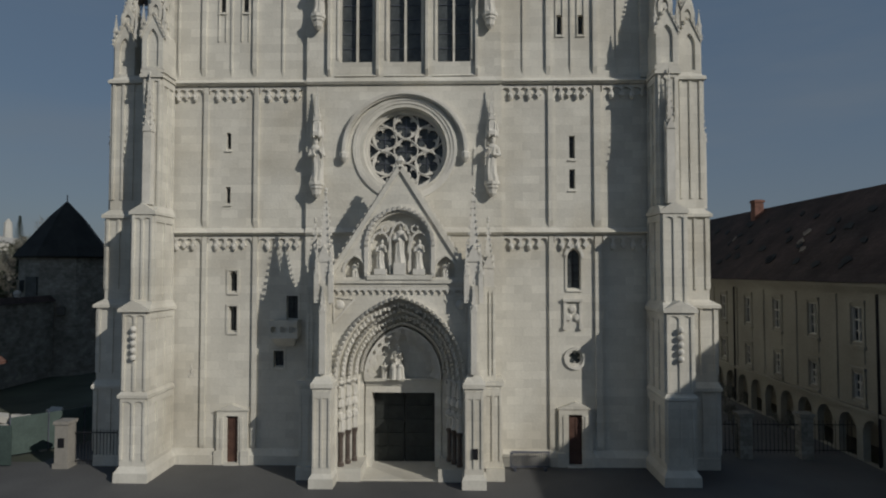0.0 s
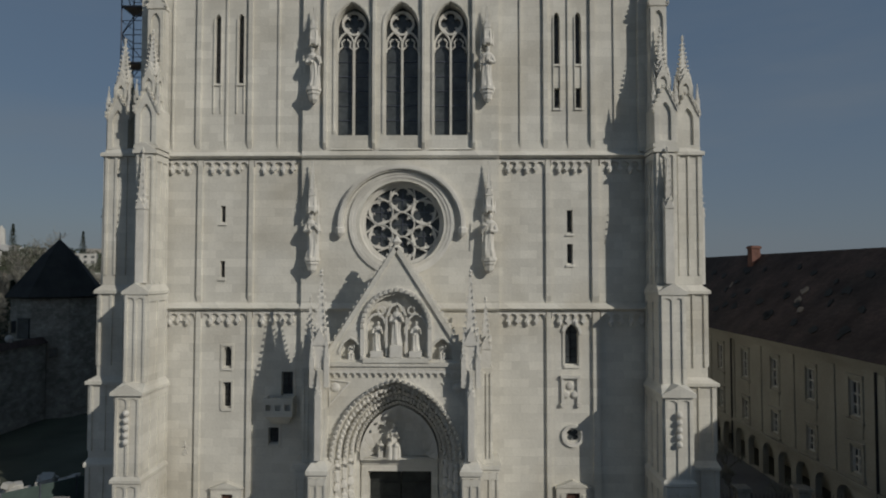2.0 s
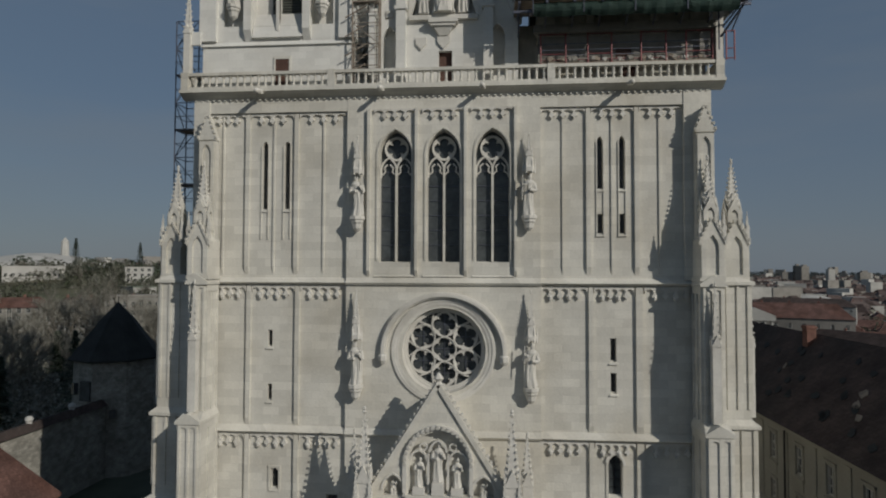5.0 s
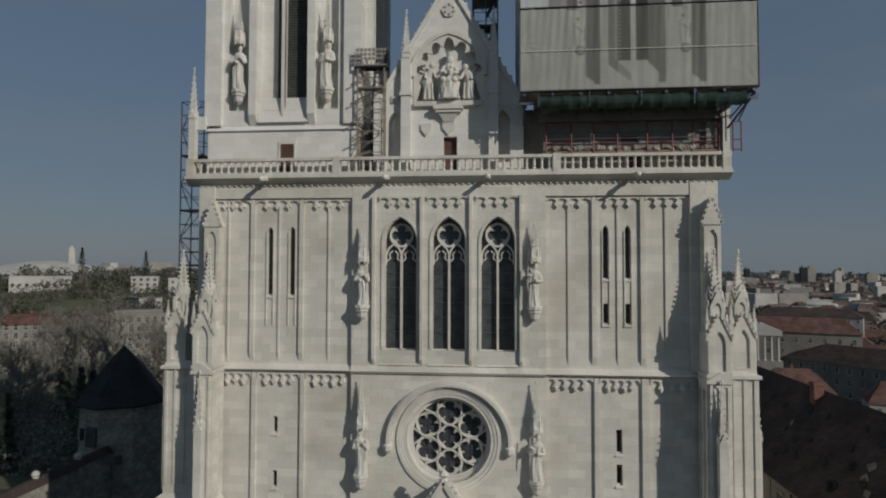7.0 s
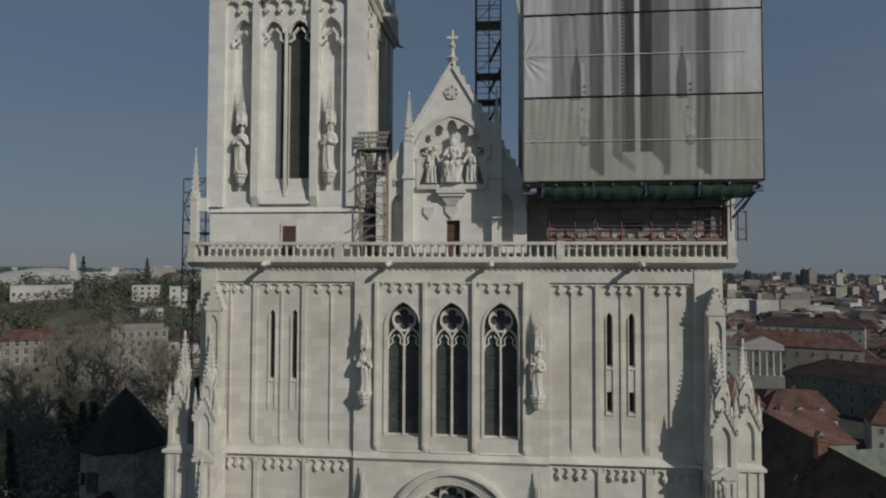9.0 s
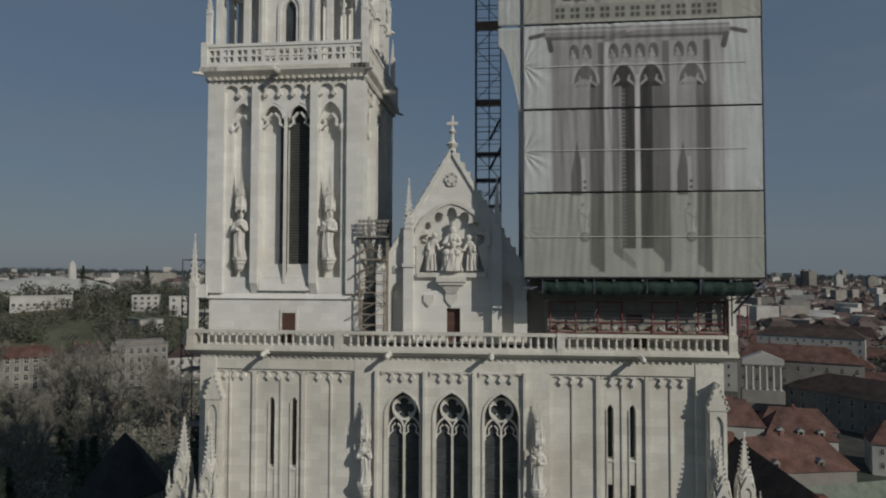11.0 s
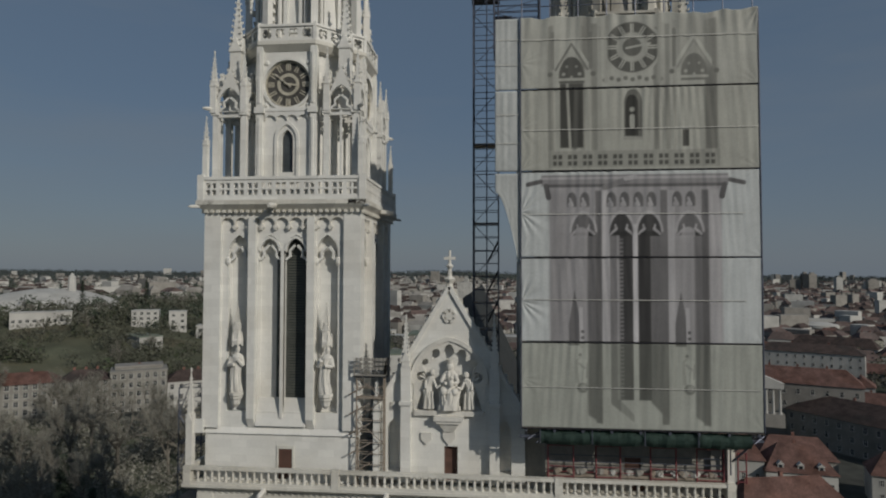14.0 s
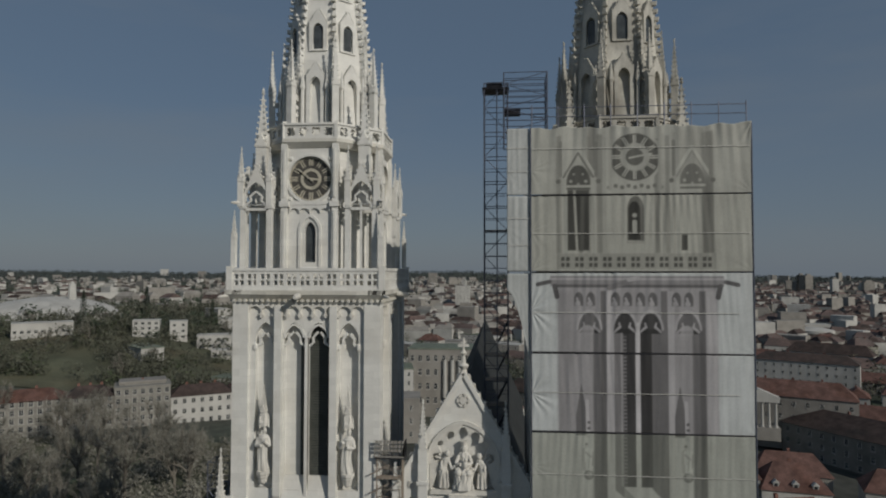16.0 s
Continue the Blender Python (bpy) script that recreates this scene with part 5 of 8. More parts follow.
        for i in range(12):
            a = i * math.pi / 6
            for off in (-0.085, 0.085) if i % 3 else (-0.13, 0.0, 0.13):
                sx, cx_ = math.sin(a), math.cos(a)
                strip(b, [(1.0 * sx + off * cx_, 65 + 1.0 * cx_ - off * sx), (1.5 * sx + off * cx_, 65 + 1.5 * cx_ - off * sx)], 0.035, -A + 0.1, -A + 0.14)
        part("dial", turned(b, m), GOLD, face)
        b = strip(bmesh.new(), [(-0.3, 65.08), (0.75, 64.9)], 0.06, -A + 0.05, -A + 0.09)
        part("pointer", turned(b, m), GOLD, face)
        b = strip(bmesh.new(), [(0.2, 64.8), (-0.95, 65.75)], 0.045, -A + 0.0, -A + 0.04)
        part("pointer", turned(b, m), GOLD, face)
        # corner pavilion on the diagonal
        pv = bmesh.new()
        c0, c1 = -5.15, -2.75
        for x in (c0 + 0.2, c1 - 0.2):
            for y in (c0 + 0.2, c1 - 0.2):
                box(pv, x - 0.2, x + 0.2, y - 0.2, y + 0.2, 56.82, 63.0)
                box(pv, x - 0.28, x + 0.28, y - 0.28, y + 0.28, 62.75, 63.0)
        pav = part("corner_pavilion", turned(pv, m), NEWSTONE, T)
        g = bmesh.new()
        mid = (c0 + c1) / 2
        for q in range(4):
            mm = m @ Matrix.Translation((mid, mid, 0)) @ Matrix.Rotation(q * math.pi / 2, 4, "Z")
            plate(g, [(-1.25, 63.0), (1.25, 63.0), (0, 66.1)], [arch(-0.86, 0.86, 63.05, 63.4, 64.7, 6)], -1.22, -1.0, mm)
            t = bmesh.new()
            crockets_along(t, (-1.2, 63.2), (0, 66.1), -1.12, 7, 0.1)
            crockets_along(t, (1.2, 63.2), (0, 66.1), -1.12, 7, 0.1)
            for s in (-1, 1):
                strip(t, [(s * 0.75, 63.1), (s * 0.4, 63.3), (s * 0.45, 63.65), (s * 0.05, 64.0)], 0.07, -1.2, -1.05)
            box(t, -0.07, 0.07, -1.18, -1.04, 56.82, 63.0) if q % 2 else None
            box(t, -0.9, 0.9, -1.2, -1.02, 62.6, 62.8)
            t.transform(mm)
            tmp = bpy.data.meshes.new("tmp")
            t.to_mesh(tmp)
            t.free()
            g.from_mesh(tmp)
            bpy.data.meshes.remove(tmp)
        part("pavilion_gable", g, NEWSTONE, pav)
        part("pinnacle", turned(spire(bmesh.new(), mid, mid, 63.0, 0.8, 4.6, 4.2, 8), m), NEWSTONE, pav)
        for dx, dy in ((c0 + 0.05, c0 + 0.05), (c1 - 0.2, c0 + 0.1), (c0 + 0.1, c1 - 0.2)):
            part("pinnacle", turned(spire(bmesh.new(), dx, dy, 62.9, 0.42, 1.9, 2.4, 6), m), NEWSTONE, pav)
        part("pinnacle", turned(spire(bmesh.new(), -5.45, -5.45, 58.4, 0.34, 2.2, 1.9, 5), m), NEWSTONE, pav)
        b = lathe(bmesh.new(), [(0.07, -0.2), (0.14, 0), (0.13, 0.6), (0.05, 0.85)], 6, Matrix.Translation((c0 + 0.1, c0 + 0.1, 63.2)) @ Matrix.Rotation(radians(-45), 4, "Z") @ Matrix.Rotation(radians(92), 4, "X"))
        part("gargoyle", turned(b, m), CARVED, pav)
    b = drum(bmesh.new(), [(A + 0.05, 67.3), (A + 0.4, 67.7), (A + 0.4, 67.952)])
    part("upper_cornice", b, STONE, T)
    for k in range(8):
        m = Matrix.Rotation(k * math.pi / 4, 4, "Z")
        half = (A + 0.3) * math.tan(math.pi / 8)
        rail = part("upper_parapet", pierced(bmesh.new(), -half + 0.12, half - 0.12, 68.0, 68.95, -A - 0.3, 4, m, True), NEWSTONE, T)
        part("coping", turned(boxes((-half - 0.05, half + 0.05, -A - 0.4, -A - 0.0, 68.95, 69.12)), m), NEWSTONE, rail)
        part("base_course", turned(boxes((-half, half, -A - 0.36, -A - 0.04, 67.952, 68.0)), m), NEWSTONE, rail)
        part("post", turned(boxes((half - 0.14, half + 0.1, -A - 0.38, -A - 0.05, 67.955, 69.25)), m), NEWSTONE, rail)
    # spire: ribs, lucarnes, ring of pinnacles
    ap = lambda z: (104 - z) * 0.102
    sp = part("spire", drum(bmesh.new(), [(ap(67.96), 67.96), (ap(104) + 0.05, 103.5)]), NEWSTONE, T)
    for k in range(8):
        m = Matrix.Rotation(k * math.pi / 4, 4, "Z")
        m2 = Matrix.Rotation(k * math.pi / 4 + math.pi / 8, 4, "Z")
        rib = bmesh.new()
        z = 68.0
        r = lambda z: ap(z) / math.cos(math.pi / 8)
        tube(rib, (0, -r(68.0), 68.0), (0, -r(102), 102), 0.13, 6)
        while z < 100:
            c = 0.17
            frustum(rib, -c, c, -r(z) - 0.35, -r(z), z, -c * 0.6, c * 0.6, -r(z) - 0.42, -r(z) - 0.1, z + 0.3)
            z += 0.62
        part("rib", turned(rib, m2), NEWSTONE, sp)
        luc = bmesh.new()
        for z0, w, h in ((69.0, 0.42, 4.0), (75.2, 0.42, 2.2), (79.5, 0.3, 1.8)):
            y = -ap(z0) - 0.12
            plate(luc, [(-w - 0.28, z0), (w + 0.28, z0), (w + 0.28, z0 + h), (0, z0 + h + w * 2.6), (-w - 0.28, z0 + h)], [arch(-w, w, z0 + 0.1, z0 + h - 0.6, z0 + h, 5)], y, y + 0.5)
            for s in (-1, 1):
                crockets_along(luc, (s * (w + 0.25), z0 + h), (0, z0 + h + w * 2.6), y + 0.1, 5, 0.09)
        part("lucarne", turned(luc, m), NEWSTONE, sp)
        # dark blocks give the lucarnes the shade of open lights; the spire is closed
        dark = bmesh.new()
        for z0, w, h in ((75.2, 0.36, 2.1), (79.5, 0.26, 1.7)):
            y = -ap(z0) + 0.02
            box(dark, -w, w, y, y + 0.3, z0 + 0.1, z0 + h - 0.1)
        pieces("opening", turned(dark, m), GLASS_AND_DARK, sp, None, "dark block for the shade in a spire opening")
        pin = bmesh.new()
        spire(pin, 0, -4.45, 67.96, 0.5, 4.2, 3.4, 8)
        spire(pin, 0, -3.55, 67.96, 0.4, 5.6, 2.8, 7)
        box(pin, -0.12, 0.12, -4.4, -3.5, 71.2, 71.6)
        ring_pin = part("spire_pinnacle", turned(pin, m2), NEWSTONE, T)
        for s in (-1, 1):
            part("colonnette", turned(lathe(bmesh.new(), [(0.14, 67.97), (0.14, 71.9), (0.22, 72.1), (0.02, 73.4)], 6, Matrix.Translation((s * 0.95, -3.75, 0))), m), NEWSTONE, ring_pin)
    lathe_top = lathe(bmesh.new(), [(0.25, 103.0), (0.5, 103.6), (0.2, 104.2), (0.1, 107)], 8)
    part("finial", lathe_top, NEWSTONE, T)
    if statues:
        for i, u in enumerate((-3.07, 3.15)):
            bracket_and_canopy(T, u, -H - 0.25, 43.75, 3.1, 49.8)
            statue(cx + u, cy - H - 0.25, 43.75, 3.1, 90 + i, "robed limestone saint on a bracket in the tower's blind niche", -1 if i else 1, False, "tower statues")
    return T


bell_tower(-11.43, 5.3, "restored pale limestone bell tower with clock and openwork spire", True)
bell_tower(11.6, 5.3, "weathered grey limestone bell tower wrapped in scaffolding sheets below its spire", False)
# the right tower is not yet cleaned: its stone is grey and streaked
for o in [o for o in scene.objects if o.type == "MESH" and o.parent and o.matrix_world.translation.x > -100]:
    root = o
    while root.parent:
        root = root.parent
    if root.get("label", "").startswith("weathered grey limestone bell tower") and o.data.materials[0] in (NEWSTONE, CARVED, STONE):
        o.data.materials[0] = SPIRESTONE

# ---------------- gable between the towers ----------------
GX = -0.1
BACK = -0.25                                             # how far the gable stands behind the gallery front
front = thing("west_gable", "white crocketed stone gable with a niche between the towers", "gable", (0.05, BACK, 1.14))
front.scale = (0.976, 1.0, 0.976)
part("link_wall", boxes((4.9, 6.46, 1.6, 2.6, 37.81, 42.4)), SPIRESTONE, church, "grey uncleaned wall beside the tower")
b = plate(bmesh.new(), [(-5.2, 37.8), (5.0, 37.8), (5.0, 42.3), (GX, 50.8), (-5.2, 42.3)], [arch(GX - 2.4, GX + 2.4, 42.5, 44.4, 47.25, 10), rect(-0.45, 0.48, 37.85, 40.2), arch(-4.35, -3.35, 38.4, 41.1, 42.0, 5), arch(3.1, 4.1, 38.4, 41.1, 42.0, 5)], 0.6, 1.3)
part("wall", b, NEWSTONE, front)
part("backing", plate(bmesh.new(), [(-5.1, 37.8), (4.9, 37.8), (4.9, 42.2), (GX, 50.4), (-5.1, 42.2)], [], 1.302, 2.3), NEWSTONE, front)
part("door", boxes((-0.45, 0.48, 0.95, 1.05, 37.85, 40.2)), DARKWOOD, front, "dark brown wooden door")
b = strip(bmesh.new(), [(-5.35, 42.2), (GX, 51.0)], 0.14, 0.45, 1.5)
strip(b, [(GX, 51.0), (5.15, 42.2)], 0.14, 0.45, 1.5)
part("coping", b, NEWSTONE, front)
b = crockets_along(bmesh.new(), (-5.2, 42.5), (GX - 0.1, 50.9), 0.9, 13, 0.2)
crockets_along(b, (5.0, 42.5), (GX + 0.1, 50.9), 0.9, 13, 0.2)
pieces("crocket", b, CARVED, front)
b = lathe(bmesh.new(), [(0.3, 50.7), (0.22, 51.2), (0.42, 51.5), (0.16, 51.7), (0.12, 52.2), (0.26, 52.4), (0.1, 52.6), (0.08, 53.5)], 8, Matrix.Translation((GX, 0.95, 0)))
box(b, GX - 0.4, GX + 0.4, 0.86, 1.04, 52.85, 53.05)
part("cross_finial", b, CARVED, front)
b = bmesh.new()
a = arch(GX - 2.55, GX + 2.55, 42.5, 44.4, 47.45, 10)
strip(b, a[2:], 0.14, 0.42, 0.6)
plate(b, arch(GX - 2.42, GX + 2.42, 42.6, 44.4, 47.3, 10), [cusped(GX - 2.3, GX + 2.3, 42.65, 44.4, 47.1, 7, 0.27)], 0.52, 0.72)
part("niche_tracery", b, CARVED, front)
part("niche_back", plate(bmesh.new(), arch(GX - 2.4, GX + 2.4, 42.5, 44.4, 47.25, 10), [], 1.02, 1.3), NEWSTONE, front)
b = boxes((GX - 2.35, GX + 2.35, 0.3, 1.3, 42.3, 42.62), (GX - 1.0, GX + 1.0, 0.0, 0.6, 42.0, 42.3), (GX - 0.85, GX + 0.85, 0.1, 0.6, 41.8, 42.0))
frustum(b, GX - 0.3, GX + 0.3, 0.4, 0.6, 41.2, GX - 0.7, GX + 0.7, 0.2, 0.6, 41.8)
part("shelf", b, CARVED, front)
for x, z, r in ((GX - 1.55, 40.75, 0.36), (GX, 40.85, 0.42)):
    part("shield", plate(bmesh.new(), [(x - r, z + r), (x + r, z + r), (x + r, z - r * 0.2), (x, z - r * 1.3), (x - r, z - r * 0.2)], [], 0.46, 0.6), CARVED, front)
b = plate(bmesh.new(), foil(GX, 49.0, 0.5, 6), [], 0.48, 0.6)
part("rosette", b, CARVED, front)
for x in (-3.02, 2.98):
    b = boxes((x - 0.33, x + 0.33, 0.1, 0.6, 37.85, 45.6), (x - 0.42, x + 0.42, 0.0, 0.6, 43.0, 43.25))
    pier = part("pier", b, NEWSTONE, front)
    part("pinnacle", spire(bmesh.new(), x, 0.3, 45.6, 0.5, 0.4, 2.9, 8), NEWSTONE, pier)
part("pinnacle", spire(bmesh.new(), -5.0, 0.2, 38.0, 0.42, 4.6, 2.6, 7), NEWSTONE, front)
part("square_relief", boxes((-4.1, -3.6, 0.5, 0.6, 42.6, 43.1)), CARVED, front)


def carved_figure(rows, seed, folds=0.12, n=22):
    """A robed body as stacked ovals (height, x, y, half width, half depth), its cloth cut into uneven folds."""
    bm, rings = bmesh.new(), []
    for z, x, y, rx, ry in rows:
        ring_ = []
        for i in range(n):
            a = 2 * math.pi * i / n
            f = 1 + folds * min(1, rx * 2) * (math.sin(7 * a + z * 2.2 + seed) * 0.6 + noise.noise((3 * math.cos(a), 3 * math.sin(a), z * 1.5 + seed)))
            ring_.append(bm.verts.new((x + rx * f * math.cos(a), y + ry * f * math.sin(a), z)))
        rings.append(ring_)
    for p, q in zip(rings, rings[1:]):
        for i in range(n):
            bm.faces.new((p[i], p[(i + 1) % n], q[(i + 1) % n], q[i]))
    bm.faces.new(rings[0][::-1])
    bm.faces.new(rings[-1])
    return bm


def ball(bm, x, y, z, r, tall=1.2):
    return lathe(bm, [(r * math.sin(math.pi * (k + 0.3) / 8.6), -r * tall * math.cos(math.pi * (k + 0.3) / 8.6)) for k in range(9)], 10, Matrix.Translation((x, y, z)))


def gable_figure(bm, x, label):
    ob = part("statue", bm, CARVED)
    ob.matrix_world = pose(GX + 0.05 + x, 0.62 + BACK, 42.85)
    tagged(ob, label, "statue", "gable group")


# crowned figure on the throne, a small one on the lap, drapery spread over the knees
b = carved_figure([(0, 0, -0.25, 0.72, 0.5), (0.3, 0, -0.28, 0.68, 0.48), (0.8, 0, -0.32, 0.62, 0.45), (1.15, 0, -0.3, 0.66, 0.46), (1.35, 0, -0.2, 0.6, 0.42), (1.55, 0, 0, 0.42, 0.3), (1.9, 0, 0.05, 0.36, 0.26), (2.2, 0, 0.05, 0.43, 0.27), (2.42, 0, 0.05, 0.34, 0.22), (2.52, 0, 0.03, 0.14, 0.14), (2.62, 0, 0.02, 0.13, 0.13)], 3.0, 0.2)
ball(b, 0, 0.0, 2.8, 0.2)
lathe(b, [(0.24, 2.55), (0.27, 2.75), (0.2, 2.98)], 10, Matrix.Translation((0, 0.07, 0)))
lathe(b, [(0.17, 2.95), (0.2, 3.05), (0.25, 3.25), (0.22, 3.25)], 8, Matrix.Translation((0, 0.02, 0)))
for sx in (-1, 1):
    tube(b, (sx * 0.36, 0.0, 2.25), (sx * 0.55, -0.25, 1.75), 0.14, 8)
    tube(b, (sx * 0.55, -0.25, 1.75), (sx * 0.2, -0.55, 1.75), 0.11, 8)
    ball(b, sx * 0.36, -0.62, 1.2, 0.24, 1.0)
    for q in range(4):
        tube(b, (sx * (0.36 + 0.05 * q), -0.72 + 0.09 * q, 1.15), (sx * (0.16 + 0.16 * q), -0.66 + 0.06 * q, 0.05), 0.06, 6)
ball(b, 0.12, -0.5, 1.72, 0.19, 1.5)
ball(b, 0.14, -0.55, 2.1, 0.13, 1.1)
tube(b, (0.1, -0.6, 1.5), (-0.12, -0.72, 1.2), 0.07, 6)
gable_figure(b, 0.05, "crowned white stone figure seated on a carved throne with a child")
# two attendants bending inwards, with raised wings
for sx, tall, label in ((-1, 1.0, "winged white stone attendant leaning towards the throne"), (1, 0.94, "weathered stone attendant bowing towards the throne")):
    b = carved_figure([(z * tall, -sx * lean, y, rx, ry) for z, lean, y, rx, ry in ((0, 0.0, 0, 0.42, 0.34), (0.3, 0.0, 0, 0.38, 0.32), (0.8, -0.06, -0.03, 0.33, 0.3), (1.2, -0.1, -0.06, 0.34, 0.3), (1.5, -0.04, -0.05, 0.28, 0.24), (1.85, 0.08, -0.05, 0.3, 0.24), (2.05, 0.14, -0.05, 0.24, 0.2), (2.15, 0.17, -0.05, 0.1, 0.1))], 5.0 + sx, 0.22)
    ball(b, -sx * 0.2, -0.08, 2.34 * tall, 0.18)
    ball(b, -sx * 0.2, 0.0, 2.38 * tall, 0.2, 1.0)
    tube(b, (-sx * 0.3, -0.15, 1.9 * tall), (-sx * 0.52, -0.35, 1.4 * tall), 0.1, 7)
    tube(b, (-sx * 0.52, -0.35, 1.4 * tall), (-sx * 0.78, -0.4, 1.6 * tall), 0.08, 7)
    tube(b, (sx * 0.2, -0.15, 1.85 * tall), (sx * 0.2, -0.4, 1.35 * tall), 0.1, 7)
    for k in range(6):
        # wing feathers in a fan behind the shoulder
        a = math.radians(62 - 24 * k)
        L = 1.05 - 0.07 * k
        tube(b, (sx * 0.12, 0.16, 1.85 * tall), (sx * (0.12 + L * math.cos(a) * 0.62), 0.22, 1.85 * tall + L * math.sin(a)), 0.085, 5)
    for q in (-0.2, 0.0, 0.18):
        tube(b, (q - sx * 0.04, -0.28, 1.15 * tall), (q * 1.5, -0.33, 0.05), 0.06, 6)
    gable_figure(b, sx * 1.33, label)
part("throne", boxes((GX - 0.8, GX + 0.8, 0.35, 1.2, 42.62, 42.95)), CARVED, front)


# ---------------- sheeted scaffold round the right tower ----------------
TX0, TX1, TY = 4.62, 18.8, -2.5
SEAMS = (42.45, 47.65, 52.8, 58.1, 63.2, 67.75)
PX0, PX1 = 4.65, 19.3                                    # the print's own grid, before it was cut to the scaffold
PSEAMS = (41.85, 47.45, 52.9, 58.2, 63.3, 68.0)


def printed_cloth(name, bump=0.35):
    """Woven cloth that carries a print: the print's tone, broken by weave, folds and weathering."""
    m = bpy.data.materials.new(name)
    m.use_nodes = True
    n, L = m.node_tree.nodes, m.node_tree.links
    b = n["Principled BSDF"]
    b.inputs["Roughness"].default_value, b.inputs["Specular IOR Level"].default_value = 0.7, 0.3
    ink = n.new("ShaderNodeAttribute")
    ink.attribute_name = "print"
    geo, mp = n.new("ShaderNodeNewGeometry"), n.new("ShaderNodeMapping")
    mp.inputs["Scale"].default_value = (1.0, 1.0, 0.1)
    L.new(geo.outputs["Position"], mp.inputs[0])
    last = ink.outputs["Color"]
    outs = []
    for src, sc, detail, amount in ((mp.outputs[0], 2.2, 6, 0.10), (geo.outputs["Position"], 0.45, 5, 0.08), (geo.outputs["Position"], 9.0, 4, 0.05)):
        t, r, mul = n.new("ShaderNodeTexNoise"), n.new("ShaderNodeMapRange"), n.new("ShaderNodeMix")
        t.inputs["Scale"].default_value, t.inputs["Detail"].default_value, t.inputs["Distortion"].default_value = sc, detail, 0.4
        L.new(src, t.inputs["Vector"])
        for i, v in zip((1, 2, 3, 4), (0.3, 0.7, 1 - amount, 1 + amount)):
            r.inputs[i].default_value = v
        L.new(t.outputs[0], r.inputs[0])
        mul.data_type, mul.blend_type = "RGBA", "MULTIPLY"
        mul.inputs[0].default_value = 1
        L.new(last, mul.inputs[6])
        L.new(r.outputs[0], mul.inputs[7])
        last = mul.outputs[2]
        outs.append(t.outputs[0])
    L.new(last, b.inputs["Base Color"])
    bp = n.new("ShaderNodeBump")
    bp.inputs["Strength"].default_value, bp.inputs["Distance"].default_value = bump, 0.05
    L.new(outs[0], bp.inputs["Height"])
    L.new(bp.outputs[0], b.inputs["Normal"])
    return m


CLOTH = printed_cloth("printed scaffold tarpaulin")


def ramp01(v, lo, hi):
    t = np.clip((v - lo) / (hi - lo), 0, 1)
    return t * t * (3 - 2 * t)


def blur_rect(X, Z, x0, x1, z0, z1, s=0.07):
    return ramp01(X, x0 - s, x0 + s) * (1 - ramp01(X, x1 - s, x1 + s)) * ramp01(Z, z0 - s, z0 + s) * (1 - ramp01(Z, z1 - s, z1 + s))


def blur_disc(X, Z, cx, cz, r, s=0.06):
    return 1 - ramp01(np.hypot(X - cx, Z - cz), r - s, r + s)


def blur_arch(X, Z, c, w, z0, z1, s=0.07):
    """A pointed light: its half width shrinks towards the apex."""
    rise = w * 1.5
    half = w * np.sqrt(np.clip(1 - np.clip((Z - (z1 - rise)) / rise, 0, 1) ** 1.7, 0, 1))
    return (1 - ramp01(np.abs(X - c), half - s, half + s)) * ramp01(Z, z0 - s, z0 + s) * (1 - ramp01(Z, z1 - s, z1 + s))


def blur_line(X, Z, a, b, w, s=0.05):
    dx, dz = b[0] - a[0], b[1] - a[1]
    t = np.clip(((X - a[0]) * dx + (Z - a[1]) * dz) / (dx * dx + dz * dz), 0, 1)
    return 1 - ramp01(np.hypot(X - a[0] - t * dx, Z - a[1] - t * dz), w - s * 0.5, w + s)


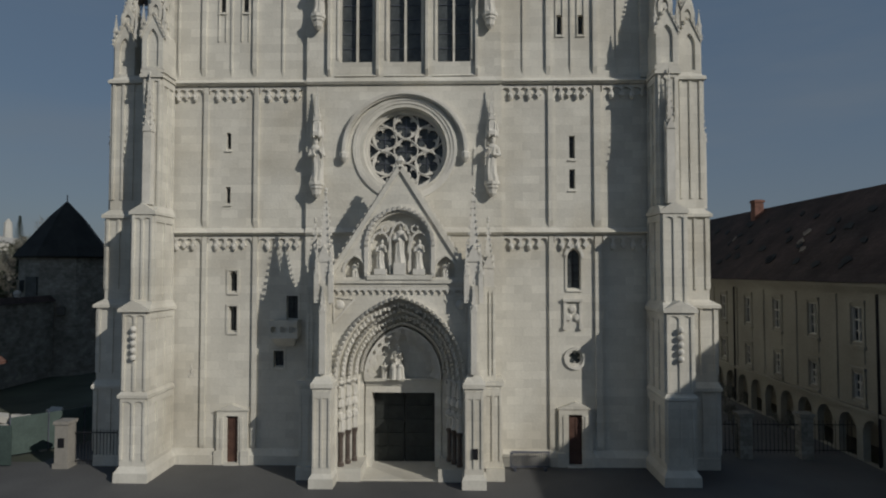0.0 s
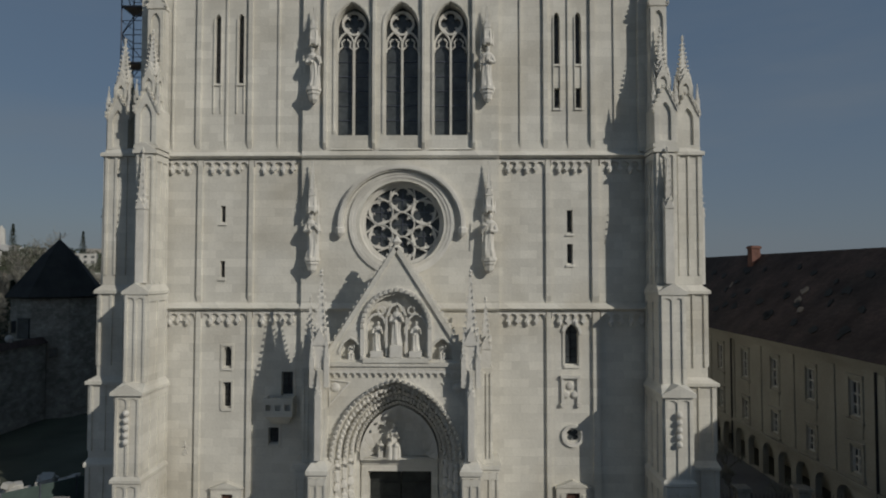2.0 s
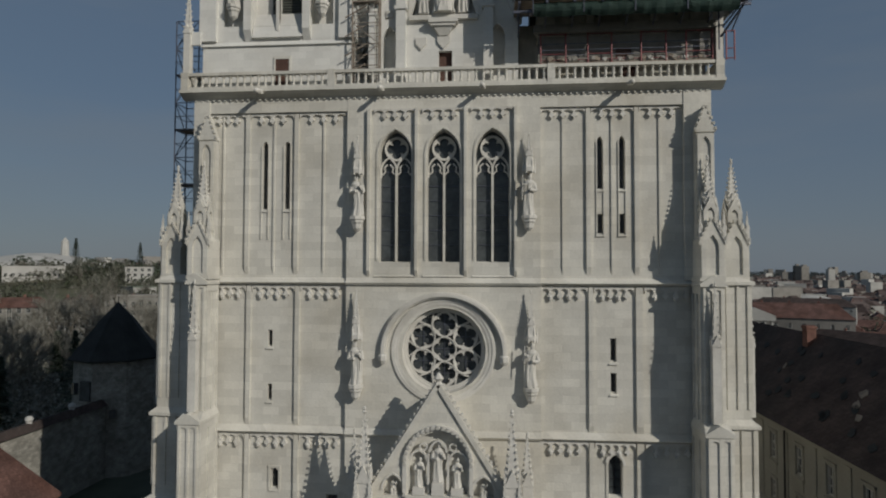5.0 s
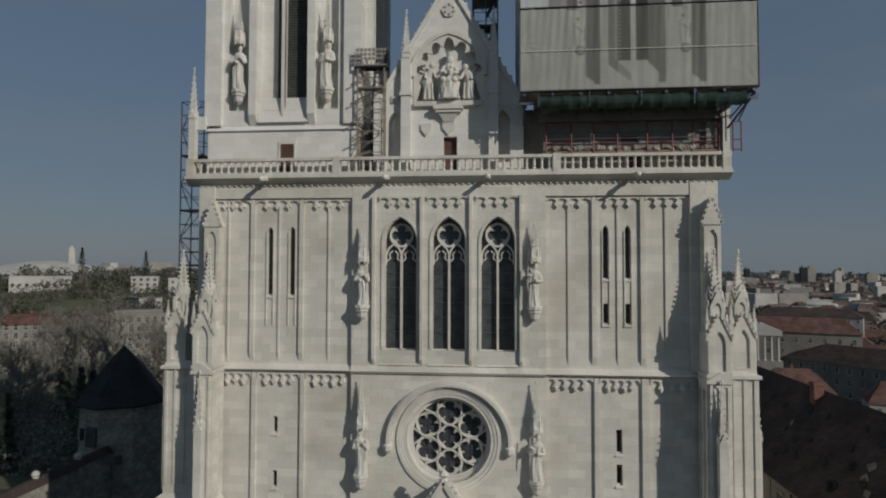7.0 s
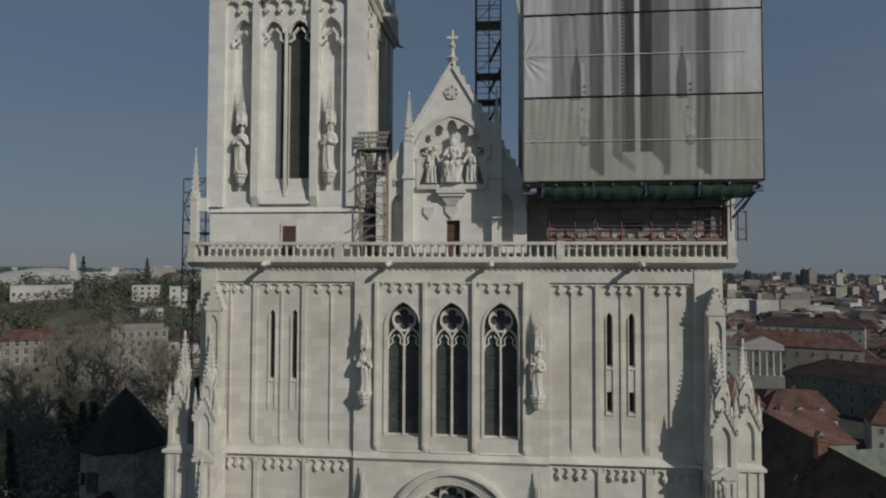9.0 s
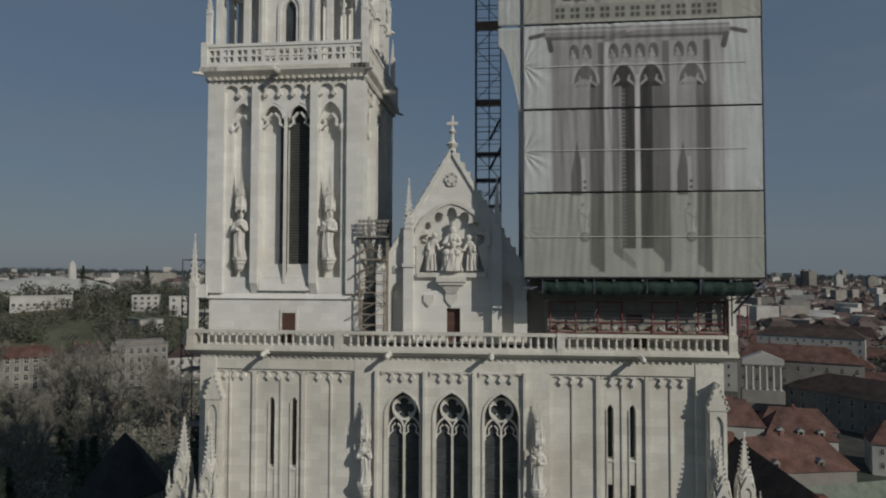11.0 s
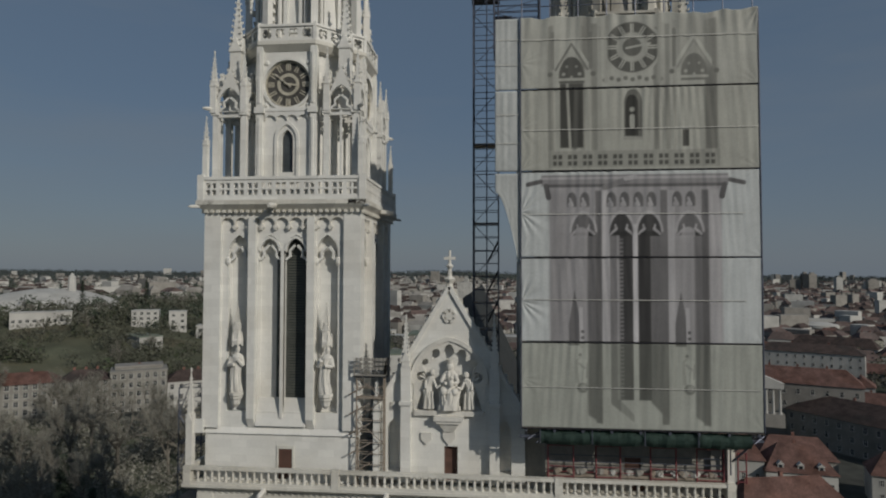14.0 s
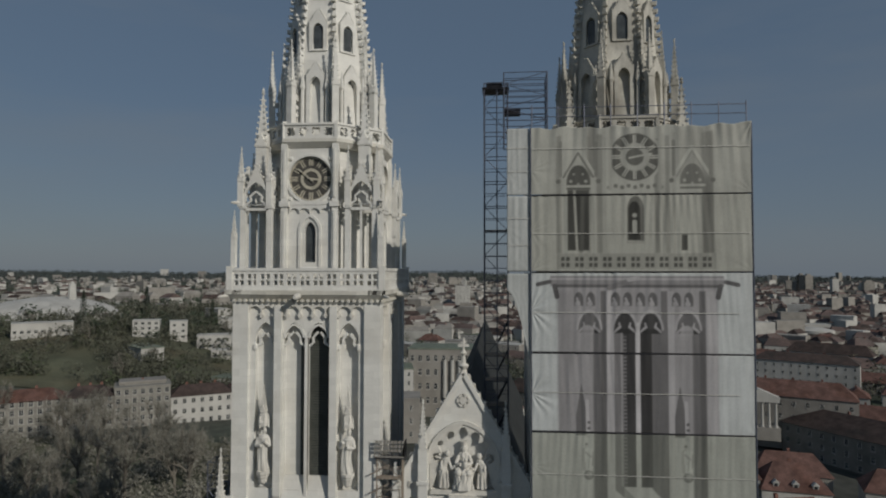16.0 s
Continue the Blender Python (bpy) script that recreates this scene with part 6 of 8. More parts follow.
def tower_print(X, Z, k):
    """The printed picture of a bell tower on sheet k: tones over the cloth's own colour."""
    bare = np.array(((0.335, 0.345, 0.31), (0.47, 0.49, 0.488), (0.475, 0.495, 0.492), (0.36, 0.36, 0.322), (0.372, 0.372, 0.336))[k])
    col = np.ones(X.shape + (3,)) * bare
    force = (0.8, 1.0, 1.0, 1.0, 0.92)[k]
    mauve = np.array((1.015, 0.945, 0.97))

    def ink(mask, tone, alpha=1.0):
        f = (mask * alpha)[..., None]
        full = bare * (1 - force + force * tone ** 1.45) * (mauve if k in (1, 2) else 1.0)
        col[:] = col * (1 - f) + full * f

    if k < 3:
        if k:
            ink(blur_rect(X, Z, 6.46, 16.95, 40, 57.3, 0.1), 0.72)
        ink(blur_rect(X, Z, 6.5, 7.3, 47.0, 57.0, 0.25), 0.64, 0.8 if k else 0.0)
        ink(blur_rect(X, Z, 9.7, 10.16, 42.0, 57.0, 0.08), 0.92, 0.8)
        ink(blur_rect(X, Z, 13.75, 14.15, 42.0, 57.0, 0.08), 0.9, 0.8)
        ink(blur_rect(X, Z, 16.3, 16.95, 47.0, 57.0, 0.12), 0.84, 0.8 if k else 0.0)
        # the shaded flanks of the pilasters, their feet cut on a slope
        for x0, x1 in ((8.8, 9.66), (15.3, 16.15)):
            ink(blur_rect(X, Z, x0, x1, 40, 54.6, 0.1) * ramp01(Z, 42.0 + (x1 - X) * 0.7, 42.25 + (x1 - X) * 0.7), 0.44)
        for x0, x1 in ((9.3, 9.68), (13.28, 13.7), (15.76, 16.17)):
            ink(blur_rect(X, Z, x0, x1, 42.2, 57.0, 0.06), 0.34, 0.85)
        # the two belfry lights with louvres and a pale mullion
        ink(blur_rect(X, Z, 10.2, 10.8, 42.9, 54.6, 0.05) * ramp01(Z, 43.4 + (10.2 - X) * 0.9, 43.6 + (10.2 - X) * 0.9), 0.5)
        ink(blur_rect(X, Z, 12.6, 13.7, 42.2, 54.6, 0.06) * ramp01(Z, 42.3 + (13.7 - X) * 1.1, 42.6 + (13.7 - X) * 1.1), 0.42)
        ink(blur_rect(X, Z, 10.78, 11.58, 43.75, 54.3, 0.05), 0.2)
        ink(blur_rect(X, Z, 11.9, 12.66, 43.75, 54.3, 0.05), 0.17)
        ink(blur_rect(X, Z, 10.74, 11.0, 43.8, 54.0, 0.04) * (0.5 + 0.5 * np.sin(Z * 24)), 0.62, 0.75)
        ink(blur_rect(X, Z, 10.62, 10.74, 43.75, 54.3, 0.03), 0.75, 0.8)
        ink(blur_rect(X, Z, 10.7, 11.6, 42.1, 43.7, 0.06) * (1 - ramp01(Z, 43.7 - (X - 10.7) * 1.1, 43.9 - (X - 10.7) * 1.1)) * ramp01(Z, 43.0 - (X - 10.7) * 0.9, 43.2 - (X - 10.7) * 0.9), 0.55, 0.7)
        ink(blur_rect(X, Z, 11.6, 11.89, 42.2, 54.9, 0.04), 1.05)
        # arch heads with cusps
        for c, w, deep in ((8.55, 0.74, 0.4), (15.05, 0.76, 0.4), (10.9, 0.72, 0.2), (12.6, 0.72, 0.2)):
            head = blur_arch(X, Z, c, w, 54.25, 55.55)
            ink(head, deep)
            for sx in (-1, 1):
                ink(blur_line(X, Z, (c + sx * w * 0.9, 54.3), (c + sx * w * 0.42, 54.62), 0.07), 0.84, 0.85)
                ink(blur_line(X, Z, (c + sx * w * 0.42, 54.62), (c + sx * w * 0.5, 54.85), 0.05), 0.84, 0.8)
            if deep > 0.3:
                ink(blur_disc(X, Z, c - 0.1, 54.3, 0.42) * ramp01(Z, 54.0, 54.25), 0.76)
            ink(blur_arch(X, Z, c, w + 0.13, 54.4, 55.75) - blur_arch(X, Z, c, w, 54.2, 55.58), 0.88, 0.8)
        # hanging arches below the cornice
        for c in (7.85, 8.65, 10.3, 11.1, 11.95, 12.75, 14.3, 15.1):
            ink(blur_arch(X, Z, c, 0.3, 56.0, 56.92, 0.06), 0.36)
            ink(blur_disc(X, Z, c - 0.08, 56.15, 0.17), 0.74)
            ink(blur_line(X, Z, (c - 0.12, 56.5), (c + 0.05, 56.1), 0.06), 0.8)
        # cornice with spouts
        ink(blur_rect(X, Z, 5.95, 17.4, 57.3, 58.0, 0.05), 0.6)
        ink(blur_rect(X, Z, 5.9, 17.45, 57.72, 57.86, 0.03), 0.8)
        ink(blur_rect(X, Z, 6.1, 17.2, 57.22, 57.42, 0.05), 0.36)
        for sx, x in ((-1, 6.4), (1, 17.0)):
            ink(blur_line(X, Z, (x, 56.6), (x + sx * 0.15, 57.3), 0.16), 0.32)
            ink(blur_line(X, Z, (x + sx * 0.5, 57.6), (x + sx * 1.3, 57.42), 0.13), 0.34)
        ink(blur_line(X, Z, (9.9, 57.2), (11.6, 57.8), 0.16), 0.5)
        ink(blur_line(X, Z, (11.2, 57.75), (11.8, 57.85), 0.13), 0.85)
        for c in (8.05, 14.53):
            # the canopy's cast shade, the canopy itself, the saint and his corbel
            ink(blur_rect(X, Z, c - 0.42, c + 0.42, 47.3, 50.75, 0.04) * (1 - ramp01(np.abs(X - c + 0.06), (50.7 - Z) * 0.17 - 0.03, (50.7 - Z) * 0.17 + 0.05)), 0.42)
            ink(blur_line(X, Z, (c + 0.36, 47.2), (c + 0.32, 49.6), 0.1), 0.9)
            for dz in (47.7, 48.1):
                ink(blur_disc(X, Z, c + 0.42, dz, 0.1), 0.3)
            f = c + 0.4
            ink(blur_line(X, Z, (f - 0.13, 45.0), (f - 0.13, 46.2), 0.26, 0.12), 0.72, 0.85)
            ink(blur_line(X, Z, (f + 0.03, 44.95), (f + 0.03, 45.6), 0.2, 0.1), 1.1)
            ink(blur_line(X, Z, (f + 0.02, 45.6), (f, 46.2), 0.24, 0.1), 1.08)
            ink(blur_line(X, Z, (f - 0.2, 46.1), (f + 0.12, 45.8), 0.06, 0.08), 0.75, 0.8)
            ink(blur_line(X, Z, (f + 0.3, 46.1), (f + 0.26, 45.2), 0.04, 0.06), 0.6, 0.7)
            ink(blur_line(X, Z, (f - 0.02, 45.0), (f + 0.04, 45.7), 0.03, 0.05), 0.8, 0.7)
            ink(blur_disc(X, Z, f, 46.68, 0.17), 1.0)
            ink(blur_disc(X, Z, f - 0.14, 46.68, 0.1), 0.5)
            ink(blur_disc(X, Z, f, 44.5, 0.33), 0.5)
            ink(blur_disc(X, Z, f + 0.05, 44.56, 0.2), 0.85)
    else:
        for x0, x1, tone in ((6.4, 6.75, 0.7), (8.5, 8.72, 0.74), (9.1, 9.5, 0.66), (9.6, 9.75, 0.9), (12.95, 13.3, 0.62), (13.4, 13.6, 0.88), (13.65, 13.95, 0.7), (14.15, 14.35, 0.85), (16.05, 16.8, 0.5)):
            ink(blur_rect(X, Z, x0, x1, 59.4, 67.6 - 0.5 * (x0 % 1), 0.1), tone, 0.85)
        ink(blur_rect(X, Z, 8.5, 9.1, 64.6, 68.2, 0.2), 0.5, 0.8)
        ink(blur_rect(X, Z, 14.3, 16.6, 64.3, 68.0, 0.5), 0.78, 0.7)
        # twin light with its mullion, the niche and its figure
        ink(blur_rect(X, Z, 7.14, 8.6, 59.6, 63.6, 0.06), 0.26)
        ink(blur_line(X, Z, (7.78, 59.6), (7.6, 63.6), 0.07), 0.85)
        ink(blur_line(X, Z, (8.05, 59.6), (8.2, 63.2), 0.1, 0.15), 0.42, 0.8)
        ink(blur_arch(X, Z, 11.68, 0.56, 60.1, 63.25, 0.06), 0.5)
        ink(blur_arch(X, Z, 11.6, 0.4, 60.3, 62.9, 0.06), 0.2)
        ink(blur_line(X, Z, (11.62, 60.9), (11.62, 61.5), 0.14), 1.0)
        ink(blur_disc(X, Z, 11.62, 61.95, 0.15), 0.95)
        ink(blur_line(X, Z, (11.2, 60.2), (12.2, 60.15), 0.07), 0.9)
        ink(blur_rect(X, Z, 14.68, 15.08, 59.6, 60.65, 0.05), 0.3)
        # gallery parapet: groups of four small lights
        ink(blur_rect(X, Z, 6.4, 16.9, 58.35, 59.4, 0.06), 0.84)
        for i in range(11):
            c = 6.98 + 0.935 * i
            for sx in (-1, 1):
                for sz in (-1, 1):
                    ink(blur_rect(X, Z, c + sx * 0.17 - 0.12, c + sx * 0.17 + 0.12, 58.83 + sz * 0.2 - 0.14, 58.83 + sz * 0.2 + 0.14, 0.05), 0.32)
        # gables of the corner pavilions with trefoiled heads
        for c in (7.88, 15.42):
            pale = 0.55 if c < 10 else 0.75
            ink(blur_arch(X, Z, c, 0.8, 63.6, 65.35), 0.3 if c < 10 else 0.48)
            for dx, dz, r in ((-0.5, 64.2, 0.11), (0.5, 64.2, 0.11), (-0.3, 64.7, 0.07), (0.3, 64.7, 0.07), (0.0, 64.0, 0.08)):
                ink(blur_disc(X, Z, c + dx, dz, r), 0.9)
            ink(blur_line(X, Z, (c - 0.8, 63.85), (c + 0.8, 63.85), 0.08), 0.95)
            for sx in (-1, 1):
                ink(blur_line(X, Z, (c, 66.5), (c + sx * 1.15, 64.6), 0.1), 1.02)
                ink(blur_line(X, Z, (c, 66.2), (c + sx * 1.0, 64.5), 0.06), pale)
                ink(blur_line(X, Z, (c + sx * 1.2, 64.6), (c + sx * 1.2, 66.9), 0.1), 0.62)
                ink(blur_disc(X, Z, c + sx * 1.35, 64.2, 0.16), 0.45)
        # clock
        ink(blur_disc(X, Z, 11.66, 65.86, 1.86), 0.98)
        ink(blur_disc(X, Z, 11.66, 65.86, 1.66), 0.32)
        for i in range(12):
            a = i * math.pi / 6
            for off in (-0.07, 0.07):
                d = (math.sin(a), math.cos(a))
                ink(blur_line(X, Z, (11.66 + 1.0 * d[0] + off * d[1], 65.86 + 1.0 * d[1] - off * d[0]), (11.66 + 1.52 * d[0] + off * d[1], 65.86 + 1.52 * d[1] - off * d[0]), 0.04, 0.03), 0.95)
        ink(blur_disc(X, Z, 11.66, 65.86, 0.98), 0.92)
        ink(blur_disc(X, Z, 11.66, 65.86, 0.6), 0.36)
        ink(blur_line(X, Z, (11.3, 65.8), (12.75, 66.08), 0.06, 0.03), 0.95)
        for i in range(9):
            c = 9.95 + 0.43 * i
            ink(blur_disc(X, Z, c, 63.75 + (0.1 if i % 2 else 0.0), 0.14), 0.5)
        for x0 in (9.9, 13.2):
            ink(blur_rect(X, Z, x0, x0 + 0.25, 63.5, 68, 0.1), 0.86)
    return np.clip(col, 0.03, 0.6)


def cloth_sheet(name, width, height, seed, place, k=None, steps=None, cut=None):
    """A hung cloth with thickness, creases at its edges and soft vertical folds; sheet k carries the print."""
    nx, nz = steps or (250, 90)
    u, v = np.meshgrid(np.linspace(0, 1, nx + 1), np.linspace(0, 1, nz + 1))
    rnd = np.random.RandomState(seed)
    y = np.zeros_like(u)
    for i in range(14):
        f, ph, lean, at = rnd.uniform(4, 34) * width / 14, rnd.uniform(0, 6.28), rnd.uniform(-0.35, 0.35), rnd.uniform(0, 1)
        y += 0.012 * np.sin(6.283 * f * (u + lean * 0.1 * v) + ph) * np.exp(-((u - at) / 0.16) ** 2) * (0.35 + 0.65 * rnd.uniform(0, 1) * (v if k != 4 else v ** 2 * 2.4))
    # slack corners pulled towards the lacing
    for cu, cv, amp in ((0, rnd.uniform(0.35, 0.6), 0.045 if k in (1, 2) else 0.012), (0, 0.0, rnd.uniform(0.0, 0.02)), (1, 1.0, 0.03 if k == 4 else 0.006), (1, 0.0, 0.008)):
        ang = np.arctan2((v - cv) * height, (u - cu) * width + 1e-6)
        d = np.hypot((v - cv) * height, (u - cu) * width)
        y += amp * np.sin(ang * 11 + seed + 2 * np.sin(ang * 3 + seed)) * np.exp(-(d / 1.3) ** 2) * np.minimum(1, d / 0.25)
    top = v * height
    if k == 4:
        # the loose upper hem sags between its ties and rises at the outer corner
        top = top + v ** 3 * (0.1 * np.sin(u * 41 + 1) * np.sin(u * 13) + 0.25 * np.clip((u - 0.8) / 0.2, 0, 1) ** 2)
        y += 0.05 * v ** 2 * np.sin(u * 75 + 2 * np.sin(u * 17)) * (0.3 + 0.7 * np.abs(np.sin(u * 9)))
    x = u * width + (cut(v) * (1 - u) if cut else 0.0)
    co = np.stack((x, y, top), -1).reshape(-1, 3)
    co = np.concatenate((co, co + np.array((0, 0.02, 0))))
    n = (nx + 1) * (nz + 1)
    j, i = np.meshgrid(np.arange(nz), np.arange(nx), indexing="ij")
    a = (j * (nx + 1) + i).ravel()
    q = np.stack((a, a + 1, a + nx + 2, a + nx + 1), -1)
    loop = list(range(nx + 1)) + [(r + 1) * (nx + 1) + nx for r in range(nz)] + [nz * (nx + 1) + c for c in range(nx - 1, -1, -1)] + [r * (nx + 1) for r in range(nz - 1, 0, -1)]
    rim = [(loop[p], loop[(p + 1) % len(loop)], loop[(p + 1) % len(loop)] + n, loop[p] + n)[::-1] for p in range(len(loop))]
    me = bpy.data.meshes.new(name)
    me.from_pydata(co.tolist(), [], q.tolist() + (q[:, ::-1] + n).tolist() + rim)
    me.polygons.foreach_set("use_smooth", [True] * len(me.polygons))
    ink = me.attributes.new("print", "FLOAT_COLOR", "POINT")
    if k is None:
        tone = np.ones((n, 3)) * np.array((0.44, 0.455, 0.445))
    else:
        tone = tower_print(PX0 + u * (PX1 - PX0), PSEAMS[k] + v * (PSEAMS[k + 1] - PSEAMS[k]), k).reshape(-1, 3)
    rgba = np.ones((2 * n, 4))
    rgba[:n, :3] = tone
    rgba[n:, :3] = tone
    ink.data.foreach_set("color", rgba.ravel().astype(np.float32))
    me.transform(place)
    me.materials.append(CLOTH)
    return me


cover = thing("scaffold_sheeting", "grey tarpaulins printed with a tower hung round the scaffold", "tarpaulin")
for k, (z0, z1) in enumerate(zip(SEAMS, SEAMS[1:])):
    p = part("sheet", cloth_sheet("sheet", TX1 - TX0, z1 - z0 - 0.1, k + 1, Matrix.Translation((TX0, TY, z0 + 0.05)), k), None, cover, "grey tarpaulin sheet printed with part of a tower")
    for s, x in ((-1, TX0), (1, TX1)):
        place = Matrix.Translation((x, TY + (0.0 if s > 0 else 11.8), z0 + 0.05)) @ Matrix.Rotation(s * math.pi / 2, 4, "Z")
        part("sheet", cloth_sheet("sheet", 11.8, z1 - z0 - 0.1, k + 20 + s, place, None, (90, 20)), None, cover)
    part("lacing", tube(bmesh.new(), (TX0, TY + 0.01, z0 - 0.03), (TX1, TY + 0.01, z0 + 0.02), 0.05), IRON, p)
    hz = z0 + (z1 - z0) * (0.48, 0.5, 0.5, 0.5, 0.68)[k]
    part("hem", boxes((TX0 + 0.05, TX1 - (0.9 if k in (1, 2) else 0.1), TY - 0.075, TY - 0.07, hz - 0.02, hz + 0.02)), WHITEP, p)
for x in (TX0, TX1):
    part("lacing", tube(bmesh.new(), (x, TY - 0.01, SEAMS[0]), (x, TY - 0.01, SEAMS[-1]), 0.045), STEEL, cover)
for k, (z0, z1) in enumerate(zip(SEAMS[3:], SEAMS[4:])):
    p = part("narrow_sheet", cloth_sheet("narrow_sheet", 1.5, z1 - z0 - 0.06, 60 + k, Matrix.Translation((3.05, TY + 0.1, z0 + 0.03)), None, (24, 40)), None, cover)
    for f in (0.35, 0.7):
        z = z0 + (z1 - z0) * f
        part("hem", boxes((3.05, 4.55, TY + 0.03, TY + 0.034, z - 0.02, z + 0.02)), WHITEP, p)
part("narrow_sheet", cloth_sheet("narrow_sheet", 1.5, 5.7, 70, Matrix.Translation((3.05, TY + 0.1, 52.3)), None, (24, 40), lambda v: 1.45 * np.clip(1 - v / 0.8, 0, 1) ** 0.6), None, cover)

# scaffold under the sheets: cantilever beams, green net, red lattice work platform
deck = thing("cantilever_scaffold", "steel cantilever platform with green netting under the sheeting", "scaffold")
for i in range(9):
    x = TX0 + 0.3 + 1.7 * i
    b = tube(bmesh.new(), (x, TY + 0.05, 42.3), (x, 0.3, 42.3), 0.1)
    tube(b, (x, TY + 0.1, 42.25), (x, 0.1, 41.0), 0.05)
    part("bracket_beam", b, STEEL, deck)
part("deck_board", boxes((TX0, TX1, TY, 0.12, 42.4, 42.47)), BOARD, deck)
for i in range(4):
    # four lengths of net, each with its own sag
    w = 12.4 / 4
    b = bmesh.new()
    rows = []
    for j in range(7):
        rows.append([b.verts.new((5.75 + w * (i + c / 12) - 0.02 * (i % 2), TY + 0.3 - 0.25 * math.sin(math.pi * j / 6) + 0.04 * math.sin(c * 1.7 + i), 42.3 - 0.85 * j / 6 - 0.07 * math.sin(math.pi * c / 12) * (j > 3) + 0.02 * math.sin(c * 2.3))) for c in range(13)])
    for r0, r1 in zip(rows, rows[1:]):
        for c in range(12):
            b.faces.new((r0[c], r0[c + 1], r1[c + 1], r1[c]))
    bmesh.ops.solidify(b, geom=b.faces[:], thickness=0.02)
    part("net", b, GREENNET, deck, "sagging green safety net")
    part("net_post", tube(bmesh.new(), (5.75 + w * i, TY + 0.02, 41.5), (5.75 + w * i, TY + 0.02, 42.4), 0.035), STEEL, deck)
part("edge_beam", boxes((TX0 - 0.1, 6.4, TY + 0.4, TY + 0.5, 41.75, 41.9)), STEEL, deck)
part("edge_beam", boxes((17.2, TX1 + 0.1, TY + 0.4, TY + 0.5, 41.8, 41.95)), STEEL, deck)
part("wall_plate", boxes((5.9, 17.6, -0.62, -0.3, 41.05, 41.55)), APART, deck, "pale timber wall plate under the cantilever")
for x, z in ((5.0, 41.7), (5.5, 41.5), (18.3, 41.8)):
    part("tube", tube(bmesh.new(), (x, TY + 0.2, z), (x + 0.7, TY + 0.6, z + 0.35), 0.04), STEEL, deck)
b = tube(bmesh.new(), (17.5, -0.9, 40.3), (18.7, -2.2, 42.2), 0.07)
tube(b, (17.6, -0.9, 40.9), (18.5, -1.8, 42.1), 0.05)
tube(b, (17.4, -0.9, 39.5), (17.4, -0.9, 42.2), 0.05)
part("raker", b, STEEL, deck)
cage = thing("red_scaffold_platform", "red steel frame work platform with piled rubble sacks", "scaffold")


def red_frame(x0, x1, y, z0, z1):
    """A welded guard frame: two posts, top and bottom bars and a middle rail."""
    b = bmesh.new()
    for x in (x0, x1):
        tube(b, (x, y, z0), (x, y, z1), 0.05, 5)
    for z in (z0 + 0.12, z0 + 0.75, z1 - 0.05):
        tube(b, (x0, y, z), (x1, y, z), 0.035, 5)
    return b


for x0, x1 in ((6.35, 7.95), (9.35, 10.85), (12.7, 14.25), (15.5, 17.1)):
    part("guard_frame", red_frame(x0, x1, -0.55, 38.85, 40.95), REDSTEEL, cage)
part("guard_frame", red_frame(17.9, 18.4, -0.7, 38.9, 40.8), REDSTEEL, cage)
for z in (39.25, 39.55, 39.9, 40.3):
    part("rail", tube(bmesh.new(), (6.4, -0.48, z), (17.2, -0.48, z), 0.028, 5), STEEL if z != 39.25 else REDSTEEL, cage)
# added over the pale tower base; its grey carries the shade under the deck
part("backing_net", boxes((6.2, 17.4, -0.06, -0.03, 39.0, 41.2)), APART, cage, "grey backing net toned for the shade under the deck")
part("dust_sheet", boxes((16.4, 17.3, -0.36, -0.34, 39.0, 40.9)), PLASTER, cage, "pale dust sheet")
part("platform", boxes((6.3, 17.3, -0.5, 0.05, 38.95, 39.1)), BOARD, cage)
rnd = random.Random(5)
for i in range(30):
    x = 6.6 + 10.6 * rnd.random()
    k = rnd.uniform(0.6, 1.25)
    b = lathe(bmesh.new(), [(0.2 * k, 0), (0.32 * k, 0.08), (0.26 * k, 0.25 * k), (0.1, 0.36 * k)], 7, Matrix.Translation((x, -0.28, 39.1)) @ Matrix.Rotation(rnd.uniform(-0.7, 0.7), 4, "Y"))
    part("sack", b, rnd.choice((PALEPL, PLASTER, BOARD, APART)), cage, "dusty rubble sack")
part("hatch", boxes((11.2, 12.2, -0.075, -0.062, 39.2, 40.1)), DARKWOOD, cage, "dark opening in the netting")


# ---------------- scaffold towers ----------------
def scaffold(label, x0, x1, y0, y1, z0, z1, lift=2.0, boards=(), mat=STEEL, feet=True):
    S = thing("scaffold_tower", label, "scaffold", group="scaffold towers")
    for x in (x0, x1):
        for y in (y0, y1):
            part("standard", tube(bmesh.new(), (x, y, z0), (x, y, z1), 0.05, 6), mat, S)
    n = int(round((z1 - z0) / lift))
    for i in range(n + 1):
        z = z0 + (z1 - z0) * i / n
        for a, c in (((x0, y0), (x1, y0)), ((x1, y0), (x1, y1)), ((x1, y1), (x0, y1)), ((x0, y1), (x0, y0))):
            part("ledger", tube(bmesh.new(), (*a, z), (*c, z), 0.034, 5), mat, S)
            part("guard_rail", tube(bmesh.new(), (*a, z + lift * 0.5), (*c, z + lift * 0.5), 0.025, 4), mat, S) if i < n else None
        if i < n:
            s = i % 2
            part("brace", tube(bmesh.new(), (x0 if s else x1, y0, z), (x1 if s else x0, y0, z + (z1 - z0) / n), 0.028, 5), mat, S)
            part("brace", tube(bmesh.new(), (x0, y0 if s else y1, z), (x0, y1 if s else y0, z + (z1 - z0) / n), 0.035, 5), mat, S)
            if i in boards:
                part("deck_board", boxes((x0, x1, y0, y1, z + 0.05, z + 0.1)), BOARD, S)
    return S


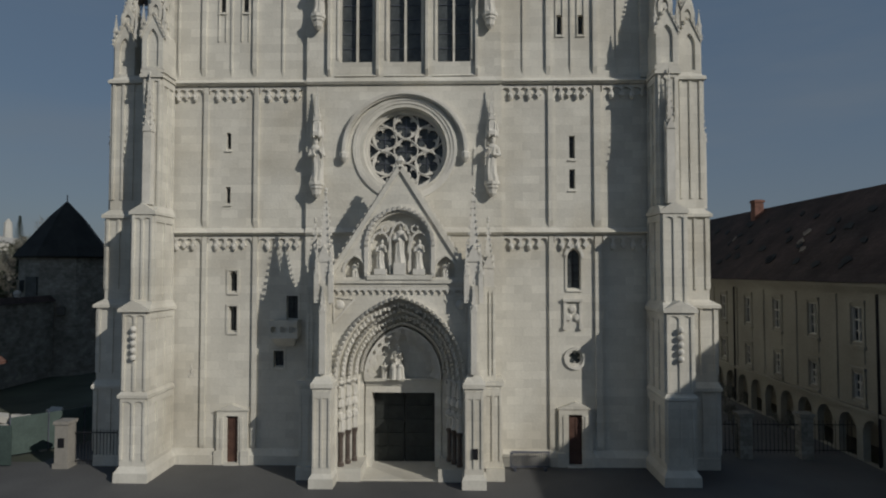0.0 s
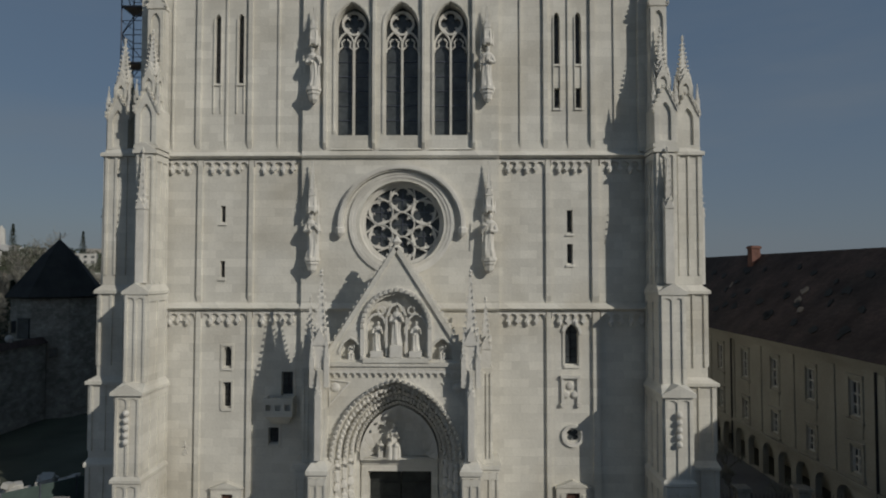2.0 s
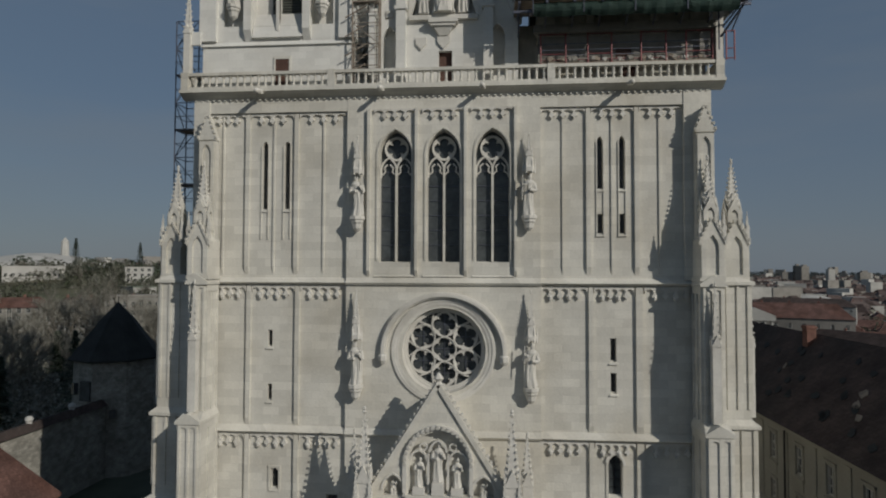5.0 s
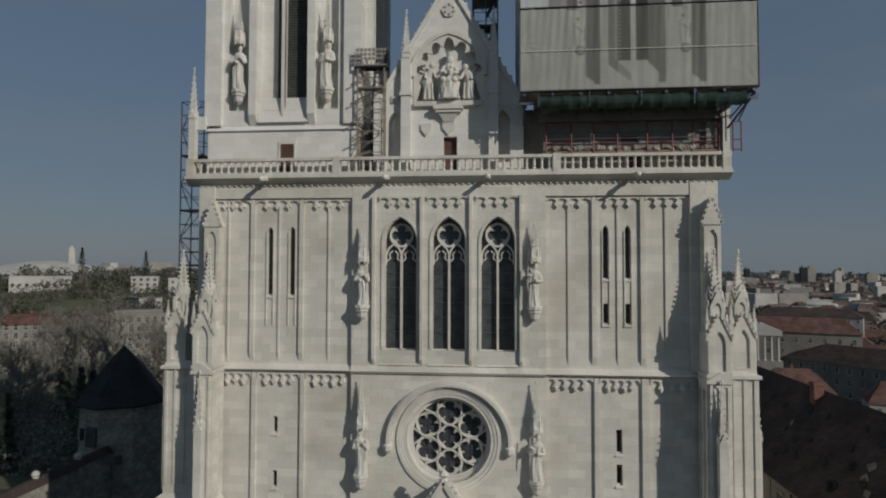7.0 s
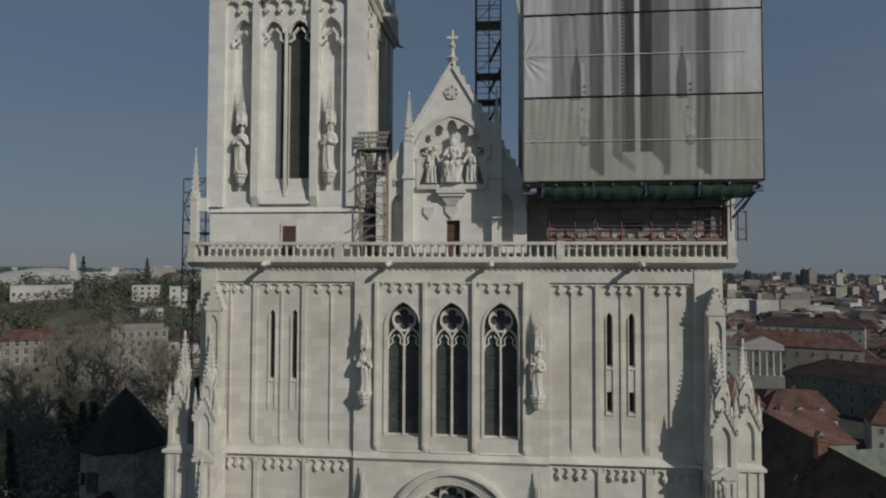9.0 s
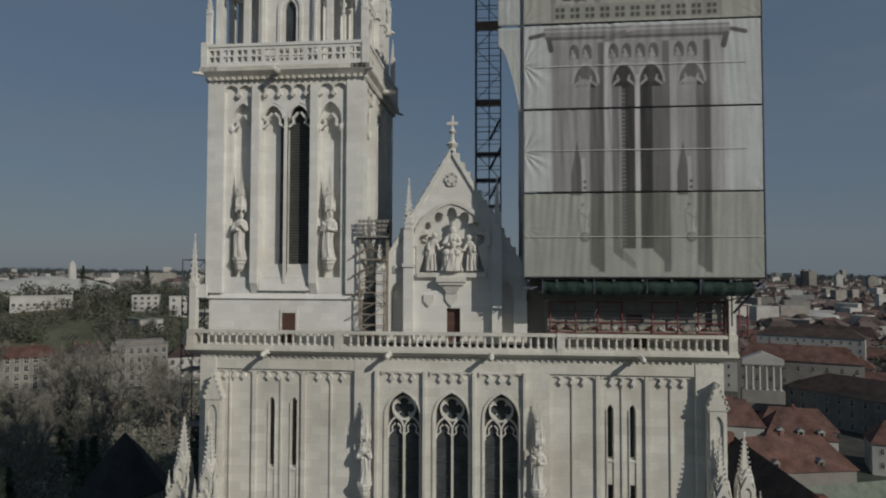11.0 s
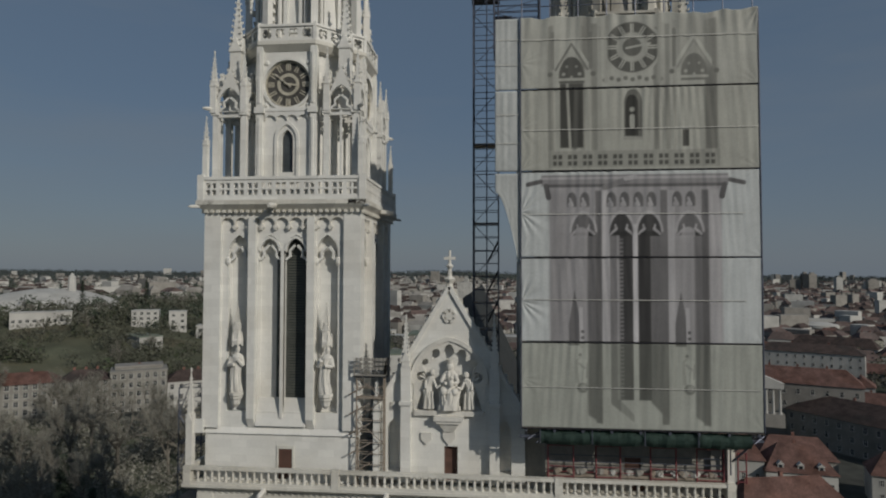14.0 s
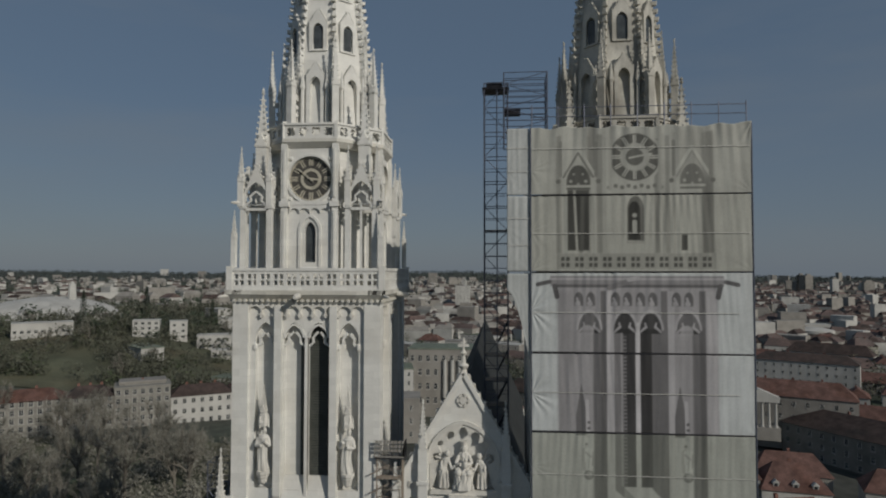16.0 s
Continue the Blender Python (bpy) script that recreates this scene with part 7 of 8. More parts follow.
mast = scaffold("tall dark steel scaffold stair tower beside the sheeted tower", 1.35, 3.2, 4.6, 6.2, 37.85, 73.0, 2.0, (1, 3, 5, 6, 7, 9, 12))
for x0, x1, z in ((2.4, 3.2, 46.0), (2.4, 3.2, 48.2), (2.4, 3.2, 50.4), (2.4, 3.2, 52.6)):
    part("stair_flight", strip(bmesh.new(), [(x0, z), (x1, z + 1.6)], 0.06, 4.7, 5.3), IRON, mast)
part("standard", tube(bmesh.new(), (2.35, 4.6, 37.85), (2.35, 4.6, 72.5), 0.045, 6), STEEL, mast)
part("head_frame", boxes((1.2, 3.3, 4.5, 6.3, 72.5, 72.65), (1.5, 2.8, 4.7, 6.1, 72.7, 73.1)), IRON, mast)
part("hoist_box", boxes((2.9, 4.2, 4.7, 5.8, 70.6, 70.9)), IRON, mast)
scaffold("steel scaffold on top of the sheeted tower", 2.9, 6.2, 3.6, 5.6, 67.9, 73.5, 0.93)
top_rail = thing("scaffold_guard_rail", "thin steel guard rail round the scaffold's top", "railing")
for z in (68.5, 69.1):
    part("rail", tube(bmesh.new(), (TX0, TY + 0.2, z), (TX1 - 0.2, TY + 0.2, z), 0.032, 5), STEEL, top_rail)
for i in range(9):
    x = TX0 + 0.1 + 1.73 * i
    part("post", tube(bmesh.new(), (x, TY + 0.2, 67.5), (x, TY + 0.2, 69.3), 0.035, 5), STEEL, top_rail)
scaffold("steel scaffold behind the tower's outer corner", -19.6, -17.9, 1.8, 3.4, 0.0, 43.6, 2.0, (16, 18, 20))
small = scaffold("short timber and tube scaffold between tower and gable", -6.1, -4.3, -0.48, 0.06, 37.82, 45.0, 1.4, (4,), BOARD)
part("mesh_panel", plate(bmesh.new(), rect(-6.3, -4.1, 45.05, 46.3), [rect(-6.2 + 0.27 * i, -5.98 + 0.27 * i, 45.15 + 0.29 * k, 45.36 + 0.29 * k) for i in range(8) for k in range(4)], -0.56, -0.52), PLASTER, small)
part("deck_board", boxes((-6.3, -4.1, -0.56, 0.3, 44.95, 45.04)), IRON, small)
part("mesh_panel", boxes((-4.14, -4.1, -0.56, 0.3, 45.05, 46.2)), IRON, small)
for i in range(5):
    z = 38.6 + 1.3 * i
    part("strut", tube(bmesh.new(), (-6.6, -0.5, z), (-5.2, -0.5, z + 0.75), 0.05, 5), BOARD, small)
# flying arch and spirelet beside the left corner of the gallery
b = boxes((-17.65, -17.35, -0.45, -0.15, Z3 + 1.5, 42.0))
plate(b, [(-17.35, 41.0), (-16.7, 41.0), (-16.7, 41.9), (-17.35, 41.9)], [], -0.4, -0.2)
part("flying_arch", b, NEWSTONE, church)


# ---------------- square and ground ----------------
grid_sheet("ground", EARTH, -5000, 5000, -1500, 5000, 170, 170, lambda x, y: land(x, y) - 0.07, "dark city ground reaching the hills", "ground")
part("pavement", boxes((-60, 60, -60, 0.0, -0.05, 0.0)), ASPHALT)
tagged(bpy.data.objects["pavement"], "grey paved cathedral square in sun", "pavement", kind="structure")
tagged(part("pavement", boxes((-23.6, 30, 0.0, 40.0, -0.04, 0.0)), ASPHALT), "grey paving beside the church", "pavement", kind="structure")


def barrier(x0, y0, rot):
    B = thing("crowd_barrier", "grey steel crowd barrier standing by the wall", "barrier")
    b = tube(bmesh.new(), (0, 0, 0.12), (0, 0, 1.1), 0.025)
    tube(b, (2.4, 0, 0.12), (2.4, 0, 1.1), 0.025)
    tube(b, (0, 0, 1.1), (2.4, 0, 1.1), 0.035)
    tube(b, (0, 0, 0.2), (2.4, 0, 0.2), 0.025)
    part("frame", b, STEEL, B)
    bar = mesh_of("bar", tube(bmesh.new(), (0, 0, 0.2), (0, 0, 1.1), 0.02, 4), STEEL)
    for i in range(1, 18):
        part("bar", bar, None, B).location = (2.4 * i / 18, 0, 0)
    part("foot", boxes((0.2, 0.28, -0.3, 0.3, 0, 0.12)), STEEL, B)
    part("foot", boxes((2.1, 2.18, -0.3, 0.3, 0, 0.12)), STEEL, B)
    B.matrix_world = pose(x0, y0, 0.0, 0, 0, rot)
    return B


barrier(6.75, -1.0, 3)
barrier(6.85, -0.75, -2)


def house(x, y, rot, w, d, h, rise, wall, roof, label, rows, cols, z0=0.0, group="city houses", win=(0.9, 1.5), dormers=0, chimneys=1, name="house"):
    """A plain city house: walls, gabled roof, windows on the two long sides, chimneys, dormers."""
    Hs = thing(name, label, "house", group=group)
    part("wall", boxes((-w / 2, w / 2, -d / 2, d / 2, -10, h)), wall, Hs)
    b = bmesh.new()
    o = 0.5
    m = Matrix.Rotation(math.pi / 2, 4, "Z")
    if rise > 0:
        vs = [bm_.new(c) for bm_ in (b.verts,) for c in ((-w / 2 - o, -d / 2 - o, h - 0.2), (w / 2 + o, -d / 2 - o, h - 0.2), (w / 2 + o, d / 2 + o, h - 0.2), (-w / 2 - o, d / 2 + o, h - 0.2), (-w / 2 + min(d / 3, w / 4), 0, h + rise), (w / 2 - min(d / 3, w / 4), 0, h + rise))]
        for f in ((3, 2, 1, 0), (0, 1, 5, 4), (1, 2, 5), (2, 3, 4, 5), (3, 0, 4)):
            b.faces.new([vs[i] for i in f])
    else:
        box(b, -w / 2 - 0.2, w / 2 + 0.2, -d / 2 - 0.2, d / 2 + 0.2, h, h + 0.5)
    R = part("roof", b, roof, Hs)
    for i in range(chimneys):
        u = (i + 0.5) / chimneys - 0.5
        part("chimney", boxes((u * w * 0.7 - 0.4, u * w * 0.7 + 0.4, 0.2, 0.9, h + max(0, rise * 0.6), h + rise + 0.9)), BRICKCH, R)
    for i in range(dormers):
        u = -w / 2 + w * (i + 0.75) / (dormers + 0.5)
        b = boxes((u - 0.7, u + 0.7, -d / 2 + 0.6, -d / 4, h, h + 1.6))
        plate(b, [(u - 0.95, h + 1.6), (u + 0.95, h + 1.6), (u, h + 2.4)], [], -d / 2 + 0.4, -d / 5)
        part("dormer", b, wall, R)
        part("dormer_pane", boxes((u - 0.45, u + 0.45, -d / 2 + 0.57, -d / 2 + 0.6, h + 0.5, h + 1.5)), PANE, R)
    pane = mesh_of("window", boxes((-win[0] / 2, win[0] / 2, -0.03, 0.05, 0, win[1])), PANE)
    trim = mesh_of("frame", boxes((-win[0] / 2 - 0.12, -win[0] / 2, -0.08, 0.05, -0.1, win[1] + 0.1), (win[0] / 2, win[0] / 2 + 0.12, -0.08, 0.05, -0.1, win[1] + 0.1), (-win[0] / 2 - 0.12, win[0] / 2 + 0.12, -0.12, 0.05, -0.22, -0.1), (-win[0] / 2, win[0] / 2, -0.06, 0.05, win[1] * 0.55, win[1] * 0.6), (-0.04, 0.04, -0.06, 0.05, 0, win[1])), WHITEP)
    for r in range(rows):
        z = h - (r + 1) * (h / (rows + 0.3)) + 0.9
        for c in range(cols):
            u = -w / 2 + w * (c + 0.5) / cols
            wo = part("window", pane, None, Hs)
            wo.location = (u, -d / 2, z)
            part("frame", trim, None, wo)
    Hs.matrix_world = pose(x, y, z0, 0, 0, rot)
    return Hs


# ---------------- palace with the arcade, right ----------------
PX = 30.0
palace = thing("palace", "long ochre baroque palace with ground floor arcade, in shade", "building")
ARC = [0.325 + 2.55 * k for k in range(-20, 22)]
WIN = [1.6 + 5.1 * k for k in range(-10, 11)]
M_P = Matrix.Translation((PX, 0, 0)) @ Matrix.Rotation(-math.pi / 2, 4, "Z")    # local x runs towards -y, local -y faces the church
# the unseen length down to Y0 is added so that its roof shades the square
Y0, Y1 = -52.0, 58.0
hs = [arch(-a - 0.95, -a + 0.95, 0.01, 1.9, 2.85, 5) for a in ARC]
for w in WIN:
    hs += [rect(-w - 0.6, -w + 0.6, 7.75, 10.1), rect(-w - 0.55, -w + 0.55, 4.0, 5.7)]
part("wall", plate(bmesh.new(), rect(-Y1, -Y0, 0, 11.7), hs, 0, 0.5, M_P), OCHRE, palace)
part("body", boxes((PX + 3.2, PX + 13.5, Y0, Y1, 0, 11.2)), OCHRE, palace)
part("floor_slab", boxes((PX + 0.5, PX + 3.2, Y0, Y1, 3.2, 3.5)), OCHRE, palace)
part("end_wall", boxes((PX + 0.5, PX + 3.2, Y0, Y0 + 0.4, 0, 11.2)), OCHRE, palace)
part("end_wall", boxes((PX + 0.5, PX + 3.2, Y1 - 0.4, Y1, 0, 11.2)), OCHRE, palace)
for w in WIN:
    for z0, z1, hw in ((7.75, 10.1, 0.6), (4.0, 5.7, 0.55)):
        p = part("window", turned(boxes((-w - hw, -w + hw, 0.25, 0.3, z0, z1)), M_P), PANE, palace)
        b = boxes((-w - hw, -w - hw + 0.1, 0.1, 0.25, z0, z1), (-w + hw - 0.1, -w + hw, 0.1, 0.25, z0, z1), (-w - hw, -w + hw, 0.1, 0.25, z1 - 0.1, z1), (-w - hw, -w + hw, 0.1, 0.25, z0, z0 + 0.1),
                  (-w - 0.05, -w + 0.05, 0.12, 0.25, z0, z1), (-w - hw, -w + hw, 0.13, 0.25, z0 + (z1 - z0) * 0.6, z0 + (z1 - z0) * 0.6 + 0.1), (-w - hw, -w + hw, 0.14, 0.25, z0 + (z1 - z0) * 0.3, z0 + (z1 - z0) * 0.3 + 0.06))
        part("frame", turned(b, M_P), WHITEP, p)
        b = boxes((-w - hw - 0.25, -w - hw, -0.08, 0, z0 - 0.2, z1 + 0.2), (-w + hw, -w + hw + 0.25, -0.08, 0, z0 - 0.2, z1 + 0.2), (-w - hw - 0.35, -w + hw + 0.35, -0.2, 0, z0 - 0.4, z0 - 0.2), (-w - hw - 0.3, -w + hw + 0.3, -0.15, 0, z1 + 0.2, z1 + 0.42))
        part("surround", turned(b, M_P), OCHRE, p)
    part("apron", turned(boxes((-w - 0.75, -w + 0.75, -0.06, 0, 6.4, 7.35)), M_P), OCHRE, palace)
    x = -w - 2.55
    part("pilaster", turned(boxes((x - 0.45, x + 0.45, -0.1, 0, 3.6, 10.9)), M_P), OCHRE, palace)
part("string_course", turned(boxes((-Y1, -Y0, -0.22, 0, 3.25, 3.5)), M_P), OCHRE, palace)
b = boxes((-Y1, -Y0, -0.3, 0, 11.2, 11.45), (-Y1, -Y0, -0.65, 0.0, 11.45, 11.68))
part("eaves_cornice", turned(b, M_P), OCHRE, palace)
b = plate(bmesh.new(), [(PX - 0.9, 11.72), (PX + 6.5, 19.2), (PX + 14.4, 11.72), (PX + 14.2, 11.4), (PX - 0.7, 11.705)], [], Y0 - 0.4, Y1 + 0.4)
roof = part("roof", b, ROOFDARK, palace, "steep brown tiled roof with slipped patches")
for yc, zc in ((26.5, 18.2), (52, 18.0)):
    part("chimney", boxes((PX + 5.2, PX + 6.1, yc - 0.5, yc + 0.5, zc - 1.5, zc + 1.9), (PX + 5.1, PX + 6.2, yc - 0.6, yc + 0.6, zc + 1.6, zc + 1.8)), BRICKCH, roof)
rnd = random.Random(3)
slope = math.atan2(7.48, 7.4)
for i in range(70):
    y, s = rnd.uniform(-12, 45), rnd.uniform(0.8, 8.5)
    if 8 < y < 30 or i % 2:
        n, L = Vector((-math.sin(slope), 0, math.cos(slope))), rnd.uniform(0.25, 0.8)
        o = Vector((PX - 0.9 + s * math.cos(slope), y, 11.72 + s * math.sin(slope)))
        b = bmesh.new()
        loop = [(math.cos(a) * L * rnd.uniform(0.6, 1.1), math.sin(a) * 0.28 * rnd.uniform(0.5, 1.2)) for a in [k * math.pi / 4 for k in range(8)]]
        vs = [b.verts.new(o + Vector((0, 1, 0)) * (u + v * 0.8) + Vector((math.cos(slope), 0, math.sin(slope))) * v * 1.6 + n * 0.03) for u, v in loop]
        b.faces.new(vs)
        e = bmesh.ops.extrude_face_region(b, geom=b.faces[:])
        bmesh.ops.translate(b, verts=[v for v in e["geom"] if isinstance(v, bmesh.types.BMVert)], vec=n * 0.05)
        part("slipped_tiles", b, SLATE if i % 6 else BOARD, roof, "dark patch of slipped tiles")
part("downpipe", tube(bmesh.new(), (PX - 0.15, 19.4, 0.2), (PX - 0.15, 19.4, 11.0), 0.09), IRON, palace)
part("downpipe", tube(bmesh.new(), (PX - 0.15, -0.6, 0.2), (PX - 0.15, -0.6, 11.0), 0.09), IRON, palace)
# railing, pillar and shrubs between church and palace
rail = thing("iron_fence", "dark iron fence with stone pillars beside the church", "fence")
for i in range(36):
    part("bar", tube(bmesh.new(), (20.3 + 0.27 * i, 2.0, 0.3), (20.3 + 0.27 * i, 2.0, 2.5), 0.02, 4), IRON, rail)
for z in (0.5, 2.2):
    part("rail", tube(bmesh.new(), (20.2, 2.0, z), (29.9, 2.0, z), 0.03, 4), IRON, rail)
for x in (22.6, 26.6):
    part("pillar", boxes((x - 0.4, x + 0.4, 1.6, 2.4, 0, 2.8), (x - 0.5, x + 0.5, 1.5, 2.5, 2.8, 3.0)), OLDSTONE, rail)

# ---------------- old wall and round tower, left ----------------
def old_tower(x, y):
    T = thing("fortified_tower", "old rubble stone tower with a pointed black roof", "tower")
    b = lathe(bmesh.new(), [(5.3, 0), (5.1, 7), (5.0, 14.6)], 8)
    part("wall", b, OLDSTONE, T)
    b = lathe(bmesh.new(), [(5.6, 14.3), (5.7, 14.5), (3.9, 16.9), (1.9, 19.6), (0.06, 21.6)], 8)
    R = part("roof", b, SLATE, T, "pointed black tiled roof with slipped tiles")
    part("finial", tube(bmesh.new(), (0, 0, 21.4), (0, 0, 22.4), 0.06), IRON, R)
    for a, z, w, h in ((-100, 9.6, 1.5, 2.4), (-128, 10.2, 1.0, 1.4), (-62, 7.4, 0.8, 1.0)):
        m = Matrix.Rotation(radians(a + 90), 4, "Z")
        part("window", turned(boxes((-w / 2, w / 2, -5.2, -4.4, z, z + h)), m), GLASS_AND_DARK, T, "small dark window opening")
    T.location = (x, y, -0.2)


old_tower(-46.4, 37.2)
wall = thing("town_wall", "old rubble stone wall with a sloped cap", "wall")
part("wall", boxes((-45.8, -44.6, -10, 32.3, 0, 8.9)), OLDSTONE, wall)
b = bmesh.new()
frustum(b, -46.1, -44.3, -10, 32.3, 8.904, -45.4, -45.0, -10, 32.3, 9.6)
part("cap", b, ROOFDARK, wall)
for y in (14.5, 20.5, 27.0):
    part("ball_cap", lathe(bmesh.new(), [(0.3, 9.5), (0.3, 9.7), (0.42, 9.95), (0.3, 10.25), (0.05, 10.35)], 10, Matrix.Translation((-45.2, y, 0))), PALEPL, wall)
shed = thing("outbuilding", "low plastered outbuilding with a worn red tiled lean-to roof", "house")
part("wall", boxes((-44.6, -38.6, -8, 15.5, 0, 4.3)), PLASTER, shed)
b = plate(bmesh.new(), [(-44.58, 4.3), (-38.0, 4.0), (-38.0, 4.25), (-44.58, 8.4)], [], -8.4, 16.0)
part("roof", b, ROOFRED, shed, "worn red tiled lean-to roof")
part("door", boxes((-38.62, -38.55, 9.5, 10.8, 0.1, 2.2)), DARKWOOD, shed)
for y in (3.0, 13.0):
    part("window", boxes((-38.62, -38.55, y, y + 0.9, 1.6, 2.8)), PANE, shed)
gate = thing("gate_pillar", "tall grey stone gate pillar with a flat cap", "pillar", (-21.6, -0.9, 0))
part("shaft", boxes((-0.42, 0.42, -0.42, 0.42, 0.3, 2.75)), PLASTER, gate)
part("base", boxes((-0.5, 0.5, -0.5, 0.5, 0, 0.3)), PLASTER, gate)
part("cap", boxes((-0.5, 0.5, -0.5, 0.5, 2.75, 2.95)), PLASTER, gate)
part("plate", boxes((-0.2, 0.2, -0.45, -0.42, 1.3, 1.9)), IRON, gate)
fence = thing("iron_fence", "dark iron railing between gate pillar and church", "fence")
for i in range(14):
    part("bar", tube(bmesh.new(), (-21.0 + 0.22 * i, -0.7, 0.1), (-21.0 + 0.22 * i, -0.7, 2.3), 0.02, 4), IRON, fence)
for z in (0.3, 2.1):
    part("rail", tube(bmesh.new(), (-21.1, -0.7, z), (-17.9, -0.7, z), 0.03, 4), IRON, fence)
hoard = thing("site_fence", "pale green sheeted site fence panels beside the square", "fence")
for i, (x, y, r) in enumerate(((-26.6, 1.0, 48), (-25.1, 2.7, 48), (-23.6, 4.4, 48), (-29.4, -1.2, 2), (-27.2, -1.1, 2))):
    p = part("panel", boxes((0, 2.2, -0.03, 0.03, 0.1, 2.6)), FENCEG, hoard)
    p.matrix_world = pose(x, y, 0, 0, 0, r)
    q = part("post", tube(bmesh.new(), (0, 0, 0), (0, 0, 2.7), 0.05), STEEL, hoard)
    q.matrix_world = pose(x, y, 0, 0, 0, r)
heap = thing("stone_heap", "pile of salvaged pale stone blocks behind the fence", "stones", kind="stuff")
b = bmesh.new()
rnd = random.Random(8)
for i in range(60):
    x, y, z = rnd.uniform(-31, -25.5), rnd.uniform(2.5, 8), rnd.uniform(0, 1.6)
    s = rnd.uniform(0.25, 0.6)
    box(b, -s, s, -s * 0.7, s * 0.7, -s * 0.5, s * 0.5, pose(x, y, z, rnd.uniform(-15, 15), rnd.uniform(-15, 15), rnd.uniform(0, 180)))
part("block", b, PALEPL, heap)

# ---------------- apartment row to the north ----------------
def along(s, back=0.0):
    return (-153.8 + 0.85 * s - 0.53 * back, 161 + 0.53 * s + 0.85 * back)


ROT = math.degrees(math.atan2(0.53, 0.85))
for s0, s1, h, rise, wall_m, roof_m, label, rows, cols in (
        (-62, -30, 14.6, 4.5, APART, ROOFRED, "grey five storey apartment house with a red roof", 5, 12), (-30, 2.6, 15.3, 4.2, APART, ROOFRED, "grey five storey apartment house with a bright red roof", 5, 12),
        (2.6, 18.5, 15.0, 4.4, APART, ROOFDARK, "grey five storey apartment house with a brown roof", 5, 6), (18.5, 37.5, 17.0, 0, APART, APART, "flat roofed apartment house with a set back terrace floor", 5, 7),
        (37.5, 60, 12.6, 3.2, PALEPL, ROOFDARK, "white apartment house with a low brown roof", 3, 7), (60, 84, 13.5, 4.5, APART, ROOFRED, "grey apartment house with a red roof", 4, 7)):
    x, y = along((s0 + s1) / 2, 6)
    house(x, y, ROT, s1 - s0 - 0.1, 12, h, min(rise, 3.2), wall_m, roof_m, label, rows, cols, -2.4, "apartment row", (1.3, 1.7), 0, 3 if rise else 2, "apartment_house")
x, y = along(28, 8)
house(x, y, ROT, 16, 8, 18.3, 0, APART, PLASTER, "recessed top floor with a long terrace", 1, 5, -2.4, "apartment row", (1.3, 1.7), 0, 1, "penthouse_floor")

# white arena dome on the hill
def dome_hall(x, y, z):
    D = thing("arena", "white shallow dome of a sports hall on the hill", "building", (x, y, z))
    b = lathe(bmesh.new(), [(52, -8), (52, 3), (53, 3.5), (50, 8), (40, 14), (26, 18.5), (10, 21), (0.3, 21.5)], 48)
    part("dome", b, PALEPL, D)
    part("mast", lathe(bmesh.new(), [(3, 18), (2.5, 30), (0.4, 33)], 8, Matrix.Translation((18, 0, 0))), PALEPL, D)
    part("band", lathe(bmesh.new(), [(52.3, -3), (52.3, 1.5)], 48), PANE, D)


dome_hall(-333, 388, 17)

# white villas on the hill
for x, y, r, w, d, h, rows, cols, label in ((-262, 292, 38, 30, 12, 8, 1, 9, "long white villa with a dark window band and flat roof"), (-214, 318, 25, 15, 11, 10, 3, 4, "tall white villa block between trees"), (-197, 324, 30, 10, 10, 12, 3, 2, "narrow pale stair tower of a villa"),
                                            (-172, 322, 20, 20, 12, 9, 2, 4, "white stepped villa above a meadow"), (-158, 306, 20, 15, 9, 5, 1, 3, "low white garden house"), (-120, 420, 10, 60, 14, 9, 2, 14, "long pale school building with window bands"), (-190, 405, 15, 34, 12, 9, 2, 8, "pale terrace house with a flat roof")):
    house(x, y, r, w, d, h, 0, PALEPL, PALEPL, label, rows, cols, land(x, y) - 0.3, "hill villas", (1.7, 1.5), 0, 0, "villa")

# ---------------- the town ----------------
house(124, 226, -24, 44, 16, 11.5, 5.5, PLASTER, ROOFRED, "long pale house with red roof and columned front", 2, 9, -4, win=(1.2, 1.8), chimneys=3)
port = thing("portico", "pale columned portico with a triangular pediment", "portico", (104.5, 212.5, -4))
for i in range(6):
    part("column", lathe(bmesh.new(), [(0.7, 0), (0.7, 0.4), (0.5, 0.5), (0.42, 9.2), (0.65, 9.5), (0.65, 9.8)], 10, Matrix.Translation((-6 + 2.4 * i, -1.5, 1))), PALEPL, port)
part("base", boxes((-7.5, 7.5, -2.6, 2, -4, 1)), PLASTER, port)
part("entablature", boxes((-7.3, 7.3, -2.4, 2, 10.8, 12.6)), PALEPL, port)
part("pediment", plate(bmesh.new(), [(-7.6, 12.6), (7.6, 12.6), (0, 15.8)], [], -2.5, 2), PALEPL, port)
port.rotation_euler.z = radians(-14)
house(141, 197, -58, 64, 18, 14, 6, APART, ROOFDARK, "long dark roofed institute building in shade", 3, 14, -16.5, win=(1.2, 1.8), chimneys=2)
house(83, 138, -10, 17, 13, 6.5, 6.0, PALEPL, ROOFRED, "low house with a bright red roof and white dormers", 1, 6, -7.5, dormers=3)
house(68, 142, -10, 14, 12, 8, 6, PALEPL, ROOFRED, "low house with a red hipped roof", 1, 4, -7)
house(66, 106, 12, 26, 12, 8.0, 6, PLASTER, ROOFRED, "plastered house with a red roof beside the palace", 1, 6, -8, dormers=2)
house(178, 330, -30, 52, 18, 22, 4, PALEPL, ROOFDARK, "large white office block with a dark roof", 5, 12, -15, chimneys=2)
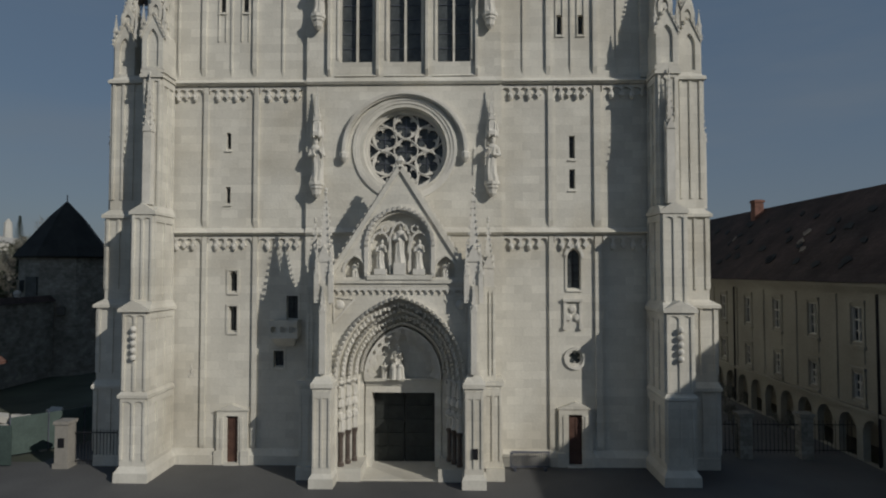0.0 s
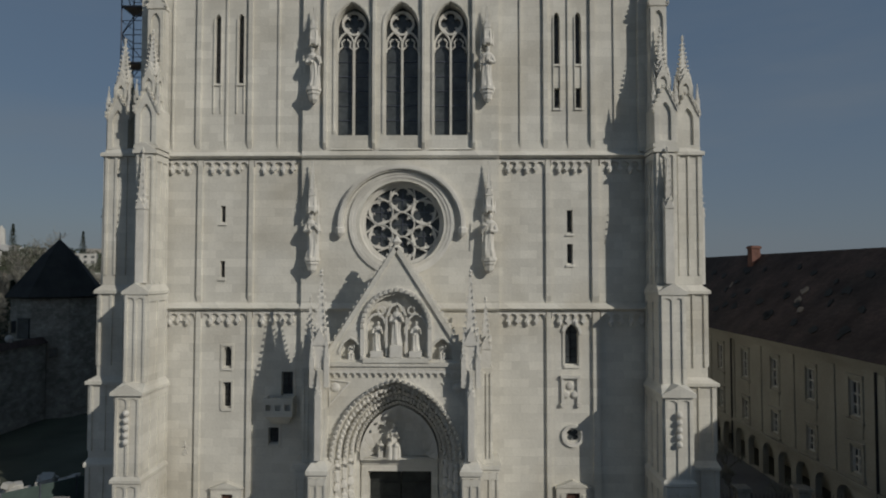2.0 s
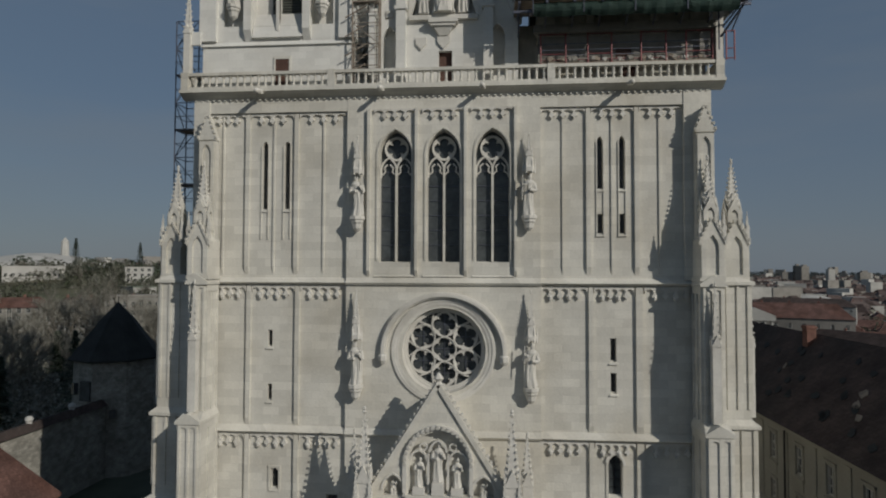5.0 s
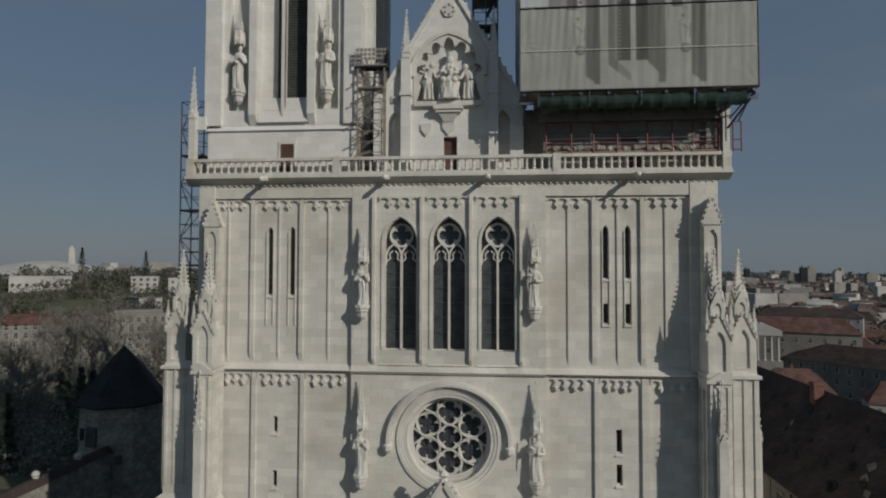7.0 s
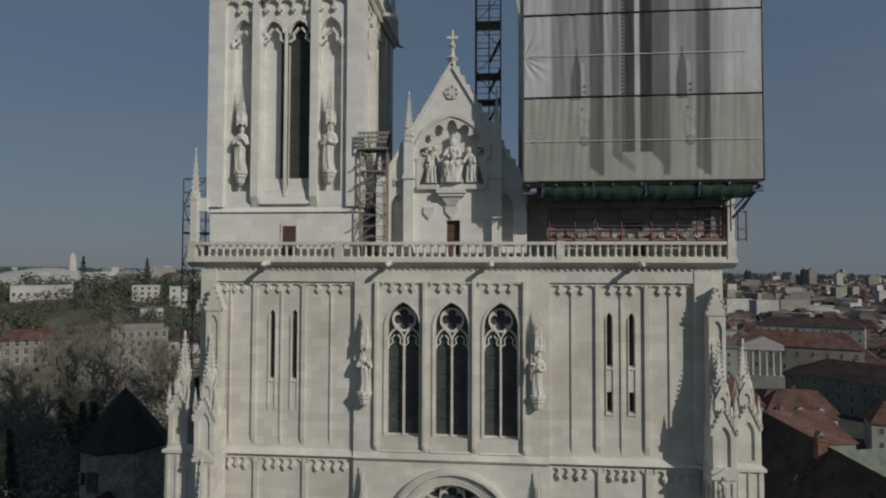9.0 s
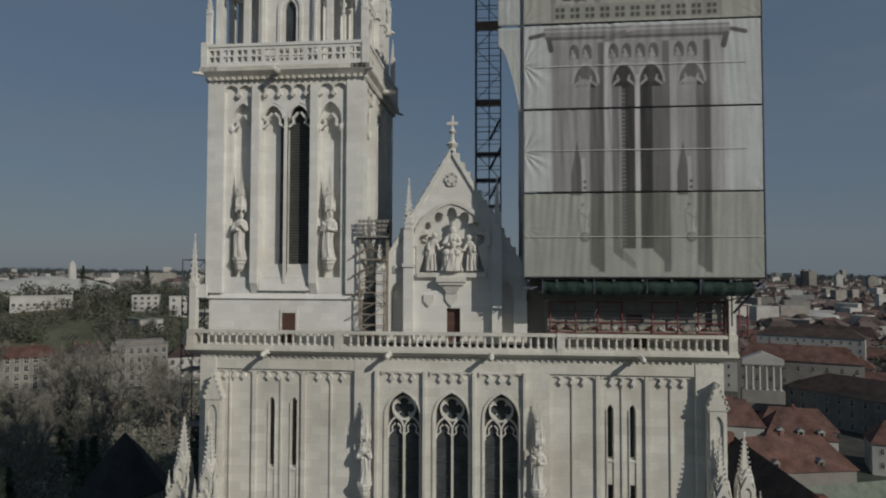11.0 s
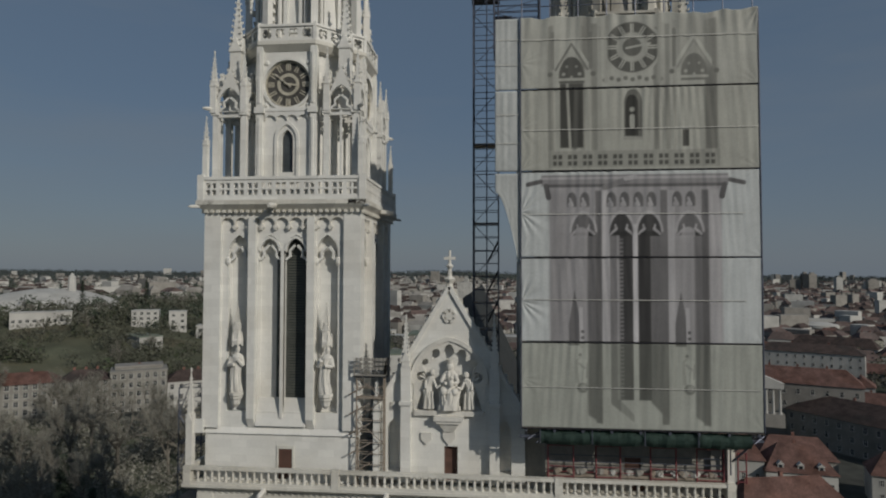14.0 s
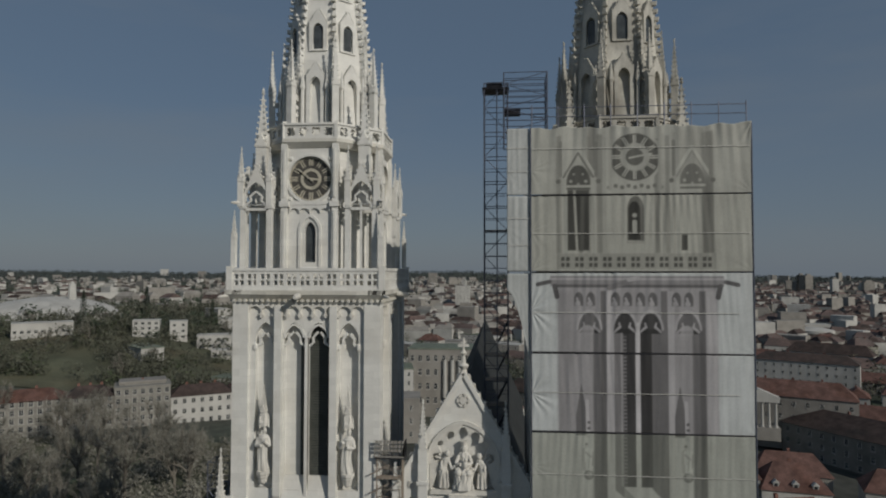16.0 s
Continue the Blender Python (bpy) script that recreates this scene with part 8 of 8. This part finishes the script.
house(258, 462, -38, 58, 16, 10, 7, PALEPL, ROOFDARK, "long white house with a dark roof", 2, 14, -15, chimneys=2)
house(64, 76, 18, 26, 13, 4.0, 4.5, PLASTER, COPPERM, "low house with a green sheet metal roof", 1, 5, -3, chimneys=0)
round_hall = thing("round_hall", "pale round exhibition hall ringed by columns", "building", (306, 588, -15))
part("drum", lathe(bmesh.new(), [(14.5, -2), (14.5, 14)], 40), PLASTER, round_hall)
part("roof", lathe(bmesh.new(), [(18.5, 13.4), (18.5, 16), (17.5, 16.3), (10, 18), (0.5, 18.6)], 40), PALEPL, round_hall)
pillar_mesh = mesh_of("column", lathe(bmesh.new(), [(0.9, 0), (0.75, 1), (0.7, 12.6), (1.0, 13.4)], 8), PALEPL)
for i in range(26):
    a = 2 * math.pi * i / 26
    part("column", pillar_mesh, None, round_hall).location = (17.2 * math.cos(a), 17.2 * math.sin(a), 0)
part("steps", lathe(bmesh.new(), [(20, -3), (20, -0.5), (19, 0)], 40), PLASTER, round_hall)
house(-21, 224, 0, 30, 18, 25, 0, PLASTER, COPPERM, "grey corner bank building with a flat green roof", 4, 9, 0, win=(1.4, 2.4), chimneys=0)
for i in range(6):
    c = part("pilaster_column", lathe(bmesh.new(), [(0.8, 5), (0.7, 20), (0.9, 20.6)], 8, Matrix.Translation((-20.5 + 3.1 * i, 214.4, 0))), PALEPL)
    tagged(c, "tall grey stone column on a bank's front", "column", "bank columns")
house(-42, 205, 12, 18, 14, 19, 0, PALEPL, COPPERM, "pale apartment block with rows of balconies", 5, 5, 0, chimneys=1)
house(-56, 930, 0, 22, 18, 34, 0, PALEPL, PALEPL, "white slab tower block", 6, 4, 0, chimneys=0)

for x, y, r, w, h, k in ((96, 168, -12, 22, 9, 0), (78, 176, 70, 20, 10, 0), (122, 150, -20, 24, 9, 0), (150, 140, -30, 26, 9, 0), (172, 165, -50, 24, 10, 2), (58, 172, 10, 20, 8, 2), (186, 205, -40, 28, 11, 0), (160, 240, -30, 26, 10, 0), (196, 250, -25, 24, 9, 0)):
    house(x, y, r, w, 12, h, 5.5, rnd.choice((PALEPL, PLASTER)), (ROOFRED, ROOFRED, ROOFDARK)[k], "town house with a tiled roof near the palace", 2, 5, land(x, y), dormers=k and 2)
rnd = random.Random(21)
spots = []


def free(x, y, r):
    if any((x - a) ** 2 + (y - c) ** 2 < (r + q) ** 2 for a, c, q in spots):
        return False
    spots.append((x, y, r))
    return True


for o in [o for o in scene.objects if o.get("category") == "house" and not o.parent]:
    spots.append((o.matrix_world.translation.x, o.matrix_world.translation.y, 20))
MEADOWS = ((-196, 238, 17), (-218, 252, 14), (-146, 268, 16), (-132, 278, 12), (-262, 276, 15), (-214, 300, 10), (-168, 300, 13))
spots += [(-345, 385, 75)] + list(MEADOWS) + [(100, 208, 14), (147, 198, 34), (178, 330, 30)]
LABELS = {0: "plastered town house with a red tiled roof", 1: "plain pale block with a flat roof", 2: "town house with a brown tiled roof"}
made = 0
while made < 140:
    y = rnd.uniform(150, 620)
    side = rnd.random()
    x = rnd.uniform(0.24, 0.75) * y + 20 if side < 0.72 else rnd.uniform(-0.3, 0.1) * y if side < 0.86 else rnd.uniform(-1.0, -0.45) * y
    if x < -60 and (y < 235 or abs(x / y + 0.83) < 0.09):
        continue
    if x < -60 and rnd.random() < 0.35:
        made += 0.05
        continue
    if not free(x, y, 13):
        made += 0.02
        continue
    k = 0 if x > 0 and rnd.random() < 0.7 else 1 if x < -60 else rnd.choice((0, 1, 2))
    if k == 1:
        house(x, y, rnd.uniform(-40, 40), rnd.uniform(12, 26), 12, rnd.uniform(8, 17) * (0.6 if x < -60 else 1), 0, rnd.choice((PALEPL, PALEPL, PLASTER)), rnd.choice((PLASTER, COPPERM, PALEPL)), LABELS[1], 3, 4, land(x, y), chimneys=0)
    else:
        house(x, y, rnd.choice((-30, -22, 60, 10)) + rnd.uniform(-8, 8), rnd.uniform(14, 28), rnd.uniform(10, 13), rnd.uniform(6, 12), rnd.uniform(4, 6), rnd.choice((PALEPL, PLASTER, OCHRE)), rnd.choice((ROOFRED, ROOFFAR)) if k == 0 else ROOFDARK, LABELS[k], 2, 4, land(x, y), chimneys=rnd.choice((0, 1, 2)))
    made += 1

# the far town, too small to pick apart
far_w, far_p, far_r, far_d = (bmesh.new() for _ in range(4))
for i in range(4200):
    y = 520 + 2100 * rnd.random() ** 1.5
    x = rnd.uniform(-0.9, 0.85) * y
    if x < -0.25 * y and rnd.random() < 0.72:
        continue
    w, d, h = rnd.uniform(8, 26), rnd.uniform(8, 15), rnd.uniform(7, 15)
    if rnd.random() < 0.05:
        h, w = rnd.uniform(16, 28), rnd.uniform(14, 34)
    z = land(x, y)
    m = pose(x, y, z, 0, 0, rnd.uniform(-45, 45))
    box(far_w if rnd.random() < 0.4 else far_p, -w / 2, w / 2, -d / 2, d / 2, -3, h, m)
    if h < 16:
        b = far_r if rnd.random() < (0.55 if x > 0 else 0.12) else far_p if x < 0 and rnd.random() < 0.6 else far_d
        vs = [b.verts.new(m @ Vector(c)) for c in ((-w / 2, -d / 2, h), (w / 2, -d / 2, h), (w / 2, d / 2, h), (-w / 2, d / 2, h), (-w / 2 + 3, 0, h + 4), (w / 2 - 3, 0, h + 4))]
        for f in ((0, 1, 5, 4), (1, 2, 5), (2, 3, 4, 5), (3, 0, 4)):
            b.faces.new([vs[i] for i in f])
for i in range(26):
    y = rnd.uniform(1900, 3600)
    x = rnd.uniform(0.42, 0.85) * y if i % 3 else rnd.uniform(-0.6, 0.3) * y
    w, h = rnd.uniform(18, 45), rnd.uniform(25, 48)
    box(far_w if i % 4 == 0 else far_p, -w / 2, w / 2, -8, 8, -3, h, pose(x, y, land(x, y), 0, 0, rnd.uniform(-40, 40)))
far = thing("distant_town", "far town of pale blocks and red roofs up to the horizon", "town", kind="stuff")
for nm, b, mat in (("pale_walls", far_p, PLASTER), ("white_walls", far_w, PALEPL), ("red_roofs", far_r, ROOFFAR), ("brown_roofs", far_d, ROOFDARK)):
    part(nm, b, mat, far)
tower_a = thing("tower_block", "dark glass office tower on the skyline", "tower", group="skyline towers")
for i, (x, y, w, h) in enumerate(((905, 1900, 17, 56), (940, 1930, 22, 54), (965, 1830, 18, 46), (742, 1900, 13, 52), (1085, 1880, 30, 36), (1130, 1960, 44, 32), (1205, 1930, 26, 38), (700, 1780, 50, 24))):
    o = tower_a if i == 0 else thing("tower_block", "pale concrete tower block on the skyline", "tower", group="skyline towers")
    part("shaft", boxes((-w / 2, w / 2, -8, 8, -5, h)), PANE if i in (0, 3) else PALEPL if i in (2, 5, 6) else PLASTER, o)
    part("roof_house", boxes((-w / 4, w / 4, -5, 5, h, h + 5)), PLASTER, o)
    o.location = (x, y, land(x, y))


# ---------------- trees ----------------
def limb_mesh(seed, h=13.0, spread=0.5):
    """A bare tree: tapered trunk, forking limbs, and a crown of fine twigs."""
    rnd = random.Random(seed)
    wood, twig = bmesh.new(), bmesh.new()

    def cone(a, b, r0, r1):
        d = b - a
        q = d.to_track_quat("Z", "Y").to_matrix().to_4x4()
        n = 5
        lo = [wood.verts.new(a + (q @ Vector((r0 * math.cos(2 * math.pi * i / n), r0 * math.sin(2 * math.pi * i / n), 0)))) for i in range(n)]
        hi = [wood.verts.new(b + (q @ Vector((r1 * math.cos(2 * math.pi * i / n), r1 * math.sin(2 * math.pi * i / n), 0)))) for i in range(n)]
        for i in range(n):
            wood.faces.new((lo[i], lo[(i + 1) % n], hi[(i + 1) % n], hi[i]))

    def grow(a, d, length, r, level):
        b = a + d * length
        cone(a, b, r, r * 0.65)
        if level >= 3:
            for k in range(5):
                e = (d + Vector((rnd.uniform(-1, 1), rnd.uniform(-1, 1), rnd.uniform(-0.4, 0.9)))).normalized()
                p = a + d * length * rnd.uniform(0.2, 1)
                q = p + e * rnd.uniform(0.6, 1.5)
                s = Vector((rnd.uniform(-1, 1), rnd.uniform(-1, 1), rnd.uniform(-1, 1))).normalized() * 0.035
                twig.faces.new([twig.verts.new(c) for c in (p - s, p + s, q)])
                for j in range(2):
                    f = (e + Vector((rnd.uniform(-1, 1), rnd.uniform(-1, 1), rnd.uniform(-0.5, 0.8)))).normalized()
                    g = p + (q - p) * rnd.uniform(0.3, 0.9)
                    twig.faces.new([twig.verts.new(c) for c in (g - s * 0.7, g + s * 0.7, g + f * rnd.uniform(0.4, 0.9))])
        if level < 4:
            for k in range(3 if level else 5):
                a2 = rnd.uniform(0, 2 * math.pi) + k * 2.1
                tilt = rnd.uniform(0.3, 0.8) * (1 if level else 1.1)
                side = d.orthogonal().normalized()
                side = Matrix.Rotation(a2, 3, d) @ side
                nd = (d * math.cos(tilt) + side * math.sin(tilt) + Vector((0, 0, 0.18))).normalized()
                start = a + d * length * (rnd.uniform(0.55, 1.0) if k else 1.0)
                grow(start, nd, length * rnd.uniform(0.55, 0.78), r * 0.55, level + 1)

    grow(Vector((0, 0, -0.3)), Vector((rnd.uniform(-0.05, 0.05), rnd.uniform(-0.05, 0.05), 1)).normalized(), h * 0.34, h * 0.02, 0)
    return mesh_of("trunk", wood, BARK), mesh_of("crown", twig, TWIGS)


def conifer_mesh(seed, h=14.0):
    rnd = random.Random(seed)
    wood, leaf = bmesh.new(), bmesh.new()
    lathe(wood, [(h * 0.018, -0.3), (h * 0.012, h * 0.5), (0.02, h * 0.98)], 6)
    for i in range(1500):
        t = rnd.random() ** 0.8
        z = h * (0.08 + 0.92 * t)
        R = (1 - t) * h * 0.23 * (0.75 + 0.25 * math.sin(z * 4.5)) + 0.1
        a = rnd.uniform(0, 2 * math.pi)
        q = R * rnd.uniform(0.35, 1.05)
        c = Vector((q * math.cos(a), q * math.sin(a), z - q * 0.25))
        out = Vector((math.cos(a), math.sin(a), -0.35)) * rnd.uniform(0.35, 0.8)
        s = Vector((-math.sin(a), math.cos(a), rnd.uniform(-0.3, 0.3))) * rnd.uniform(0.15, 0.32)
        leaf.faces.new([leaf.verts.new(v) for v in (c - s, c + s, c + out)])
    return mesh_of("trunk", wood, BARK), mesh_of("crown", leaf, NEEDLES)


bare = [limb_mesh(s, h) for s, h in ((1, 15), (2, 18), (3, 12), (4, 16))]
firs = [conifer_mesh(s, h) for s, h in ((1, 14), (2, 19), (3, 11))]


def plant(kind, meshes, x, y, scale, rot, label, group):
    o = thing(kind, label, "tree", (x, y, land(x, y)), group)
    o.rotation_euler.z, o.scale = rot, (scale,) * 3
    part("trunk", meshes[0], None, o)
    part("crown", meshes[1], None, o)


rnd = random.Random(31)
for i in range(28):
    u = rnd.random() ** 1.1
    y = 52 + 106 * u
    x = -50 - (y - 45) * 0.3 - rnd.uniform(0, 1) * (45 + (y - 55) * 0.45)
    plant("bare_tree", rnd.choice(bare), x, y, rnd.uniform(0.85, 1.2) * (1.35 if y > 95 else 1.0), rnd.uniform(0, 6.28), "bare brown deciduous tree in early spring", "park trees")
for x, y, s in ((-68, 62, 1.0), (-63, 52, 0.85), (-74, 50, 1.1), (-40, 46, 0.95), (-43, 50, 1.1), (-36, 52, 1.0), (-90, 84, 1.15), (-30, 60, 0.9)):
    plant("fir_tree", rnd.choice(firs), x, y, s, rnd.uniform(0, 6.28), "dark green conifer behind the old wall", "park conifers")
for i in range(60):
    y = rnd.uniform(230, 420)
    x = rnd.uniform(-0.95, -0.42) * y
    if math.hypot(x + 345, y - 385) < 58 or not free(x, y, 3):
        continue
    if rnd.random() < 0.4:
        plant("fir_tree", rnd.choice(firs), x, y, rnd.uniform(0.8, 1.4), rnd.uniform(0, 6.28), "dark green conifer on the villa hill", "hill trees")
    else:
        plant("bare_tree", rnd.choice(bare), x, y, rnd.uniform(0.7, 1.1), rnd.uniform(0, 6.28), "bare brown tree on the villa hill", "hill trees")
for x, y, s in ((22, 6, 0.2), (24.5, 8, 0.24), (27, 5, 0.2), (26, 12, 0.26), (23, 14, 0.24)):
    plant("shrub", rnd.choice(bare), x, y, s, rnd.uniform(0, 6.28), "low bare shrub in the palace garden", "garden shrubs")

# far woods: clumps of small leaves
def clumps(name, n, where, mat, size, label):
    b_v, b_f = [], []
    for i in range(n):
        x, y = where()
        if any(math.hypot(x - a, y - c) < q for a, c, q in MEADOWS) and rnd.random() < 0.93:
            continue
        z = land(x, y)
        s = size * rnd.uniform(0.6, 1.3)
        for k in range(64):
            a, t = rnd.uniform(0, 6.28), rnd.random()
            q = s * 0.5 * math.sqrt(max(0.05, 1 - (t * 1.6 - 0.7) ** 2)) * rnd.uniform(0.5, 1.1)
            c = Vector((x + q * math.cos(a), y + q * math.sin(a), z + s * (0.1 + t)))
            for _ in range(3):
                b_v.append(c + Vector((rnd.uniform(-1, 1), rnd.uniform(-1, 1), rnd.uniform(-1, 1))) * s * 0.115)
            b_f.append((len(b_v) - 3, len(b_v) - 2, len(b_v) - 1))
    me = bpy.data.meshes.new(name)
    me.from_pydata([tuple(v) for v in b_v], [], b_f)
    me.materials.append(mat)
    tagged(new(name, me), label, "trees", kind="stuff")


clumps("hill_trees", 2300, lambda: (lambda y: (rnd.uniform(-1.05, -0.28) * y, y))(225 + 575 * rnd.random() ** 1.5), BUDS, 6.5, "grey brown budding trees between villas")
clumps("town_trees", 2600, lambda: (lambda y: (rnd.uniform(-0.9, 0.85) * y, y))(300 + 2500 * rnd.random() ** 1.5), BUDS, 9, "grey brown street trees between the houses")
clumps("dark_conifers", 1500, lambda: (lambda y: (rnd.uniform(-0.95, 0.1) * y, y))(300 + 1500 * rnd.random()), NEEDLES, 9, "dark conifers among the far houses")
clumps("far_woods", 5200, lambda: (lambda y: (rnd.uniform(-0.95, 0.95) * y, y))(rnd.uniform(2100, 4700)), FARWOOD, 15, "dark woods on the far low hills")
clumps("green_shrubs", 500, lambda: (lambda y: (rnd.uniform(-1.05, -0.28) * y, y))(225 + 475 * rnd.random() ** 1.4), SPRING, 5.0, "fresh green shrubs and hedges between villas")
clumps("undergrowth", 900, lambda: (lambda y: (-50 - (y - 45) * 0.3 - rnd.random() * (45 + (y - 55) * 0.45), y))(rnd.uniform(46, 158)), TWIGS, 3.2, "grey brown shrubs under the bare trees")
grid_sheet("lawn", GRASS, -190, -47.5, 42, 158, 30, 26, lambda x, y: land(x, y) + 0.12, "thin brown green grass of the park under bare trees", "lawn")

grid_sheet("lawn", GRASS, -340, -90, 212, 330, 30, 26, lambda x, y: land(x, y) + 0.35, "green and brown grass slope below the villas", "lawn")
